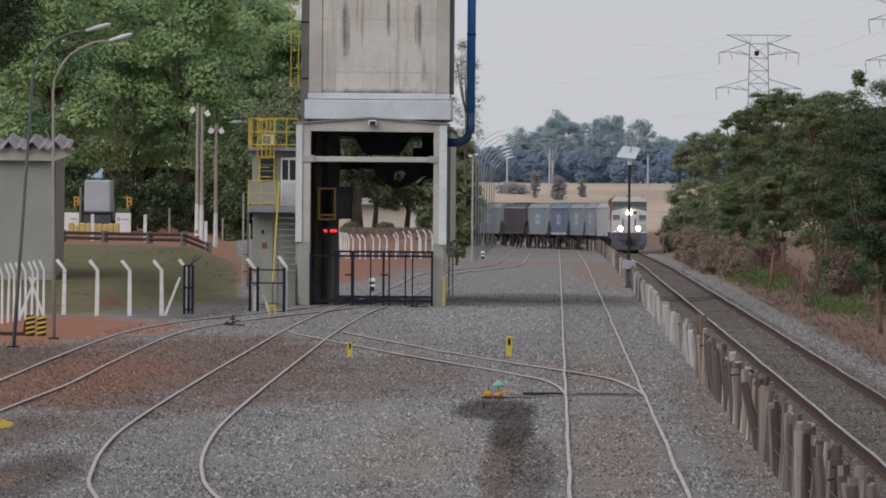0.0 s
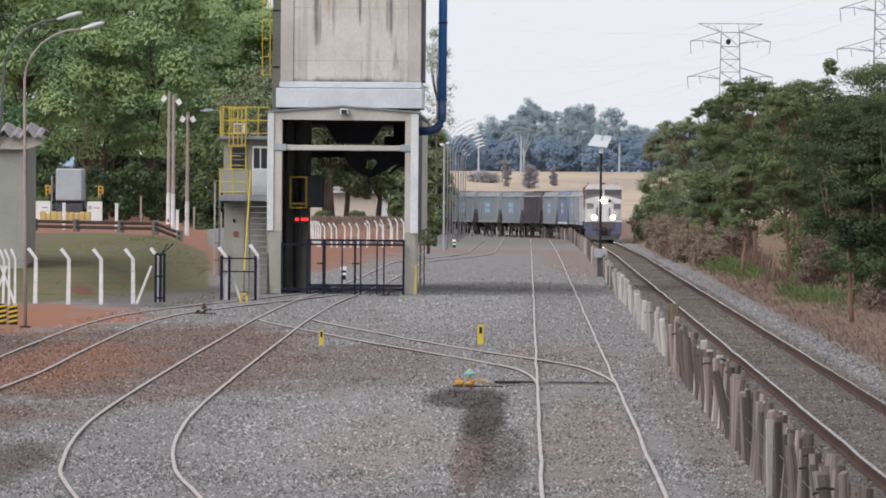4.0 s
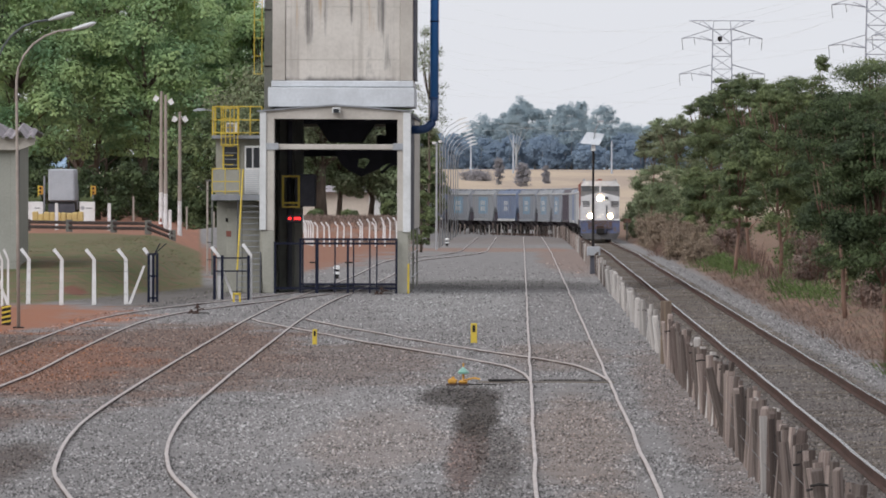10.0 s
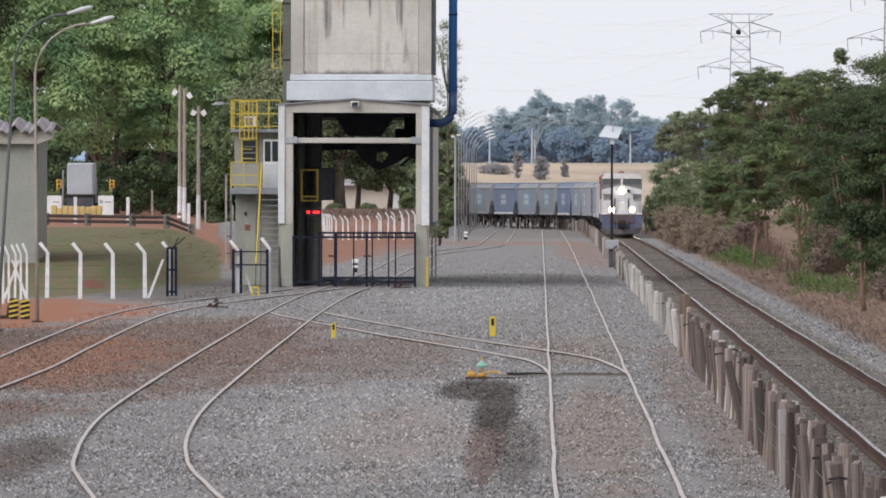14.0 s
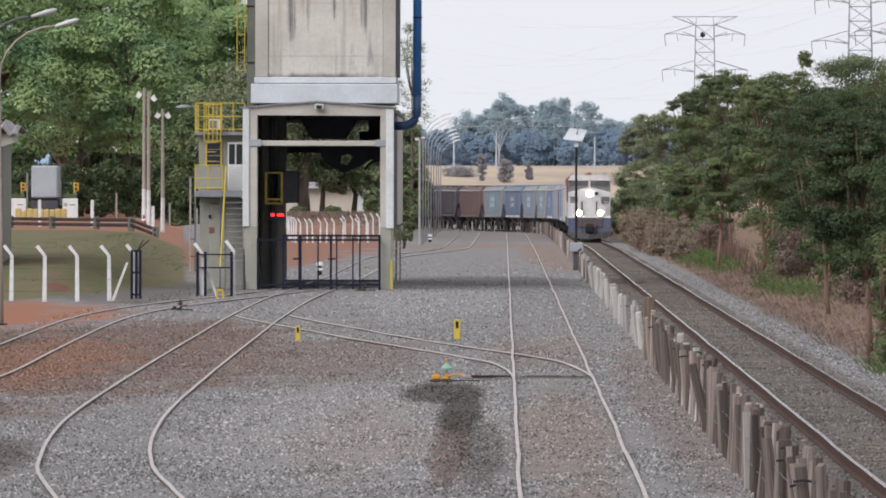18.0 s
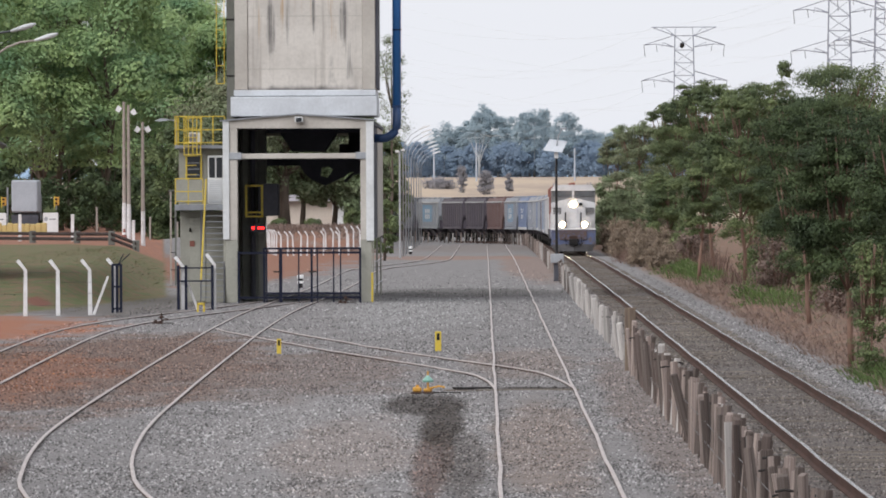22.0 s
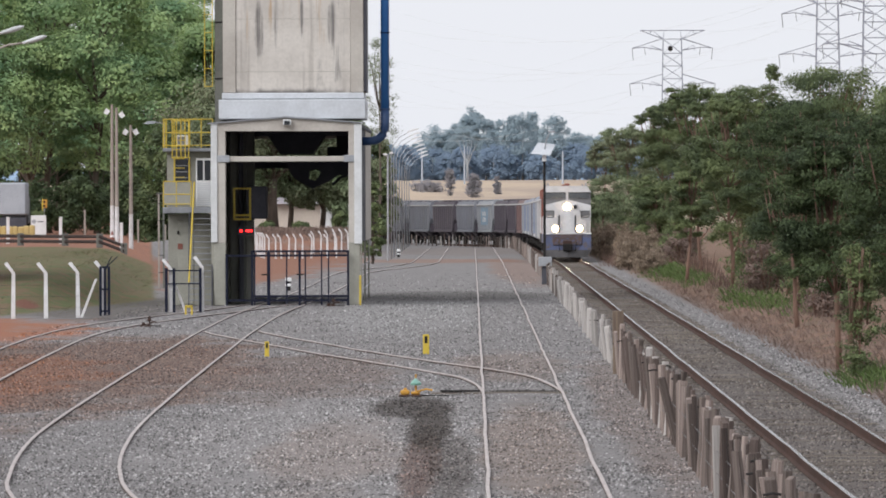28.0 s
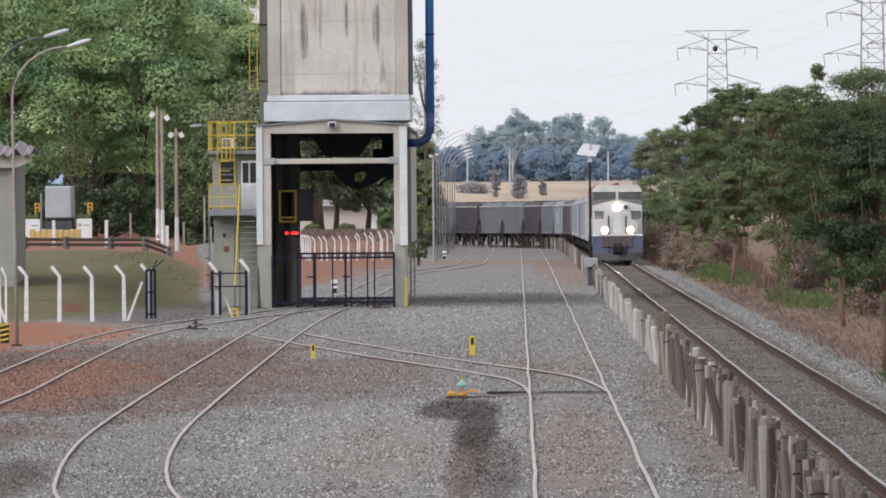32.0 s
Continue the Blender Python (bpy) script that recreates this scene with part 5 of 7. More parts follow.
        tree("background_tree", 16.2 + 0.005 * (y - 380) + 1.5 * (i % 2), y, 6.6 + 0.004 * y, 2.3, 9000, 0.085, LEAF_SIDE, "dark leafy tree closing the strip behind the line", 520 + i, bark=REDBARK, crown_from=0.05, clumps=60, trunk=0.12, clump_r=0.3, group="trees behind the trackside row", loose=0.5)
    tree("leafy_shoot", 14.2, 480, 10.0, 0.3, 420, 0.08, LEAF_SIDE, "single leafy shoot above the tree tops", 99, crown_from=0.93, clumps=14, trunk=0.04, clump_r=0.6, loose=0.4)
    # far eucalyptus stand on the hill
    rng = random.Random(9)
    for i in range(46):
        px = 830 + 10.5 * i + rng.uniform(-4, 4)
        y = rng.uniform(2280, 2480)
        tall = 11 + 3.5 * math.exp(-((px - 1010) / 110) ** 2) + rng.uniform(-2.5, 2.5)
        if px > 1150:
            tall = rng.uniform(8, 11.5)
        if px < 900:
            tall = rng.uniform(6.5, 8.5)
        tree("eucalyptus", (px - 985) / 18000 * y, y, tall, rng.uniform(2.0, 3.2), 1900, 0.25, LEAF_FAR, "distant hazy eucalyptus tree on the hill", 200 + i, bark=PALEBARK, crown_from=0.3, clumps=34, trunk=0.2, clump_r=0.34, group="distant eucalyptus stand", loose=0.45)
    for i in range(70):
        px = 800 + 9 * i + rng.uniform(-5, 5)
        y = rng.uniform(2260, 2320)
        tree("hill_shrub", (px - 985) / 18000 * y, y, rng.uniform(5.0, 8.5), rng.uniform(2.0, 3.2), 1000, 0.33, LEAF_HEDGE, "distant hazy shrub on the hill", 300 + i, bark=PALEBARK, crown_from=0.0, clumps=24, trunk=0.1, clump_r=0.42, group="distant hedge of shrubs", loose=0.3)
    x, y = (976 - 985) / 18000 * 2235, 2235
    t = thing("bare_forked_tree", (x, y, ground_z(x, y) - 0.1), "tall hazy tree with a pale forked trunk on the hill", "tree")
    wood = Shape().tube([(0, 0, 0), (0.05, 0, 3.2), (0.0, 0, 5.0)], [0.30, 0.24, 0.2], 9)
    rng2 = random.Random(15)
    tips, rad = [], []
    for k in range(5):
        e = -1 + 0.5 * k
        tip = (2.6 * e + rng2.uniform(-0.3, 0.3), rng2.uniform(-1, 1), 10.8 - 1.6 * e * e + rng2.uniform(-0.6, 0.6))
        wood.tube([(0.0, 0, 3.0 + 0.2 * (k % 4)), (1.1 * e, 0, 6.3), tip], [0.14, 0.09, 0.04], 6)
        tips.append(tip)
        rad.append(rng2.uniform(0.8, 1.3))
    part("trunk", wood, PALEBARK, t, smooth=True)
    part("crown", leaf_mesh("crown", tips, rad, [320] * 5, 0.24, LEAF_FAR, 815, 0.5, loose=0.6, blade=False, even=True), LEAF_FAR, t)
    for i, (px, y, h, r) in enumerate(((946, 1880, 6.2, 0.75), (986, 1850, 5.2, 1.25), (900, 1950, 2.2, 2.2), (915, 1940, 1.9, 2.0), (1028, 1900, 4.2, 0.55))):
        tree("field_shrub", (px - 985) / 18000 * y, y, h * 0.8, r * 0.85, 1200, 0.2, LEAF_FIELD, "small hazy brown shrub in the dry field", 400 + i, bark=PALEBARK, crown_from=0.0, clumps=36, trunk=0.1, clump_r=0.55, loose=0.9)
    for i, (x, y, h) in enumerate(((10.2, 880, 3.2), (12.2, 900, 4.2), (11.2, 930, 4.0), (14.0, 890, 5.0), (13.2, 960, 4.6))):
        tree("field_edge_bush", x, y, h, 1.5, 3000, 0.12, LEAF_DRY, "hazy olive bush beyond the trackside trees", 640 + i, crown_from=0.02, clumps=28, trunk=0.06, clump_r=0.36, group="bushes at the field edge", loose=0.5)
    for i, (x, y, h) in enumerate(((8.7, 650, 2.2), (9.4, 600, 1.9), (9.2, 690, 2.6), (9.8, 640, 2.4), (8.9, 720, 2.4), (9.0, 575, 1.5), (10.2, 590, 1.9), (9.5, 545, 1.3))):
        tree("dry_bush", x, y, h * 0.8, 0.85, 4200, 0.05, LEAF_STRAW, "tall dry straw-brown bush at the edge of the line", 600 + i, crown_from=0.0, clumps=30, trunk=0.04, clump_r=0.35, loose=0.9, group="dry bushes by the line")
    # a self-lit sheet, haze given as glow, fills the gaps behind the hill trees
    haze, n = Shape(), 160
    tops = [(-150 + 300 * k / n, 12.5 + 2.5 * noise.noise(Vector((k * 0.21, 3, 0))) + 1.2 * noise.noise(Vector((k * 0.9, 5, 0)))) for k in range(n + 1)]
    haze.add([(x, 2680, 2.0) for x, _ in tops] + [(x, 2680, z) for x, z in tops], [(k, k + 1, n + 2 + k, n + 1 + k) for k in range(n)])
    tagged(part("backdrop", haze, glow("glowing_haze_sheet", (0.20, 0.28, 0.38), 0.45)), "glowing blue-grey sheet for the haze behind the distant trees", "backdrop", kind="structure")
    # verge
    rng = random.Random(21)
    dry = []
    while len(dry) < 2700:
        y = 200 + 620 * rng.random() ** 1.5
        x = 8.4 + 0.0026 * max(y - 300, 0) + rng.random() ** 1.2 * 3.0
        dry.append((x, y))
    tuft_field("dry_verge_grass", dry, GRASS_DRY, "tall dry brown grass on the verge", 5, (0.05, 0.24), 8, 0.011, 0.28)
    brush = [(rng.gauss(cx, 0.45), rng.gauss(cy, 9)) for cx, cy in ((8.8, 600), (9.0, 640), (10.0, 610), (10.6, 570), (11.6, 500), (12.0, 540), (12.6, 570), (9.6, 660), (11.0, 430)) for _ in range(16)]
    tuft_field("dead_brush", brush, BRUSH, "dead reddish-brown brushwood beside the main line", 9, (0.3, 1.0), 12, 0.012, 0.3)
    green = [(rng.gauss(10.3, 0.45), rng.gauss(560, 26)) for _ in range(200)] + [(rng.gauss(10.3, 0.5), rng.gauss(500, 24)) for _ in range(260)] + [(rng.gauss(10.6, 0.5), rng.gauss(375, 22)) for _ in range(150)] + [(rng.gauss(9.0, 0.3), rng.gauss(228, 5)) for _ in range(110)]
    tuft_field("green_verge_weeds", green, GRASS_GREEN, "fresh green weeds among the dry grass", 6, (0.1, 0.36), 9, 0.02, 0.3)
    back = [(rng.uniform(-18, -9), rng.gauss(812, 9)) for _ in range(900)] + [(rng.uniform(-18, -8.5), rng.gauss(768, 4)) for _ in range(260)]
    tuft_field("back_bank_grass", back, GRASS_DRY, "dry grass on the earth bank behind the tower", 8, (0.12, 0.4), 6, 0.03, 0.35)
    bank = [(rng.uniform(-22, -12.6), rng.uniform(364, 560)) for _ in range(800)]
    bank = [(x, y) for x, y in bank if x + 0.032 * (y - 400) < -12.3]
    tuft_field("bank_grass", bank, BANKGRASS, "short green and brown grass on the bank", 7, (0.02, 0.05), 6, 0.014, 0.6)


build_plants()


# ---- lamps, poles and signs ----
LAMPGREY = mat("dull_lamp_post_paint", (0.15, 0.165, 0.165), (0.11, 0.12, 0.12), 1, 9, 0.7)


def street_lamp(x, y, lean, rise, reach, label, paint):
    """A curved-arm lamp: the pole rises, then bends over to the right."""
    t = thing("street_lamp", (x, y, ground_z(x, y)), label, "street lamp", "curved lamps by the siding")
    pts = [(0, 0, 0), (lean * 0.5, 0, rise * 0.5), (lean, 0, rise)]
    for k in range(1, 7):
        a = radians(15 * k)
        pts.append((lean + reach * (1 - math.cos(a)), 0, rise + 1.5 * math.sin(a)))
    part("pole", Shape().tube(pts, [0.055, 0.046, 0.04] + [0.032] * 6, 10), paint, t, smooth=True)
    ex, ez = pts[-1][0], pts[-1][2]
    head = Shape()
    rings = [(0.0, 0.04, 0.035), (0.12, 0.09, 0.055), (0.40, 0.14, 0.08), (0.60, 0.11, 0.065), (0.70, 0.03, 0.02)]
    v = []
    for d, w, h in rings:
        for k in range(10):
            a = 2 * math.pi * k / 10
            v.append((ex + d, w * math.cos(a), ez + 0.28 * d + h * math.sin(a)))
    f = [(i * 10 + k, i * 10 + (k + 1) % 10, i * 10 + 10 + (k + 1) % 10, i * 10 + 10 + k) for i in range(4) for k in range(10)]
    part("lamp_head", head.add(v, f + [tuple(range(9, -1, -1)), tuple(range(40, 50))]), CLADDING, t, "pale lamp head", smooth=True)
    part("base_plate", Shape().slab(-0.16, 0.16, -0.16, 0.16, 0.0, 0.04, 0.01), IRON, t)


def build_lamps():
    street_lamp(-14.62, 296, -0.08, 7.2, 1.62, "dusty tan street lamp with a curved arm beside the siding", POLEWOOD)
    street_lamp(-14.89, 279, 0.46, 7.2, 1.45, "leaning dark grey street lamp with a curved arm", LAMPGREY)
    for k, y in enumerate((702, 735, 770, 812, 856, 902, 950, 1000)):
        x = -5.6 - 0.0021 * (y - 700)
        t = thing("yard_lamp", (x, y, ground_z(x, y)), "slim pale yard lamp post with a long curved arm", "street lamp", "row of yard lamps")
        pts = [(0, 0, 0), (0, 0, 7.2), (0.12, 0, 7.8), (0.55, 0, 8.4), (1.15, 0, 8.75)]
        part("pole", Shape().tube(pts, [0.05, 0.04, 0.034, 0.028, 0.025], 8), GALV, t, smooth=True)
        part("lamp_head", Shape().prism([(1.1, 8.70), (1.9, 8.98), (1.95, 9.06), (1.5, 9.0), (1.1, 8.80)], "y", -0.16, 0.16), WHITE, t)
    t = thing("short_lamp", (-5.62, 676, ground_z(-5.6, 676)), "short pale lamp post with a pair of small lamps", "street lamp")
    part("pole", Shape().tube([(0, 0, 0), (0, 0, 7.1)], 0.07, 8), GALV, t)
    for x in (-0.3, 0.1):
        part("lamp_head", Shape().slab(x, x + 0.26, -0.1, 0.1, 7.02 + 0.1 * (x > 0), 7.16 + 0.1 * (x > 0), 0.03), WHITE, t)
    # tall poles with floodlights by the road
    for x, y, h in ((-26.35, 744, 9.9), (-26.02, 744, 9.75), (-25.05, 746, 9.05)):
        z = ground_z(x, y)
        t = thing("floodlight_pole", (x, y, z), "concrete pole with whitewashed foot and twin floodlights", "lamp post", "floodlight poles")
        part("pole", Shape().tube([(0, 0, 2.5), (0, 0, h)], [0.14, 0.10], 10), POLEWOOD, t)
        part("whitewashed_foot", Shape().tube([(0, 0, -0.1), (0, 0, 2.5)], [0.17, 0.145], 10), WHITEPOST, t)
        for s in (-1, 1):
            if x == -26.35 and s > 0 or x == -26.02 and s < 0:
                continue
            part("floodlight", Shape().add([(s * 0.12, -0.15, h - 0.5), (s * 0.42, -0.15, h - 0.25), (s * 0.62, -0.15, h - 0.62), (s * 0.36, -0.15, h - 0.78), (s * 0.12, 0.15, h - 0.5), (s * 0.42, 0.15, h - 0.25), (s * 0.62, 0.15, h - 0.62), (s * 0.36, 0.15, h - 0.78)],
                                           [(0, 1, 2, 3), (7, 6, 5, 4), (0, 4, 5, 1), (1, 5, 6, 2), (2, 6, 7, 3), (3, 7, 4, 0)]), WHITE, t)
    # solar post by the fence
    t = thing("solar_post", (3.42, 483, 0), "dark post carrying a tilted solar panel, lamp and grey box", "solar lamp")
    part("pole", Shape().tube([(0, 0, 0), (0, 0, 6.35)], [0.07, 0.05], 8), IRON, t)
    part("footing", Shape().slab(-0.14, 0.14, -0.14, 0.14, 0, 0.85, 0.02), DARK, t)
    part("box", Shape().slab(-0.3, 0.34, -0.3, 0.1, 0.88, 1.32, 0.03), GALV, t, "pale grey control box")
    part("panel", Shape().add([(-0.62, -0.35, 6.22), (0.28, -0.35, 6.12), (0.52, 0.35, 6.62), (-0.30, 0.35, 6.72), (-0.62, -0.33, 6.26), (0.28, -0.33, 6.16), (0.52, 0.37, 6.66), (-0.30, 0.37, 6.76)],
                              [(0, 1, 2, 3), (7, 6, 5, 4), (0, 4, 5, 1), (1, 5, 6, 2), (2, 6, 7, 3), (3, 7, 4, 0)]), FASCIA, t, "pale underside of a solar panel")
    part("lamp_arm", Shape().tube([(0, 0, 6.3), (0.1, 0, 6.9), (0.3, 0, 7.3)], 0.03, 6), GALV, t)
    part("lamp_head", Shape().slab(0.18, 0.5, -0.1, 0.1, 7.22, 7.32, 0.02), GALV, t)
    part("cap", Shape().slab(-0.1, 0.1, -0.1, 0.1, 5.85, 6.15, 0.02), WHITE, t)
    # far poles at the foot of the hill
    for px, y, h in ((896, 2100, 5.5), (971, 2100, 6.2), (1145, 2100, 5.2)):
        x = (px - 985) / 18000 * y
        t = thing("utility_pole", (x, y, ground_z(x, y)), "distant pale concrete utility pole", "utility pole", "distant utility poles")
        part("pole", Shape().tube([(0, 0, 0), (0, 0, h + 1.6)], [0.19, 0.13], 8), HAZEPOLE, t)
        part("crossarm", Shape().slab(-0.45, 0.45, -0.06, 0.06, h + 0.5, h + 0.6, 0.02), HAZEPOLE, t)


def lattice_pylon(x, y, z):
    t = thing("transmission_pylon", (x, y, z), "tall grey lattice transmission pylon beyond the trees", "pylon", "transmission pylons")

    def half(h):
        return 4.2 - 2.15 * min(h / 22, 1) if h < 22 else 2.05 - 0.02 * (h - 22)

    legs = [(sx, sy) for sx in (-1, 1) for sy in (-1, 1)]
    for sx, sy in legs:
        part("leg", Shape().tube([(sx * half(h), sy * half(h), h) for h in (-1.5, 8, 16, 22, 34.8)], 0.085, 5), PYLON, t)
    hs = [0, 5, 10, 14, 18, 21.5, 24.5, 27, 29.5, 32, 34.8]

    def brace(p, q, r=0.038):
        part("brace", Shape().tube([p, q], r, 4), PYLON, t)
    for a, b in zip(hs, hs[1:]):
        for s in (-1, 1):
            for p, q in ((-1, 1), (1, -1)):
                brace((p * half(a), s * half(a), a), (q * half(b), s * half(b), b))
                brace((s * half(a), p * half(a), a), (s * half(b), q * half(b), b))
            brace((-half(b), s * half(b), b), (half(b), s * half(b), b), 0.05)
    # top bar on two horns, and two pairs of arms
    for e in (-1, 1):
        w = half(34.8)
        for sy in (-1, 1):
            part("peak_strut", Shape().tube([(e * w, sy * w, 34.8), (e * 6.3, 0, 36.5)], 0.075, 5), PYLON, t)
            part("peak_strut", Shape().tube([(e * w, sy * w, 34.8), (e * 3.9, 0, 36.5)], 0.05, 4), PYLON, t)
            part("peak_strut", Shape().tube([(e * w, sy * w, 34.8), (e * 1.6, 0, 36.5)], 0.05, 4), PYLON, t)
        part("peak_strut", Shape().tube([(e * 3.9, 0, 36.5), (e * 4.6, 0, 35.8)], 0.05, 4), PYLON, t)
    part("earth_bar", Shape().tube([(-6.4, 0, 36.5), (6.4, 0, 36.5)], 0.085, 5), PYLON, t)
    for h, r in ((32.3, 7.9), (25.3, 8.4)):
        for e in (-1, 1):
            for sy in (-1, 1):
                part("arm_chord", Shape().tube([(e * 1.9, sy * 1.9, h + 2.6), (e * r, 0, h + 0.7)], 0.075, 5), PYLON, t)
                part("arm_chord", Shape().tube([(e * 1.9, sy * 1.9, h + 0.3), (e * (r - 2.2), 0, h + 0.9), (e * r, 0, h + 0.7)], 0.075, 5), PYLON, t)
                part("arm_tie", Shape().tube([(e * 1.9, sy * 1.9, h + 0.3), (e * 4.2, sy * 0.8, h + 1.2), (e * 4.4, sy * 0.8, h + 0.3)], 0.045, 4), PYLON, t)
            part("insulator", Shape().tube([(e * r, 0, h + 0.7), (e * (r - 0.2), 0, h - 1.6)], 0.07, 6), STEEL, t)
            part("insulator", Shape().tube([(e * (r - 2.4), 0, h + 0.8), (e * (r - 2.6), 0, h - 0.6)], 0.06, 6), STEEL, t)
    return t


def cable(a, b, sag, r=0.014):
    pts = []
    for k in range(25):
        u = k / 24
        pts.append((a[0] + (b[0] - a[0]) * u, a[1] + (b[1] - a[1]) * u, a[2] + (b[2] - a[2]) * u - 4 * sag * u * (1 - u)))
    return Shape().tube(pts, r, 4)


def build_pylons():
    spots = ((39.4, 2000, 0.3), (61.2, 1750, 2.5), (63.5, 1600, 2.0))
    ball = lattice_pylon(*spots[0])
    lattice_pylon(*spots[1])
    lattice_pylon(*spots[2])
    part("marker_ball", Shape().tube([(-0.9, -2.3, 32.9), (-0.45, -2.3, 32.9), (0.0, -2.3, 32.9)], [0.35, 0.62, 0.35], 10), IRON, ball)
    t = thing("power_lines", (0, 0, 0), "thin sagging power lines between the pylons", "power line", kind="structure")
    (x1, y1, z1), (x2, y2, z2), (x3, y3, z3) = spots
    for dx, h in ((-6.3, 36.4), (6.3, 36.4), (-7.7, 30.7), (7.7, 30.7), (-8.2, 23.7), (8.2, 23.7)):
        part("cable", cable((x1 + dx, y1, z1 + h), (x1 + dx - 75, y1 + 320, z1 + h + 2), 9), LINE, t)
        part("cable", cable((x1 + dx, y1, z1 + h), (x2 + dx, y2, z2 + h), 2), LINE, t)
        part("cable", cable((x2 + dx, y2, z2 + h), (x2 + dx + 95, y2 - 240, z2 + h + 6), 6), LINE, t)
        part("cable", cable((x3 + dx, y3, z3 + h), (x3 + dx - 90, y3 + 390, z3 + h + 4), 9), LINE, t)


TRUCKGREY = mat("dusty_truck_panel", (0.40, 0.42, 0.45), (0.33, 0.35, 0.38), 0.5, 8, 0.6)


# ---- left side: shed, guard rail, truck, road things ----
def build_left_side():
    b = thing("shed", (-19.85, 400, 1.3), "cream rendered shed with a corrugated fibre-cement roof", "building")
    part("wall", Shape().box(-12, -0.02, 0.0, 10, -0.6, 4.5), SHEDWALL, b)
    part("corner_pilaster", Shape().slab(-0.24, 0.0, -0.06, 0.3, -0.6, 4.5, 0.01), SHEDWALL, b)
    part("downpipe", Shape().tube([(0.06, 0.05, -0.6), (0.06, 0.05, 4.3)], 0.05, 8), DARK, b)
    part("eave_beam", Shape().prism([(-12, 4.28), (0.1, 4.24), (0.7, 4.46), (0.76, 4.74), (-12, 4.62)], "y", -0.35, 0.1), CONCRETE, b)
    roof, n = Shape(), 320
    v = []
    rows = ((-0.7, 0.0), (2.4, 0.30), (10.5, 0.1))
    for y, lift in rows:
        for th in (0.0, 0.06):
            for k in range(n + 1):
                x = -12 + 12.7 * k / n
                ph = (x * 1.075 + 0.2) % 1.0
                wave = max(0.34 * (1 - abs(ph - 0.35) / 0.3), 0.13 * (1 - abs(ph - 0.82) / 0.17), 0.0)
                v.append((x, y, 4.65 + wave + th + lift))
    m = n + 1
    f = [(k, m + k, m + k + 1, k + 1) for k in range(n)]
    for r in range(2):
        q = 2 * m * r
        for k in range(n):
            f += [(q + k, q + k + 1, q + 2 * m + k + 1, q + 2 * m + k), (q + m + k, q + 3 * m + k, q + 3 * m + k + 1, q + m + k + 1)]
    part("roof", roof.add(v, f), TILE, b, "grey corrugated roof sheets")
    w = part("window", Shape().box(-2.6, -2.13, -0.03, 0.02, 0.95, 2.15), GLASS, b)
    for x in (-2.6, -2.37, -2.14):
        part("bar", Shape().box(x - 0.025, x + 0.025, -0.06, -0.02, 0.92, 2.18), WHITE, w)
    for z in (0.92, 1.22, 1.52, 1.82, 2.13):
        part("bar", Shape().box(-2.62, -2.1, -0.065, -0.025, z, z + 0.05), WHITE, w)
    g = thing("guard_rail", (0, 0, 0), "weathered double guard rail on stubby posts beside the red road", "guard rail", kind="structure")
    line = [(-33.0, 640), (-30.2, 622), (-27.2, 612), (-24.2, 604), (-22.0, 600), (-20.5, 598)]
    for i, (x, y) in enumerate(line):
        z = ground_z(x, y)
        part("post", Shape().slab(x - 0.2, x + 0.2, y - 0.1, y + 0.1, z - 0.1, z + 0.74, 0.03), DRAB, g)
    for lo, hi in ((0.16, 0.36), (0.46, 0.66)):
        for (xa, ya), (xb, yb) in zip(line, line[1:]):
            za, zb = ground_z(xa, ya), ground_z(xb, yb)
            part("beam", Shape().add([(xa, ya - 0.16, za + lo), (xb, yb - 0.16, zb + lo), (xb, yb - 0.24, zb + (lo + hi) / 2), (xa, ya - 0.24, za + (lo + hi) / 2), (xa, ya - 0.16, za + hi), (xb, yb - 0.16, zb + hi), (xa, ya - 0.1, za + lo), (xb, yb - 0.1, zb + lo), (xa, ya - 0.1, za + hi), (xb, yb - 0.1, zb + hi)],
                                     [(0, 1, 2, 3), (3, 2, 5, 4), (6, 8, 9, 7), (0, 6, 7, 1), (4, 5, 9, 8)]), BEAM, g)
    for x, y in ((-29.1, 637), (-25.6, 632), (-22.1, 640), (-33.0, 640)):
        t = thing("bollard", (x, y, ground_z(x, y)), "whitewashed concrete post beside the road", "post", "roadside posts")
        part("shaft", Shape().slab(-0.1, 0.1, -0.1, 0.1, -0.1, 1.68, 0.02), WHITEPOST, t)
    for i, x in enumerate((-43.0, -38.4)):
        t = thing("sign_board", (x, 900, ground_z(x, 900)), "white board with small dark print beside the entrance", "sign", "entrance boards")
        part("board", Shape().slab(-0.68, 0.68, -0.15, 0.15, 0.0, 1.8, 0.03), WHITE, t)
        part("print_bar", Shape().box(-0.1, 0.45, -0.17, -0.155, 1.2, 1.27), DARK, t)
        for k in range(9):
            part("plant", Shape().tube([(-0.5 + 0.12 * k, 0, 1.8), (-0.55 + 0.13 * k, 0, 2.0), (-0.6 + 0.15 * k, 0, 2.15 + 0.1 * ((k * 5) % 4))], [0.06, 0.09, 0.02], 6), LEAF_SIDE, t)
        if i:
            part("mark", Shape().tube([(-0.4, -0.165, 1.25), (-0.4, -0.155, 1.25)], 0.18, 12), GALV, t)
    t = thing("parked_truck", (-42.7, 945, ground_z(-42, 945)), "parked truck seen from behind, pale box body", "truck")
    part("box_body", Shape().slab(-1.25, 1.2, 0.0, 6.5, 1.85, 4.85, 0.12), TRUCKGREY, t)
    part("chassis", Shape().slab(-1.1, 1.1, 0.2, 8.5, 1.0, 1.82, 0.05), IRON, t)
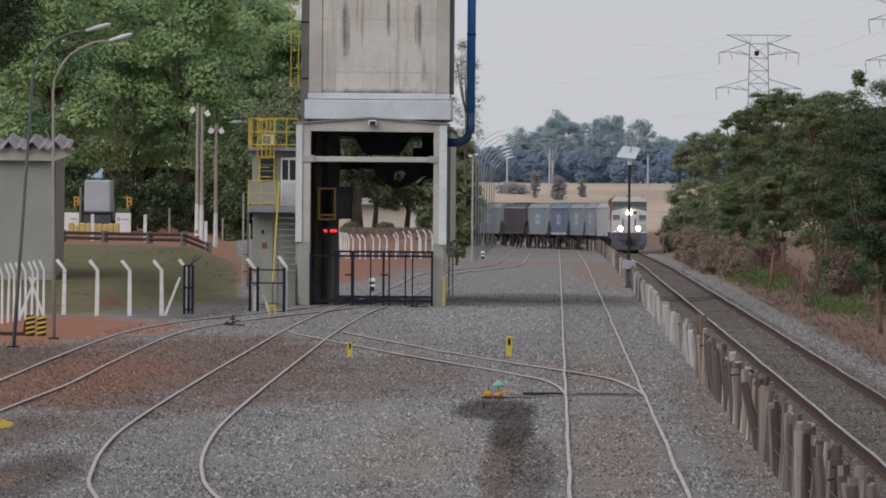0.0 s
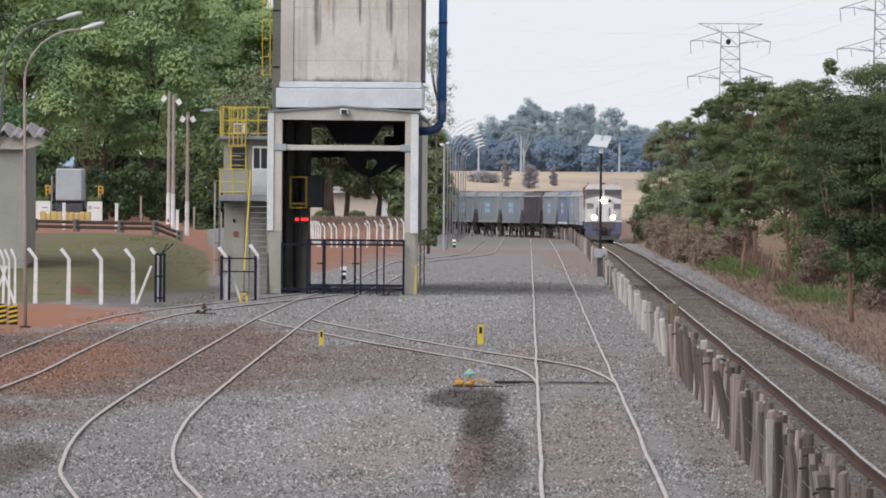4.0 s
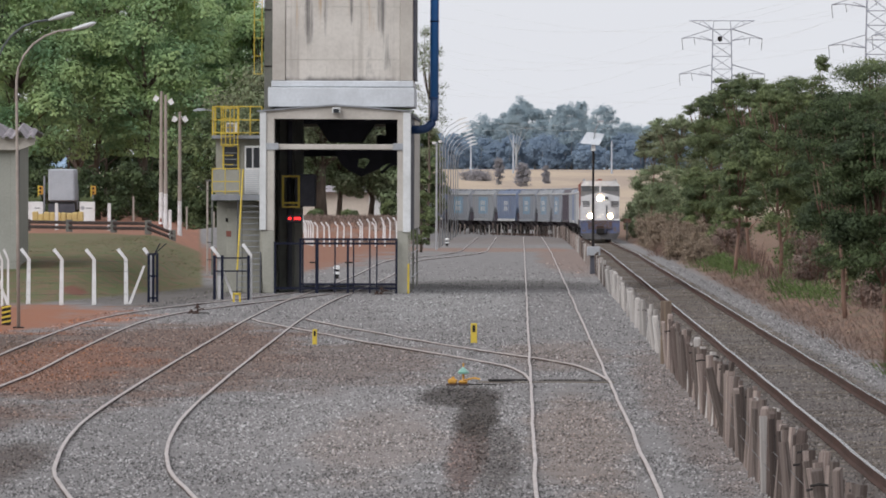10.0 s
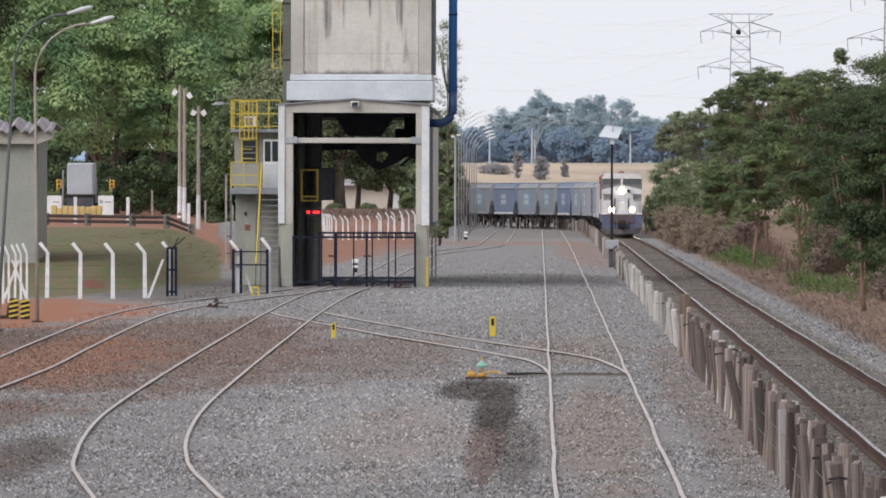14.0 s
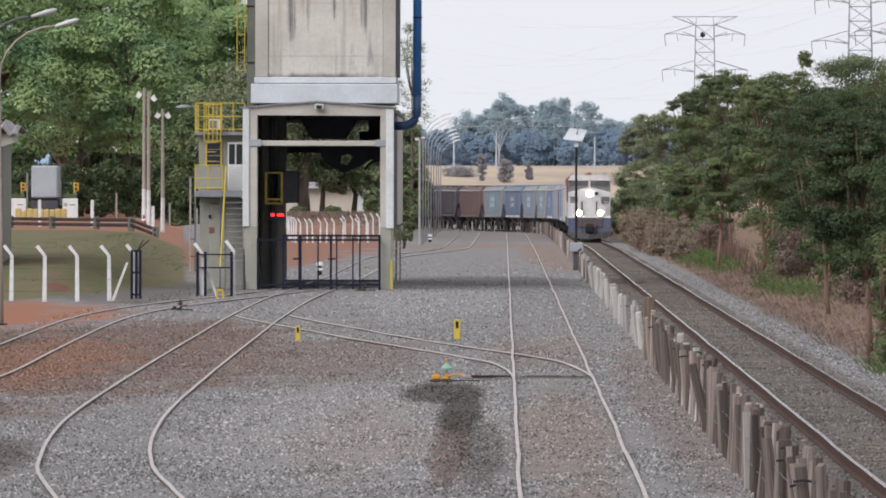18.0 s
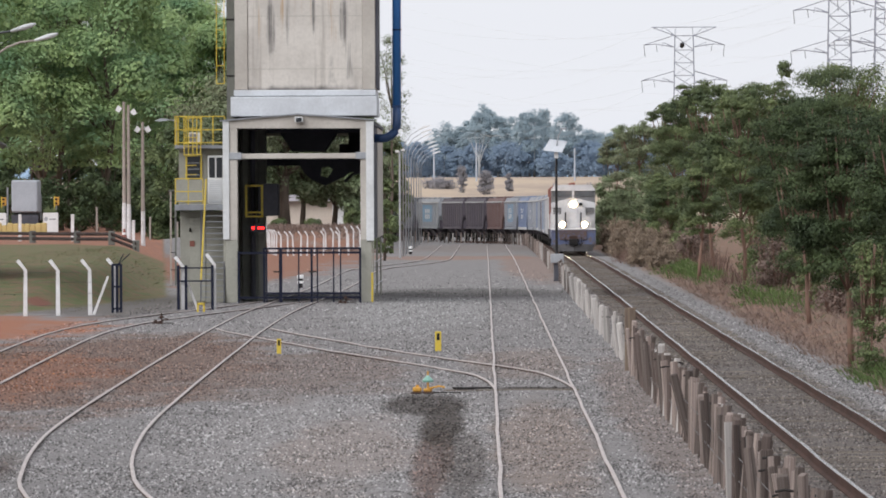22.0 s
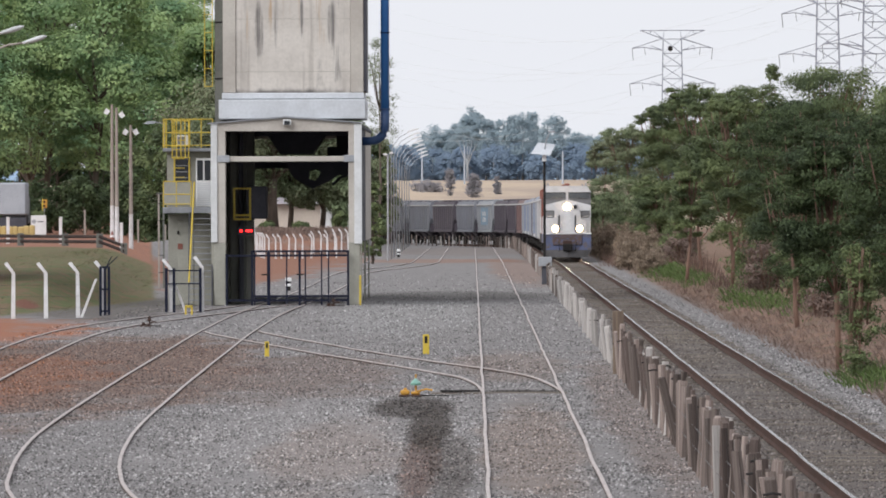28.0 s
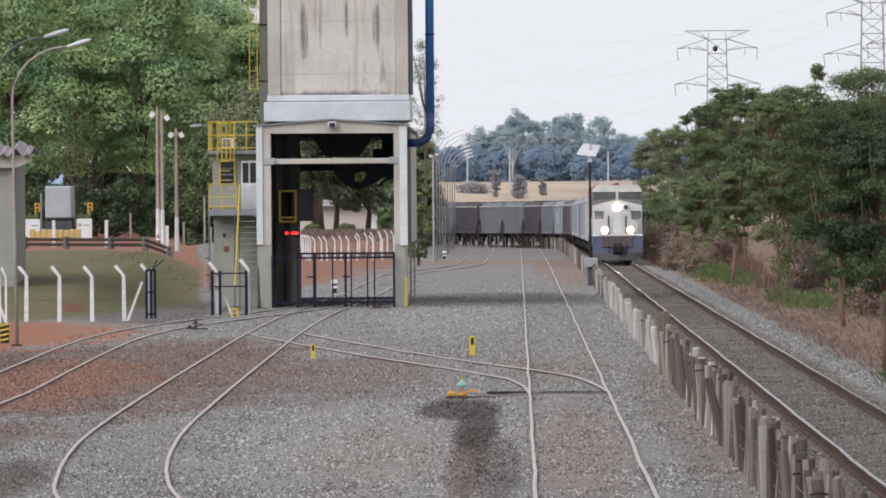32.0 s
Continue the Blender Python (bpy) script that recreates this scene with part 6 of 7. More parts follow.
    part("cab", Shape().slab(-1.2, 1.2, 6.8, 8.8, 1.0, 3.6, 0.15), STEEL, t)
    for x in (-1.0, 1.0):
        for y in (1.2, 2.4, 7.6):
            part("wheel", Shape().tube([(x - 0.16, y, 0.52), (x + 0.16, y, 0.52)], 0.52, 14), IRON, t)
    part("mudguard", Shape().slab(-1.25, 1.25, -0.05, 0.1, 0.5, 1.6, 0.03), DARK, t)
    part("exhaust_pipe", Shape().tube([(-1.75, 3, 0.8), (-1.75, 3, 4.2)], 0.09, 8), STEEL, t)
    for x in (-43.0, -38.3):
        t = thing("traffic_light", (x + 0.2, 905, ground_z(x, 905)), "yellow signal head on a post above the board", "traffic light", "entrance signals")
        part("post", Shape().tube([(0, 0, 0), (0, 0, 2.6)], 0.06, 8), STEEL, t)
        part("head", Shape().slab(-0.1, 0.26, -0.15, 0.15, 2.45, 3.2, 0.04), ORANGE, t)
        part("backplate", Shape().slab(-0.22, -0.1, -0.1, 0.1, 1.9, 3.25, 0.02), YELLOW, t)
        for z in (2.65, 3.0):
            part("lens", Shape().tube([(0.0, -0.18, z), (0.0, -0.15, z)], 0.11, 10), IRON, t)
    sack = mat("yellow_sack_cloth", (0.56, 0.42, 0.17), (0.47, 0.35, 0.15), 1, 12, 0.95)
    rng = random.Random(2)
    t = thing("sack_row", (-40.7, 896, ground_z(-40.7, 896)), "row of upright yellow sacks between the entrance boards", "sacks")
    for k in range(9):
        x, h = -2.1 + 0.5 * k, rng.uniform(0.72, 0.95)
        w = rng.uniform(0.23, 0.27)
        part("sack", Shape().slab(x - w, x + w, -0.2, 0.2, 0.0, h, 0.09), sack, t)
    # hazard-striped blocks and a rusty bin
    for x, y, h in ((-15.62, 302, 0.62), (-15.28, 302, 0.58)):
        t = thing("hazard_block", (x, y, 0), "black and yellow striped post on the red earth", "barrier", "striped posts")
        part("core", Shape().slab(-0.13, 0.13, -0.13, 0.13, 0, h, 0.02), IRON, t)
        for k in range(4):
            z = 0.05 + 0.145 * k
            part("stripe", Shape().add([(-0.134, -0.134, z), (0.134, -0.134, z + 0.06), (0.134, -0.134, z + 0.12), (-0.134, -0.134, z + 0.06), (-0.134, -0.128, z), (0.134, -0.128, z + 0.06), (0.134, -0.128, z + 0.12), (-0.134, -0.128, z + 0.06)],
                                       [(0, 1, 2, 3), (7, 6, 5, 4), (0, 4, 5, 1), (1, 5, 6, 2), (2, 6, 7, 3), (3, 7, 4, 0)]), YELLOW, t)
    t = thing("rusty_trough", (-16.25, 303, 0), "low rusty steel trough on the ground", "trough")
    part("shell", Shape().prism([(-0.45, 0), (0.45, 0), (0.5, 0.42), (0.42, 0.42), (0.38, 0.1), (-0.38, 0.1), (-0.42, 0.42), (-0.5, 0.42)], "y", -0.5, 0.5), RUSTRAIL, t)
    t = thing("traffic_cone", (-24.8, 700, ground_z(-24.8, 700)), "small orange and white traffic cone", "cone")
    part("cone", Shape().tube([(0, 0, 0), (0, 0, 0.7)], [0.22, 0.05], 10), LOCO_RED, t)
    part("band", Shape().tube([(0, 0, 0.3), (0, 0, 0.45)], [0.148, 0.112], 10), WHITE, t)


def build_yard_things():
    for x, y, w, h, lab in ((-1.25, 271, 0.085, 0.52, "upright yellow clearance marker with black top"), (-5.41, 267, 0.06, 0.40, "short yellow clearance marker in the ballast")):
        t = thing("clearance_marker", (x, y, 0), lab, "marker post", "yellow markers")
        part("board", Shape().slab(-w, w, -0.03, 0.03, -0.02, h, 0.01), YELLOW, t)
        part("black_mark", Shape().box(-w * 0.45, w * 0.45, -0.036, -0.031, h * 0.55, h * 0.9), IRON, t)
    t = thing("marker_frame", (-10.14, 363, 0), "small yellow frame marker beside the wicket", "marker post", "yellow markers")
    for x in (-0.11, 0.11):
        part("leg", Shape().slab(x - 0.035, x + 0.035, -0.03, 0.03, 0, 0.32, 0.01), YELLOW, t)
    part("top", Shape().slab(-0.145, 0.145, -0.03, 0.03, 0.26, 0.34, 0.01), YELLOW, t)

    def switch_stand(x, y, big, label):
        s = thing("switch_stand", (x, y, 0), label, "switch stand", "switch stands")
        k = 1.0 if big else 0.75
        paint = ORANGE if big else RUSTRAIL
        part("sleeper_plate", Shape().slab(-0.26 * k, 0.22 * k, -0.4, 0.4, 0.0, 0.035, 0.01), paint if not big else RUSTRAIL, s)
        part("housing", Shape().slab(-0.22 * k, -0.03 * k, -0.15, 0.15, 0.03, 0.14 * k, 0.03), paint, s)
        part("housing", Shape().slab(0.0, 0.19 * k, -0.15, 0.15, 0.03, 0.11 * k, 0.03), paint, s)
        part("bolt_cap", Shape().tube([(-0.12 * k, 0, 0.13 * k), (-0.12 * k, 0, 0.18 * k)], 0.035, 8), paint, s)
        part("spindle", Shape().tube([(0.10, 0, 0.1), (0.10, 0, 0.36 * k)], 0.022, 8), paint, s)
        part("target", Shape().tube([(0.10, 0, 0.24 * k), (0.10, 0, 0.28 * k), (0.10, 0, 0.33 * k), (0.10, 0, 0.38 * k)], [0.11 * k, 0.12 * k, 0.07 * k, 0.02], 12), ENAMEL if big else RUSTRAIL, s)
        part("target_tip", Shape().tube([(0.10, 0, 0.38 * k), (0.10, 0, 0.47 * k)], 0.018, 6), paint, s)
        part("lever", Shape().tube([(0.1, -0.1, 0.1), (0.32 * k, -0.3, 0.16), (0.45 * k, -0.35, 0.14)], 0.022, 6), paint, s)
        part("throw_rod", Shape().tube([(0.1, 0, 0.02), (0.8 if big else 0.5, 0.0, 0.02)], 0.015, 6), IRON, s)

    switch_stand(-1.30, 213, True, "yellow switch stand with a green target beside the track")
    switch_stand(-10.63, 331, False, "small rusty switch stand in the ballast")
    switch_stand(-5.45, 391, False, "small rusty switch stand by the gate")
    t = thing("dropped_marker", (-9.86, 182, 0), "yellow marker lying tilted in the ballast", "marker post", "yellow markers")
    part("board", Shape().add([(-0.12, -0.05, 0.0), (0.1, -0.05, 0.02), (0.16, -0.05, 0.1), (-0.06, -0.05, 0.16), (-0.12, 0.05, 0.0), (0.1, 0.05, 0.02), (0.16, 0.05, 0.1), (-0.06, 0.05, 0.16)],
                              [(0, 1, 2, 3), (7, 6, 5, 4), (0, 4, 5, 1), (1, 5, 6, 2), (2, 6, 7, 3), (3, 7, 4, 0)]), YELLOW, t)
    t = thing("red_signboard", (8.85, 850, ground_z(8.85, 850)), "small dull red-brown board on a post beside the line", "sign")
    part("post", Shape().tube([(0, 0, 0), (0, 0, 1.7)], 0.07, 6), DRAB, t)
    part("board", Shape().slab(-0.3, 0.34, -0.06, 0.0, 1.5, 1.85, 0.02), REDBARK, t)
    # small black and white signals
    for x, y, h in ((-8.25, 455, 0.52), (-5.35, 735, 0.5)):
        t = thing("dwarf_signal", (x, y, ground_z(x, y)), "small black and white striped dwarf post", "signal", "dwarf posts")
        part("post", Shape().slab(-0.1, 0.1, -0.1, 0.1, 0, h, 0.02), IRON, t)
        part("white_band", Shape().slab(-0.13, 0.13, -0.13, 0.13, h * 0.4, h * 0.62, 0.02), WHITE, t)
        part("head", Shape().slab(-0.14, 0.14, -0.12, 0.12, h * 0.8, h * 1.15, 0.03), WHITE, t)
    # building seen through the portal
    b = thing("depot_building", (-15.5, 868, ground_z(-15, 868)), "long cream depot building with a low grey roof behind the tower", "building")
    part("wall", Shape().box(-7.0, 2.5, 0, 8, -0.5, 2.25), CREAM, b)
    part("roof", Shape().prism([(-0.8, 2.2), (8.8, 2.2), (4.0, 2.75)], "x", -7.4, 2.7), TILE, b, "dull grey tiled roof")
    part("porch_roof", Shape().prism([(2.3, 2.62), (7.6, 1.95), (7.6, 2.06), (2.3, 2.75)], "y", -2.0, 3.0), BEAM, b, "sloping brown porch roof")
    # Dark sheet stands in for the shade inside the porch.
    part("porch_back", Shape().box(3.6, 7.4, 3.0, 3.2, -0.5, 2.0), DARK, b, "dark sheet for the shaded porch interior")
    for x in (4.9, 6.4):
        part("porch_post", Shape().slab(x - 0.16, x + 0.16, -1.8, -1.5, -0.5, 2.1, 0.02), WHITEPOST, b)
    door = part("door", Shape().slab(2.52, 3.5, -0.1, 0.02, -0.3, 2.35, 0.02), WHITE, b, "white end wall panel")
    part("door_rail", Shape().box(2.5, 3.52, -0.16, -0.1, 2.2, 2.28), STEEL, door)
    for x in (-6.2, -4.0, -1.9):
        part("buttress", Shape().slab(x - 0.1, x + 0.1, -0.25, 0.0, -0.5, 2.1, 0.02), POLEWOOD, b)
    f = thing("roadside_fence", (0, 0, 0), "sparse grey fence posts along the far side of the red road", "fence", kind="structure")
    for k in range(6):
        x, y = -34.5 + 2.6 * k, 905 - 7 * k
        part("post", Shape().slab(x - 0.08, x + 0.08, y - 0.08, y + 0.08, ground_z(x, y) - 0.1, ground_z(x, y) + 2.3, 0.02), POLEWOOD, f)
    # slim double post at the foot of the bank
    t = thing("service_post", (-14.45, 472, ground_z(-14.45, 472)), "slim weathered brown double post behind the cabin", "post")
    for x in (-0.11, 0.11):
        part("upright", Shape().slab(x - 0.045, x + 0.045, -0.05, 0.05, 0, 4.35, 0.012), DRAB if x > 0 else POLEWOOD, t)
    part("cap", Shape().slab(-0.2, 0.2, -0.07, 0.07, 4.35, 4.42, 0.012), DRAB, t)
    for z in (0.7, 1.5, 2.3, 3.1, 3.9):
        part("rung", Shape().slab(-0.12, 0.12, -0.06, -0.04, z, z + 0.035, 0.008), IRON, t)


build_lamps()
build_pylons()
build_left_side()
build_yard_things()


# ---- train ----
def wagon_paint(name, col, alt):
    return mat(name, col, alt, 0.35, 5, 0.7, bump=0.05, stretch=(1, 0.6, 0.35), wear=(0.16, 0.13, 0.115), wear_at=0.6)


# Several of these paints are greyed and blued to carry the haze.
PAINT = {
    "pale": wagon_paint("wagon_pale_grey", (0.42, 0.41, 0.41), (0.33, 0.31, 0.30)),
    "bluegrey": wagon_paint("wagon_blue_grey", (0.265, 0.278, 0.31), (0.245, 0.245, 0.265)),
    "blue": wagon_paint("wagon_blue", (0.165, 0.205, 0.305), (0.18, 0.205, 0.265)),
    "lightblue": wagon_paint("wagon_grey_with_blue_panel", (0.285, 0.295, 0.315), (0.255, 0.255, 0.27)),
    "grey": wagon_paint("wagon_grey", (0.19, 0.195, 0.22), (0.155, 0.15, 0.17)),
    "dark": wagon_paint("wagon_dark_brown", (0.080, 0.066, 0.082), (0.098, 0.08, 0.088)),
    "brown": wagon_paint("wagon_brown", (0.14, 0.095, 0.082), (0.10, 0.072, 0.066)),
    "redbrown": wagon_paint("wagon_red_brown", (0.175, 0.108, 0.10), (0.13, 0.082, 0.08)),
}
PANELBLUE = wagon_paint("wagon_panel_light_blue", (0.165, 0.315, 0.45), (0.20, 0.315, 0.42))
WHEEL = Shape()
for y in (-0.78, 0.78):
    WHEEL.tube([(y - 0.065, 0, 0), (y + 0.065, 0, 0)], 0.46, 14)
WHEEL.tube([(-0.9, 0, 0), (0.9, 0, 0)], 0.08, 8)
WHEEL_MESH = WHEEL.mesh("wheelset", IRON)


def bogie(parent, y, axles):
    b = part("bogie", Shape().slab(-1.02, -0.9, -1.3, 1.3, 0.35, 0.75, 0.03).slab(0.9, 1.02, -1.3, 1.3, 0.35, 0.75, 0.03).slab(-0.95, 0.95, -0.25, 0.25, 0.45, 0.85, 0.03), IRON, parent, at=(0, y, 0))
    for a in axles:
        part("wheelset", WHEEL_MESH, IRON, b, at=(0, a, 0.46))


def hopper_wagon(colour, label, logo):
    """A covered hopper wagon, 13.4 m over the body; its length lies along y."""
    w = thing("hopper_wagon", (0, 0, 0), label, "freight wagon", "hopper wagons of the train")
    body = Shape()
    prof = [(-1.42, 1.25), (1.42, 1.25), (1.48, 1.7), (1.48, 3.75), (1.22, 4.18), (-1.22, 4.18), (-1.48, 3.75), (-1.48, 1.7)]
    # the ends stand upright and draw in below, towards the hoppers
    rings = [(-6.68, 2.55), (-6.6, 2.35), (-5.75, 1.25), (5.75, 1.25), (6.6, 2.35), (6.68, 2.55)]
    v, f = [], []
    for y, low in rings:
        for x, z in prof:
            v.append((x * (0.97 if abs(y) > 6.65 else 1), y, z if z > 2.5 else low + (0.45 if z > 1.5 else 0.0)))
    n = len(prof)
    for i in range(len(rings) - 1):
        f += [(i * n + j, i * n + (j + 1) % n, i * n + n + (j + 1) % n, i * n + n + j) for j in range(n)]
    f += [tuple(range(n - 1, -1, -1)), tuple(range(len(v) - n, len(v)))]
    b = part("body", body.add(v, f), PAINT[colour], w)
    rib = Shape().slab(-0.05, 0.05, -0.06, 0.06, 1.45, 3.8, 0.015).mesh("side_rib", PAINT[colour])
    for side in (-1, 1):
        for k in range(9):
            part("side_rib", rib, PAINT[colour], b, at=(side * 1.50, -5.0 + 1.25 * k, 0))
        part("top_rail", Shape().slab(side * 1.50 - 0.06, side * 1.50 + 0.06, -6.66, 6.66, 3.72, 3.86, 0.02), PAINT["pale"], w)
        part("side_sill", Shape().slab(side * 1.46 - 0.06, side * 1.46 + 0.06, -5.75, 5.75, 1.2, 1.42, 0.02), LOCO_WHITE if colour == "blue" else PAINT[colour], w)
        if logo:
            panel = part("painted_panel", Shape().box(side * 1.485 - 0.02, side * 1.485 + 0.02, -2.9, 2.9, 1.9, 3.55), PANELBLUE if colour != "blue" else PAINT["blue"], w, "faded blue painted panel")
            for k in range(3):
                for z in (2.2, 2.75):
                    part("lettering_bar", Shape().box(side * 1.51 - 0.005, side * 1.51 + 0.005, -1.5 + 1.05 * k, -0.65 + 1.05 * k, z, z + 0.42), LOCO_WHITE, panel)
    part("walkway", Shape().slab(-0.4, 0.4, -6.9, 6.9, 4.2, 4.26, 0.01), STEEL, w)
    for k in range(4):
        part("roof_hatch", Shape().slab(-0.7, 0.7, -5.4 + 3.2 * k, -4.2 + 3.2 * k, 4.19, 4.32, 0.03), PAINT[colour], w)
    for k in (-4.0, 0.0, 4.0):
        part("discharge_hopper", Shape().prism([(-1.3, 1.3), (1.3, 1.3), (0.5, 0.45), (-0.5, 0.45)], "y", k - 1.0, k + 1.0), PAINT["dark"], w)
    # Added dark slabs fill the gaps between wagons, for end walls and shade.
    for y in (-6.3, 6.3):
        part("end_bulkhead", Shape().slab(-1.3, 1.3, y - 0.05, y + 0.05, 1.2, 2.3, 0.02), PAINT["dark"], w)
    part("underframe", Shape().slab(-0.35, 0.35, -7.2, 7.2, 0.85, 1.22, 0.03), IRON, w)
    for y in (-6.98, 6.98):
        part("end_platform", Shape().slab(-1.4, 1.4, y - 0.25, y + 0.25, 1.1, 1.22, 0.02), IRON, w)
        part("end_ladder", Shape().box(0.9, 0.94, y - 0.03, y + 0.03, 1.2, 4.0).box(1.28, 1.32, y - 0.03, y + 0.03, 1.2, 4.0), PAINT[colour], w)
        part("coupler", Shape().slab(-0.12, 0.12, y - 0.5, y + 0.5, 0.75, 1.0, 0.03), IRON, w)
    for y in (-5.1, 5.1):
        bogie(w, y, (-0.88, 0.88))
    return w


def locomotive(name, label, cab_mat, low_mat, hood_mat, lit):
    """A six-axle diesel; the cab front faces -y, the length runs to +y."""
    w = thing(name, (0, 0, 0), label, "locomotive")
    # platform, pilot and plough
    part("frame", Shape().slab(-1.5, 1.5, 0.55, 21.4, 1.0, 1.62, 0.04), low_mat, w)
    pilot = part("pilot", Shape().prism([(-1.46, 0.5), (1.46, 0.5), (1.50, 0.62), (1.50, 1.62), (-1.50, 1.62), (-1.50, 0.62)], "y", 0.2, 0.6), low_mat, w)
    part("plough", Shape().add([(-1.45, 0.2, 0.62), (1.45, 0.2, 0.62), (0, -0.12, 0.62), (-1.25, 0.1, 0.14), (1.25, 0.1, 0.14), (0, -0.25, 0.14), (-1.45, 0.5, 0.62), (1.45, 0.5, 0.62), (-1.25, 0.5, 0.14), (1.25, 0.5, 0.14)],
                               [(0, 3, 5, 2), (2, 5, 4, 1), (0, 6, 8, 3), (1, 4, 9, 7), (3, 8, 9, 4, 5), (0, 2, 1, 7, 6)]), PLOUGH, w, "dirty dark plough")
    part("coupler", Shape().slab(-0.3, 0.3, -0.35, 0.3, 0.55, 1.0, 0.05), IRON, w)
    part("coupler_pocket", Shape().slab(-0.3, 0.3, 0.12, 0.22, 0.7, 1.2, 0.03), RUSTRAIL, w, "rust-red coupler pocket")
    part("front_plate", Shape().slab(-0.92, 0.92, 0.13, 0.205, 0.92, 1.6, 0.02), RUSTPLATE, w, "rust- and grease-brown front plate")
    for x in (-1.5, 1.12):
        part("step_edge", Shape().slab(x, x + 0.38, 0.12, 0.2, 1.6, 1.68, 0.01), WHITE, w, "white painted step edge")
    part("hose", Shape().tube([(-0.55, 0.15, 1.1), (-0.5, -0.05, 0.6), (-0.42, 0.1, 0.35)], 0.035, 6), IRON, w)
    part("hose", Shape().tube([(0.55, 0.15, 1.1), (0.5, -0.05, 0.6), (0.42, 0.1, 0.35)], 0.035, 6), IRON, w)
    for side in (-1, 1):
        for k in range(4):
            part("step", Shape().slab(side * 1.3 - 0.2, side * 1.3 + 0.2, 0.45, 0.75, 0.4 + 0.32 * k, 0.44 + 0.32 * k, 0.01), STEEL, pilot)
    part("deck_edge", Shape().slab(-1.52, 1.52, 0.18, 1.4, 1.60, 1.70, 0.02), cab_mat, w, "white deck edge")
    # low nose
    nose = part("nose", Shape().prism([(-1.2, 1.7), (1.2, 1.7), (1.2, 2.46), (0.84, 2.58), (0.78, 3.12), (-0.78, 3.12), (-0.84, 2.58), (-1.2, 2.46)], "y", 0.75, 2.4), cab_mat, w)
    part("nose_door", Shape().slab(-0.30, 0.30, 0.71, 0.78, 1.78, 3.0, 0.02), cab_mat, nose)
    for x in (-0.52, 0.52):
        part("nose_grab", Shape().tube([(x, 0.55, 1.72), (x, 0.5, 2.75), (x, 0.72, 2.8)], 0.035, 6), IRON, nose)
        part("nose_recess", Shape().box(x - 0.09, x + 0.02, 0.735, 0.75, 1.8, 2.75), STEEL, nose)
    # cab with a chevron face above the nose
    part("cab_face", Shape().prism([(-1.48, 1.7), (1.48, 1.7), (1.50, 3.44), (0.0, 3.80), (-1.50, 3.44)], "y", 2.2, 2.42), cab_mat, w, "white cab face with a peaked top")
    cab = part("cab", Shape().prism([(-1.48, 1.7), (1.48, 1.7), (1.50, 3.5), (1.50, 4.24), (1.26, 4.62), (-1.26, 4.62), (-1.50, 4.24), (-1.50, 3.5)], "y", 2.42, 5.2), hood_mat if not lit else CABGREY, w, "grey cab sides")
    part("roof", Shape().prism([(-1.53, 4.26), (1.53, 4.26), (1.27, 4.66), (-1.27, 4.66)], "y", 2.3, 5.4), cab_mat, w, "white cab roof")
    for x0, x1 in ((-1.40, -0.10), (0.10, 1.40)):
        win = part("windscreen", Shape().prism([(x0, 3.86 if x0 < -1 else 3.92), (x1, 3.92 if x0 < -1 else 3.86), (x1, 4.22), (x0, 4.22)], "y", 2.36, 2.41), CABGLASS, w)
        part("window_frame", Shape().box(x0 - 0.04, x1 + 0.04, 2.38, 2.43, 4.21, 4.25), IRON, win)
    part("window_pillar", Shape().box(-0.07, 0.07, 2.34, 2.42, 3.75, 4.26), cab_mat, w)
    for x in (-1.12, 1.12):
        part("number_board", Shape().slab(x - 0.24, x + 0.32, 2.15, 2.19, 2.66, 3.06, 0.015), CABGREY, w, "dark recessed number board")
        part("board_edge", Shape().box(x - 0.32, x + 0.30, 2.15, 2.2, 3.06, 3.1), IRON, w)
    part("horn", Shape().slab(-0.16, 0.16, 2.5, 2.9, 4.66, 4.82, 0.04), LOCO_RED, w)
    for x in (-1.2, 1.2):
        part("antenna", Shape().tube([(x, 3.5, 4.6), (x, 3.5, 4.85)], 0.04, 6), STEEL, w)
    part("headlamp_housing", Shape().slab(-0.30, 0.62, 2.04, 2.2, 3.12, 3.54, 0.05), cab_mat, w)
    lamp_mat = LAMP if lit else GLASS
    lamp = part("headlamp", Shape().tube([(0.0, 2.0, 3.33), (0.0, 2.06, 3.33)], 0.185, 18), lamp_mat, w, "lit headlamp")
    # An added glowing disc gives the glare around the headlamp.
    if lit:
        part("reflector", Shape().tube([(0.0, 2.01, 3.33), (0.0, 2.05, 3.33)], 0.27, 18), LAMP_GLARE, lamp)
    part("dark_lamp", Shape().tube([(0.5, 2.02, 3.33), (0.5, 2.06, 3.33)], 0.13, 14), GLASS, w)
    for x in (-0.76, 0.76):
        part("ditch_light_box", Shape().slab(x - 0.22, x + 0.22, 0.52, 0.8, 1.74, 2.18, 0.04), cab_mat, w)
        dl = part("ditch_light", Shape().tube([(x, 0.47, 1.96), (x, 0.53, 1.96)], 0.15, 16), lamp_mat, w, "lit ditch light")
        # The ditch light gets its glare from a glowing disc too.
        if lit:
            part("reflector", Shape().tube([(x, 0.49, 1.96), (x, 0.525, 1.96)], 0.22, 16), LAMP_GLARE, dl)
        part("handrail", Shape().tube([(1.42 * (1 if x > 0 else -1), 0.3, 1.7), (1.42 * (1 if x > 0 else -1), 0.3, 2.75), (0.95 * (1 if x > 0 else -1), 0.34, 2.72)], 0.025, 6), LOCO_WHITE, w)
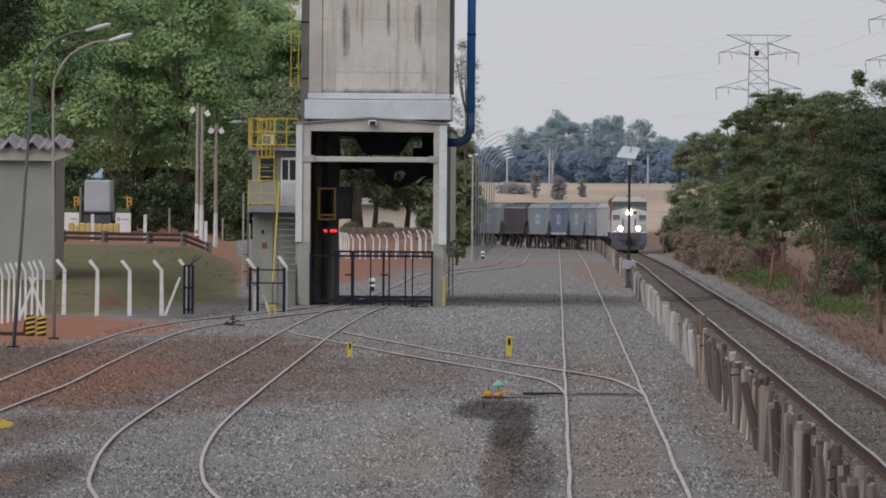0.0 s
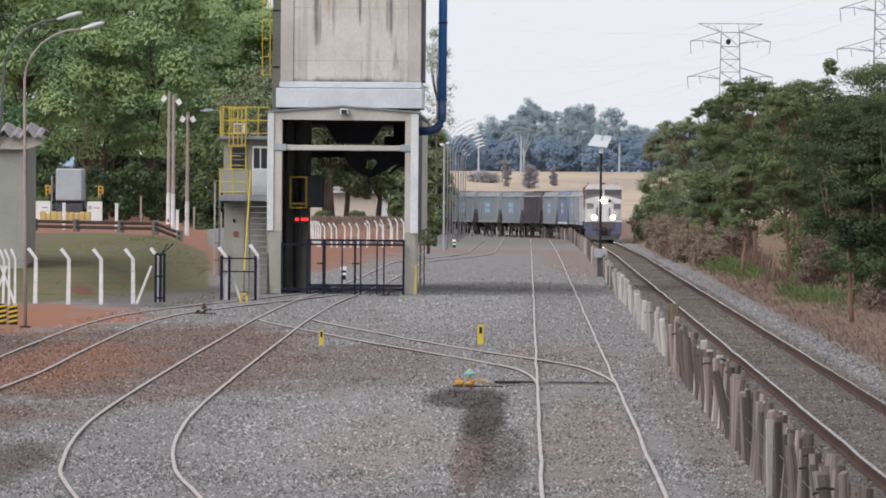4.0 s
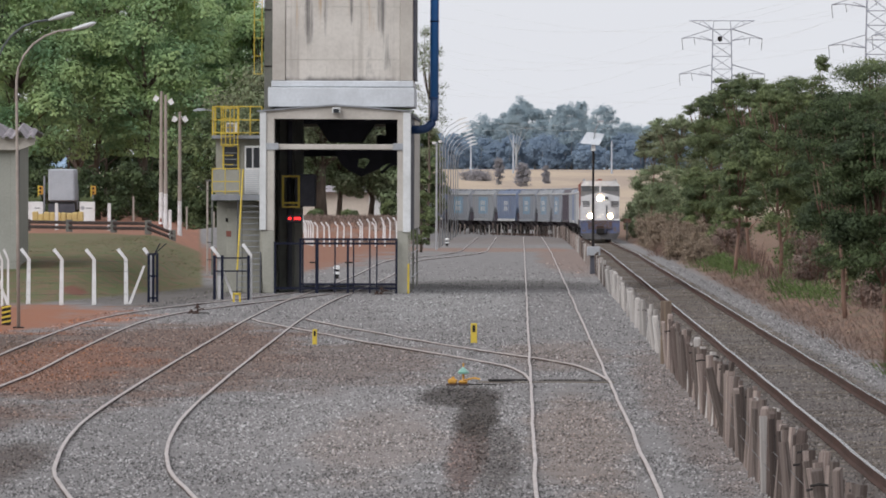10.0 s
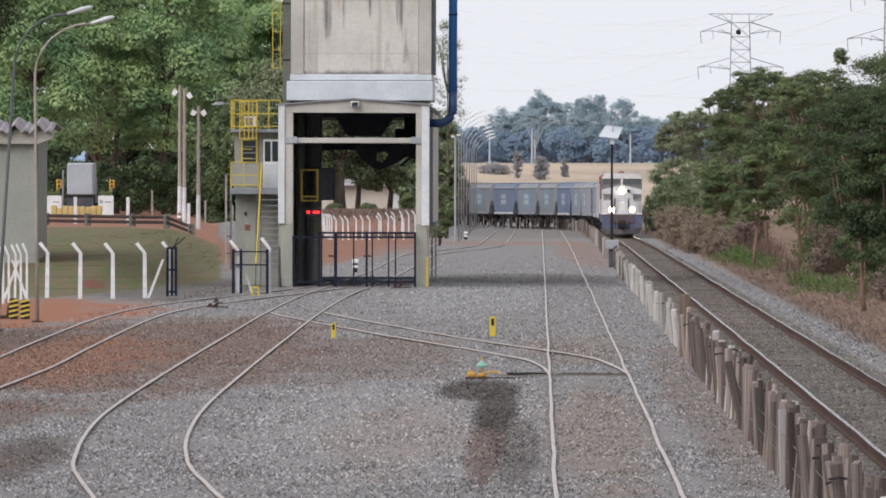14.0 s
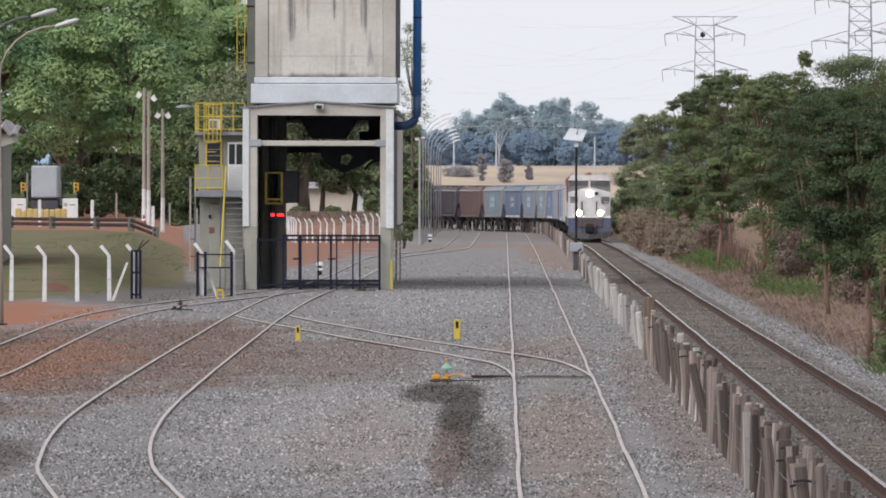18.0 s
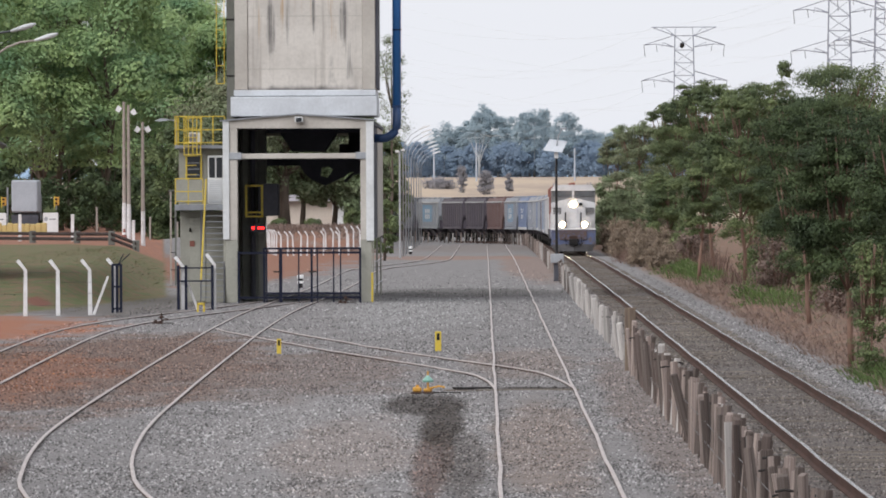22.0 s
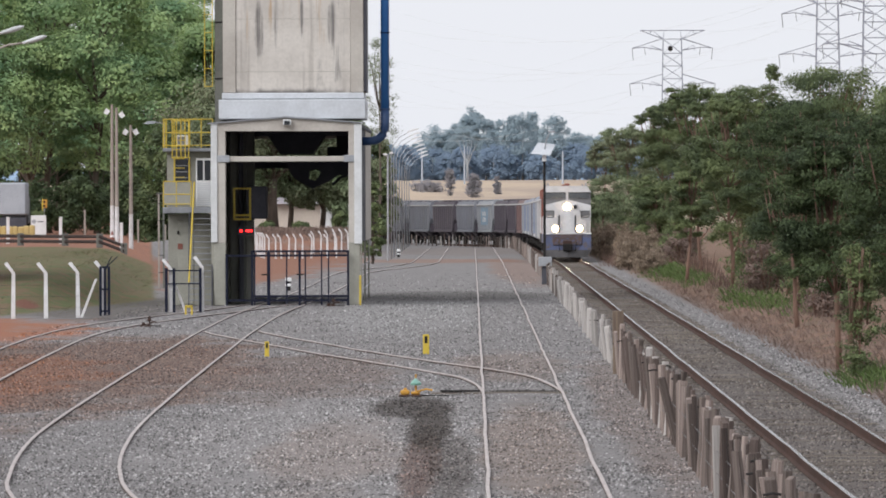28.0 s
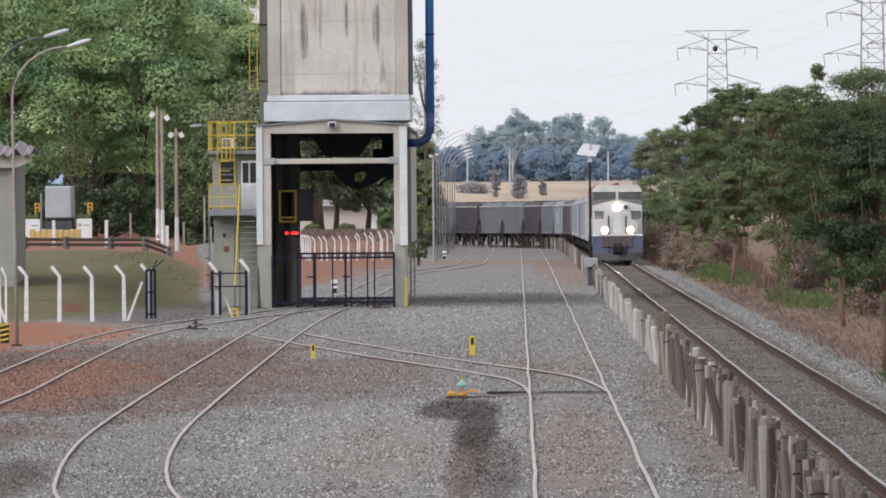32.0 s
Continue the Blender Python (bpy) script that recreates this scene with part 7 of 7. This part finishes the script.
    # long hood
    part("hood", Shape().prism([(-0.98, 1.62), (0.98, 1.62), (0.98, 4.1), (0.8, 4.4), (-0.8, 4.4), (-0.98, 4.1)], "y", 5.2, 20.9), hood_mat, w)
    part("radiator", Shape().prism([(-1.5, 3.9), (1.5, 3.9), (1.5, 4.45), (1.2, 4.68), (-1.2, 4.68), (-1.5, 4.45)], "y", 15.8, 20.4), hood_mat, w, "overhanging radiator wing")
    part("exhaust", Shape().slab(-0.35, 0.35, 10.5, 11.4, 4.38, 4.62, 0.03), IRON, w)
    for side in (-1, 1):
        for k in range(10):
            part("hood_door", Shape().slab(side * 0.985 - 0.012, side * 0.985 + 0.012, 5.6 + 1.0 * k, 6.5 + 1.0 * k, 1.8, 3.6, 0.005), hood_mat, w)
        part("side_handrail", Shape().tube([(side * 1.45, 5.4, 2.65), (side * 1.45, 20.8, 2.65)], 0.022, 6), LOCO_WHITE, w)
        for k in range(8):
            part("stanchion", Shape().tube([(side * 1.45, 5.4 + 2.2 * k, 1.62), (side * 1.45, 5.4 + 2.2 * k, 2.65)], 0.02, 6), LOCO_WHITE, w)
    part("fuel_tank", Shape().slab(-1.4, 1.4, 8.2, 13.4, 0.35, 1.0, 0.1), IRON, w)
    for y in (4.2, 17.6):
        bogie(w, y, (-1.85, 0, 1.85))
    return w


SPEED, FRONT0 = 8.0, 866.0


def place_on_line(s_front, length):
    """The pose of a vehicle whose front stands at s_front: nose on the line, tail on the line."""
    (xa, ya, _), (xb, yb, _) = main_point(s_front), main_point(s_front + length)
    za, zb = line_z(s_front), line_z(s_front + length)
    yaw = math.degrees(math.atan2(xa - xb, yb - ya))
    pitch = math.degrees(math.atan2(zb - za, length))
    return (xa + xb) / 2, (ya + yb) / 2, (za + zb) / 2, yaw, pitch


def line_z(s):
    return main_z(min(s, 1010))


def build_train():
    made = []
    lead = locomotive("locomotive", "white and blue diesel locomotive with lit headlamps, hauling the train", LOCO_WHITE, LOCO_BLUE, LOCO_RED, True)
    second = locomotive("trailing_locomotive", "oxide-red trailing diesel locomotive coupled behind the leader", LOCO_RED, IRON, LOCO_RED, False)
    made += [(lead, 0.0, 21.4, True), (second, 22.2, 21.4, True)]
    order = ("pale", "pale", "bluegrey", "bluegrey", "blue", "lightblue", "dark", "bluegrey", "lightblue", "bluegrey", "blue", "lightblue", "bluegrey", "blue", "bluegrey", "redbrown", "dark", "dark",
             "lightblue", "grey", "dark", "grey", "grey", "dark", "grey", "bluegrey", "dark", "grey")
    names = {"pale": "dusty pale grey", "bluegrey": "faded blue-grey", "blue": "faded blue", "lightblue": "light grey, blue-panelled", "grey": "dull grey", "dark": "dark brown", "brown": "brown", "redbrown": "red-brown"}
    first = {}
    at = 43.7
    for c in order:
        if c in first:
            w = copy_thing(first[c], Matrix())
        else:
            w = first[c] = hopper_wagon(c, names[c] + " covered hopper wagon in the moving train", c in ("blue", "bluegrey", "lightblue"))
        made.append((w, at, 14.6, False))
        at += 15.4
    return made


TRAIN = build_train()


def motions():
    """The train rolls towards the yard at a steady pace."""
    for vehicle, behind, length, nosed in TRAIN:
        rows = []
        for k in range(33):
            x, y, z, yaw, pitch = place_on_line(FRONT0 - SPEED * k + behind, length)
            m = pose(x, y, z, pitch, 0, yaw)
            if nosed:
                m = m @ Matrix.Translation((0, -length / 2, 0))
            rows.append((k, m))
        walk(vehicle, rows)


motions()
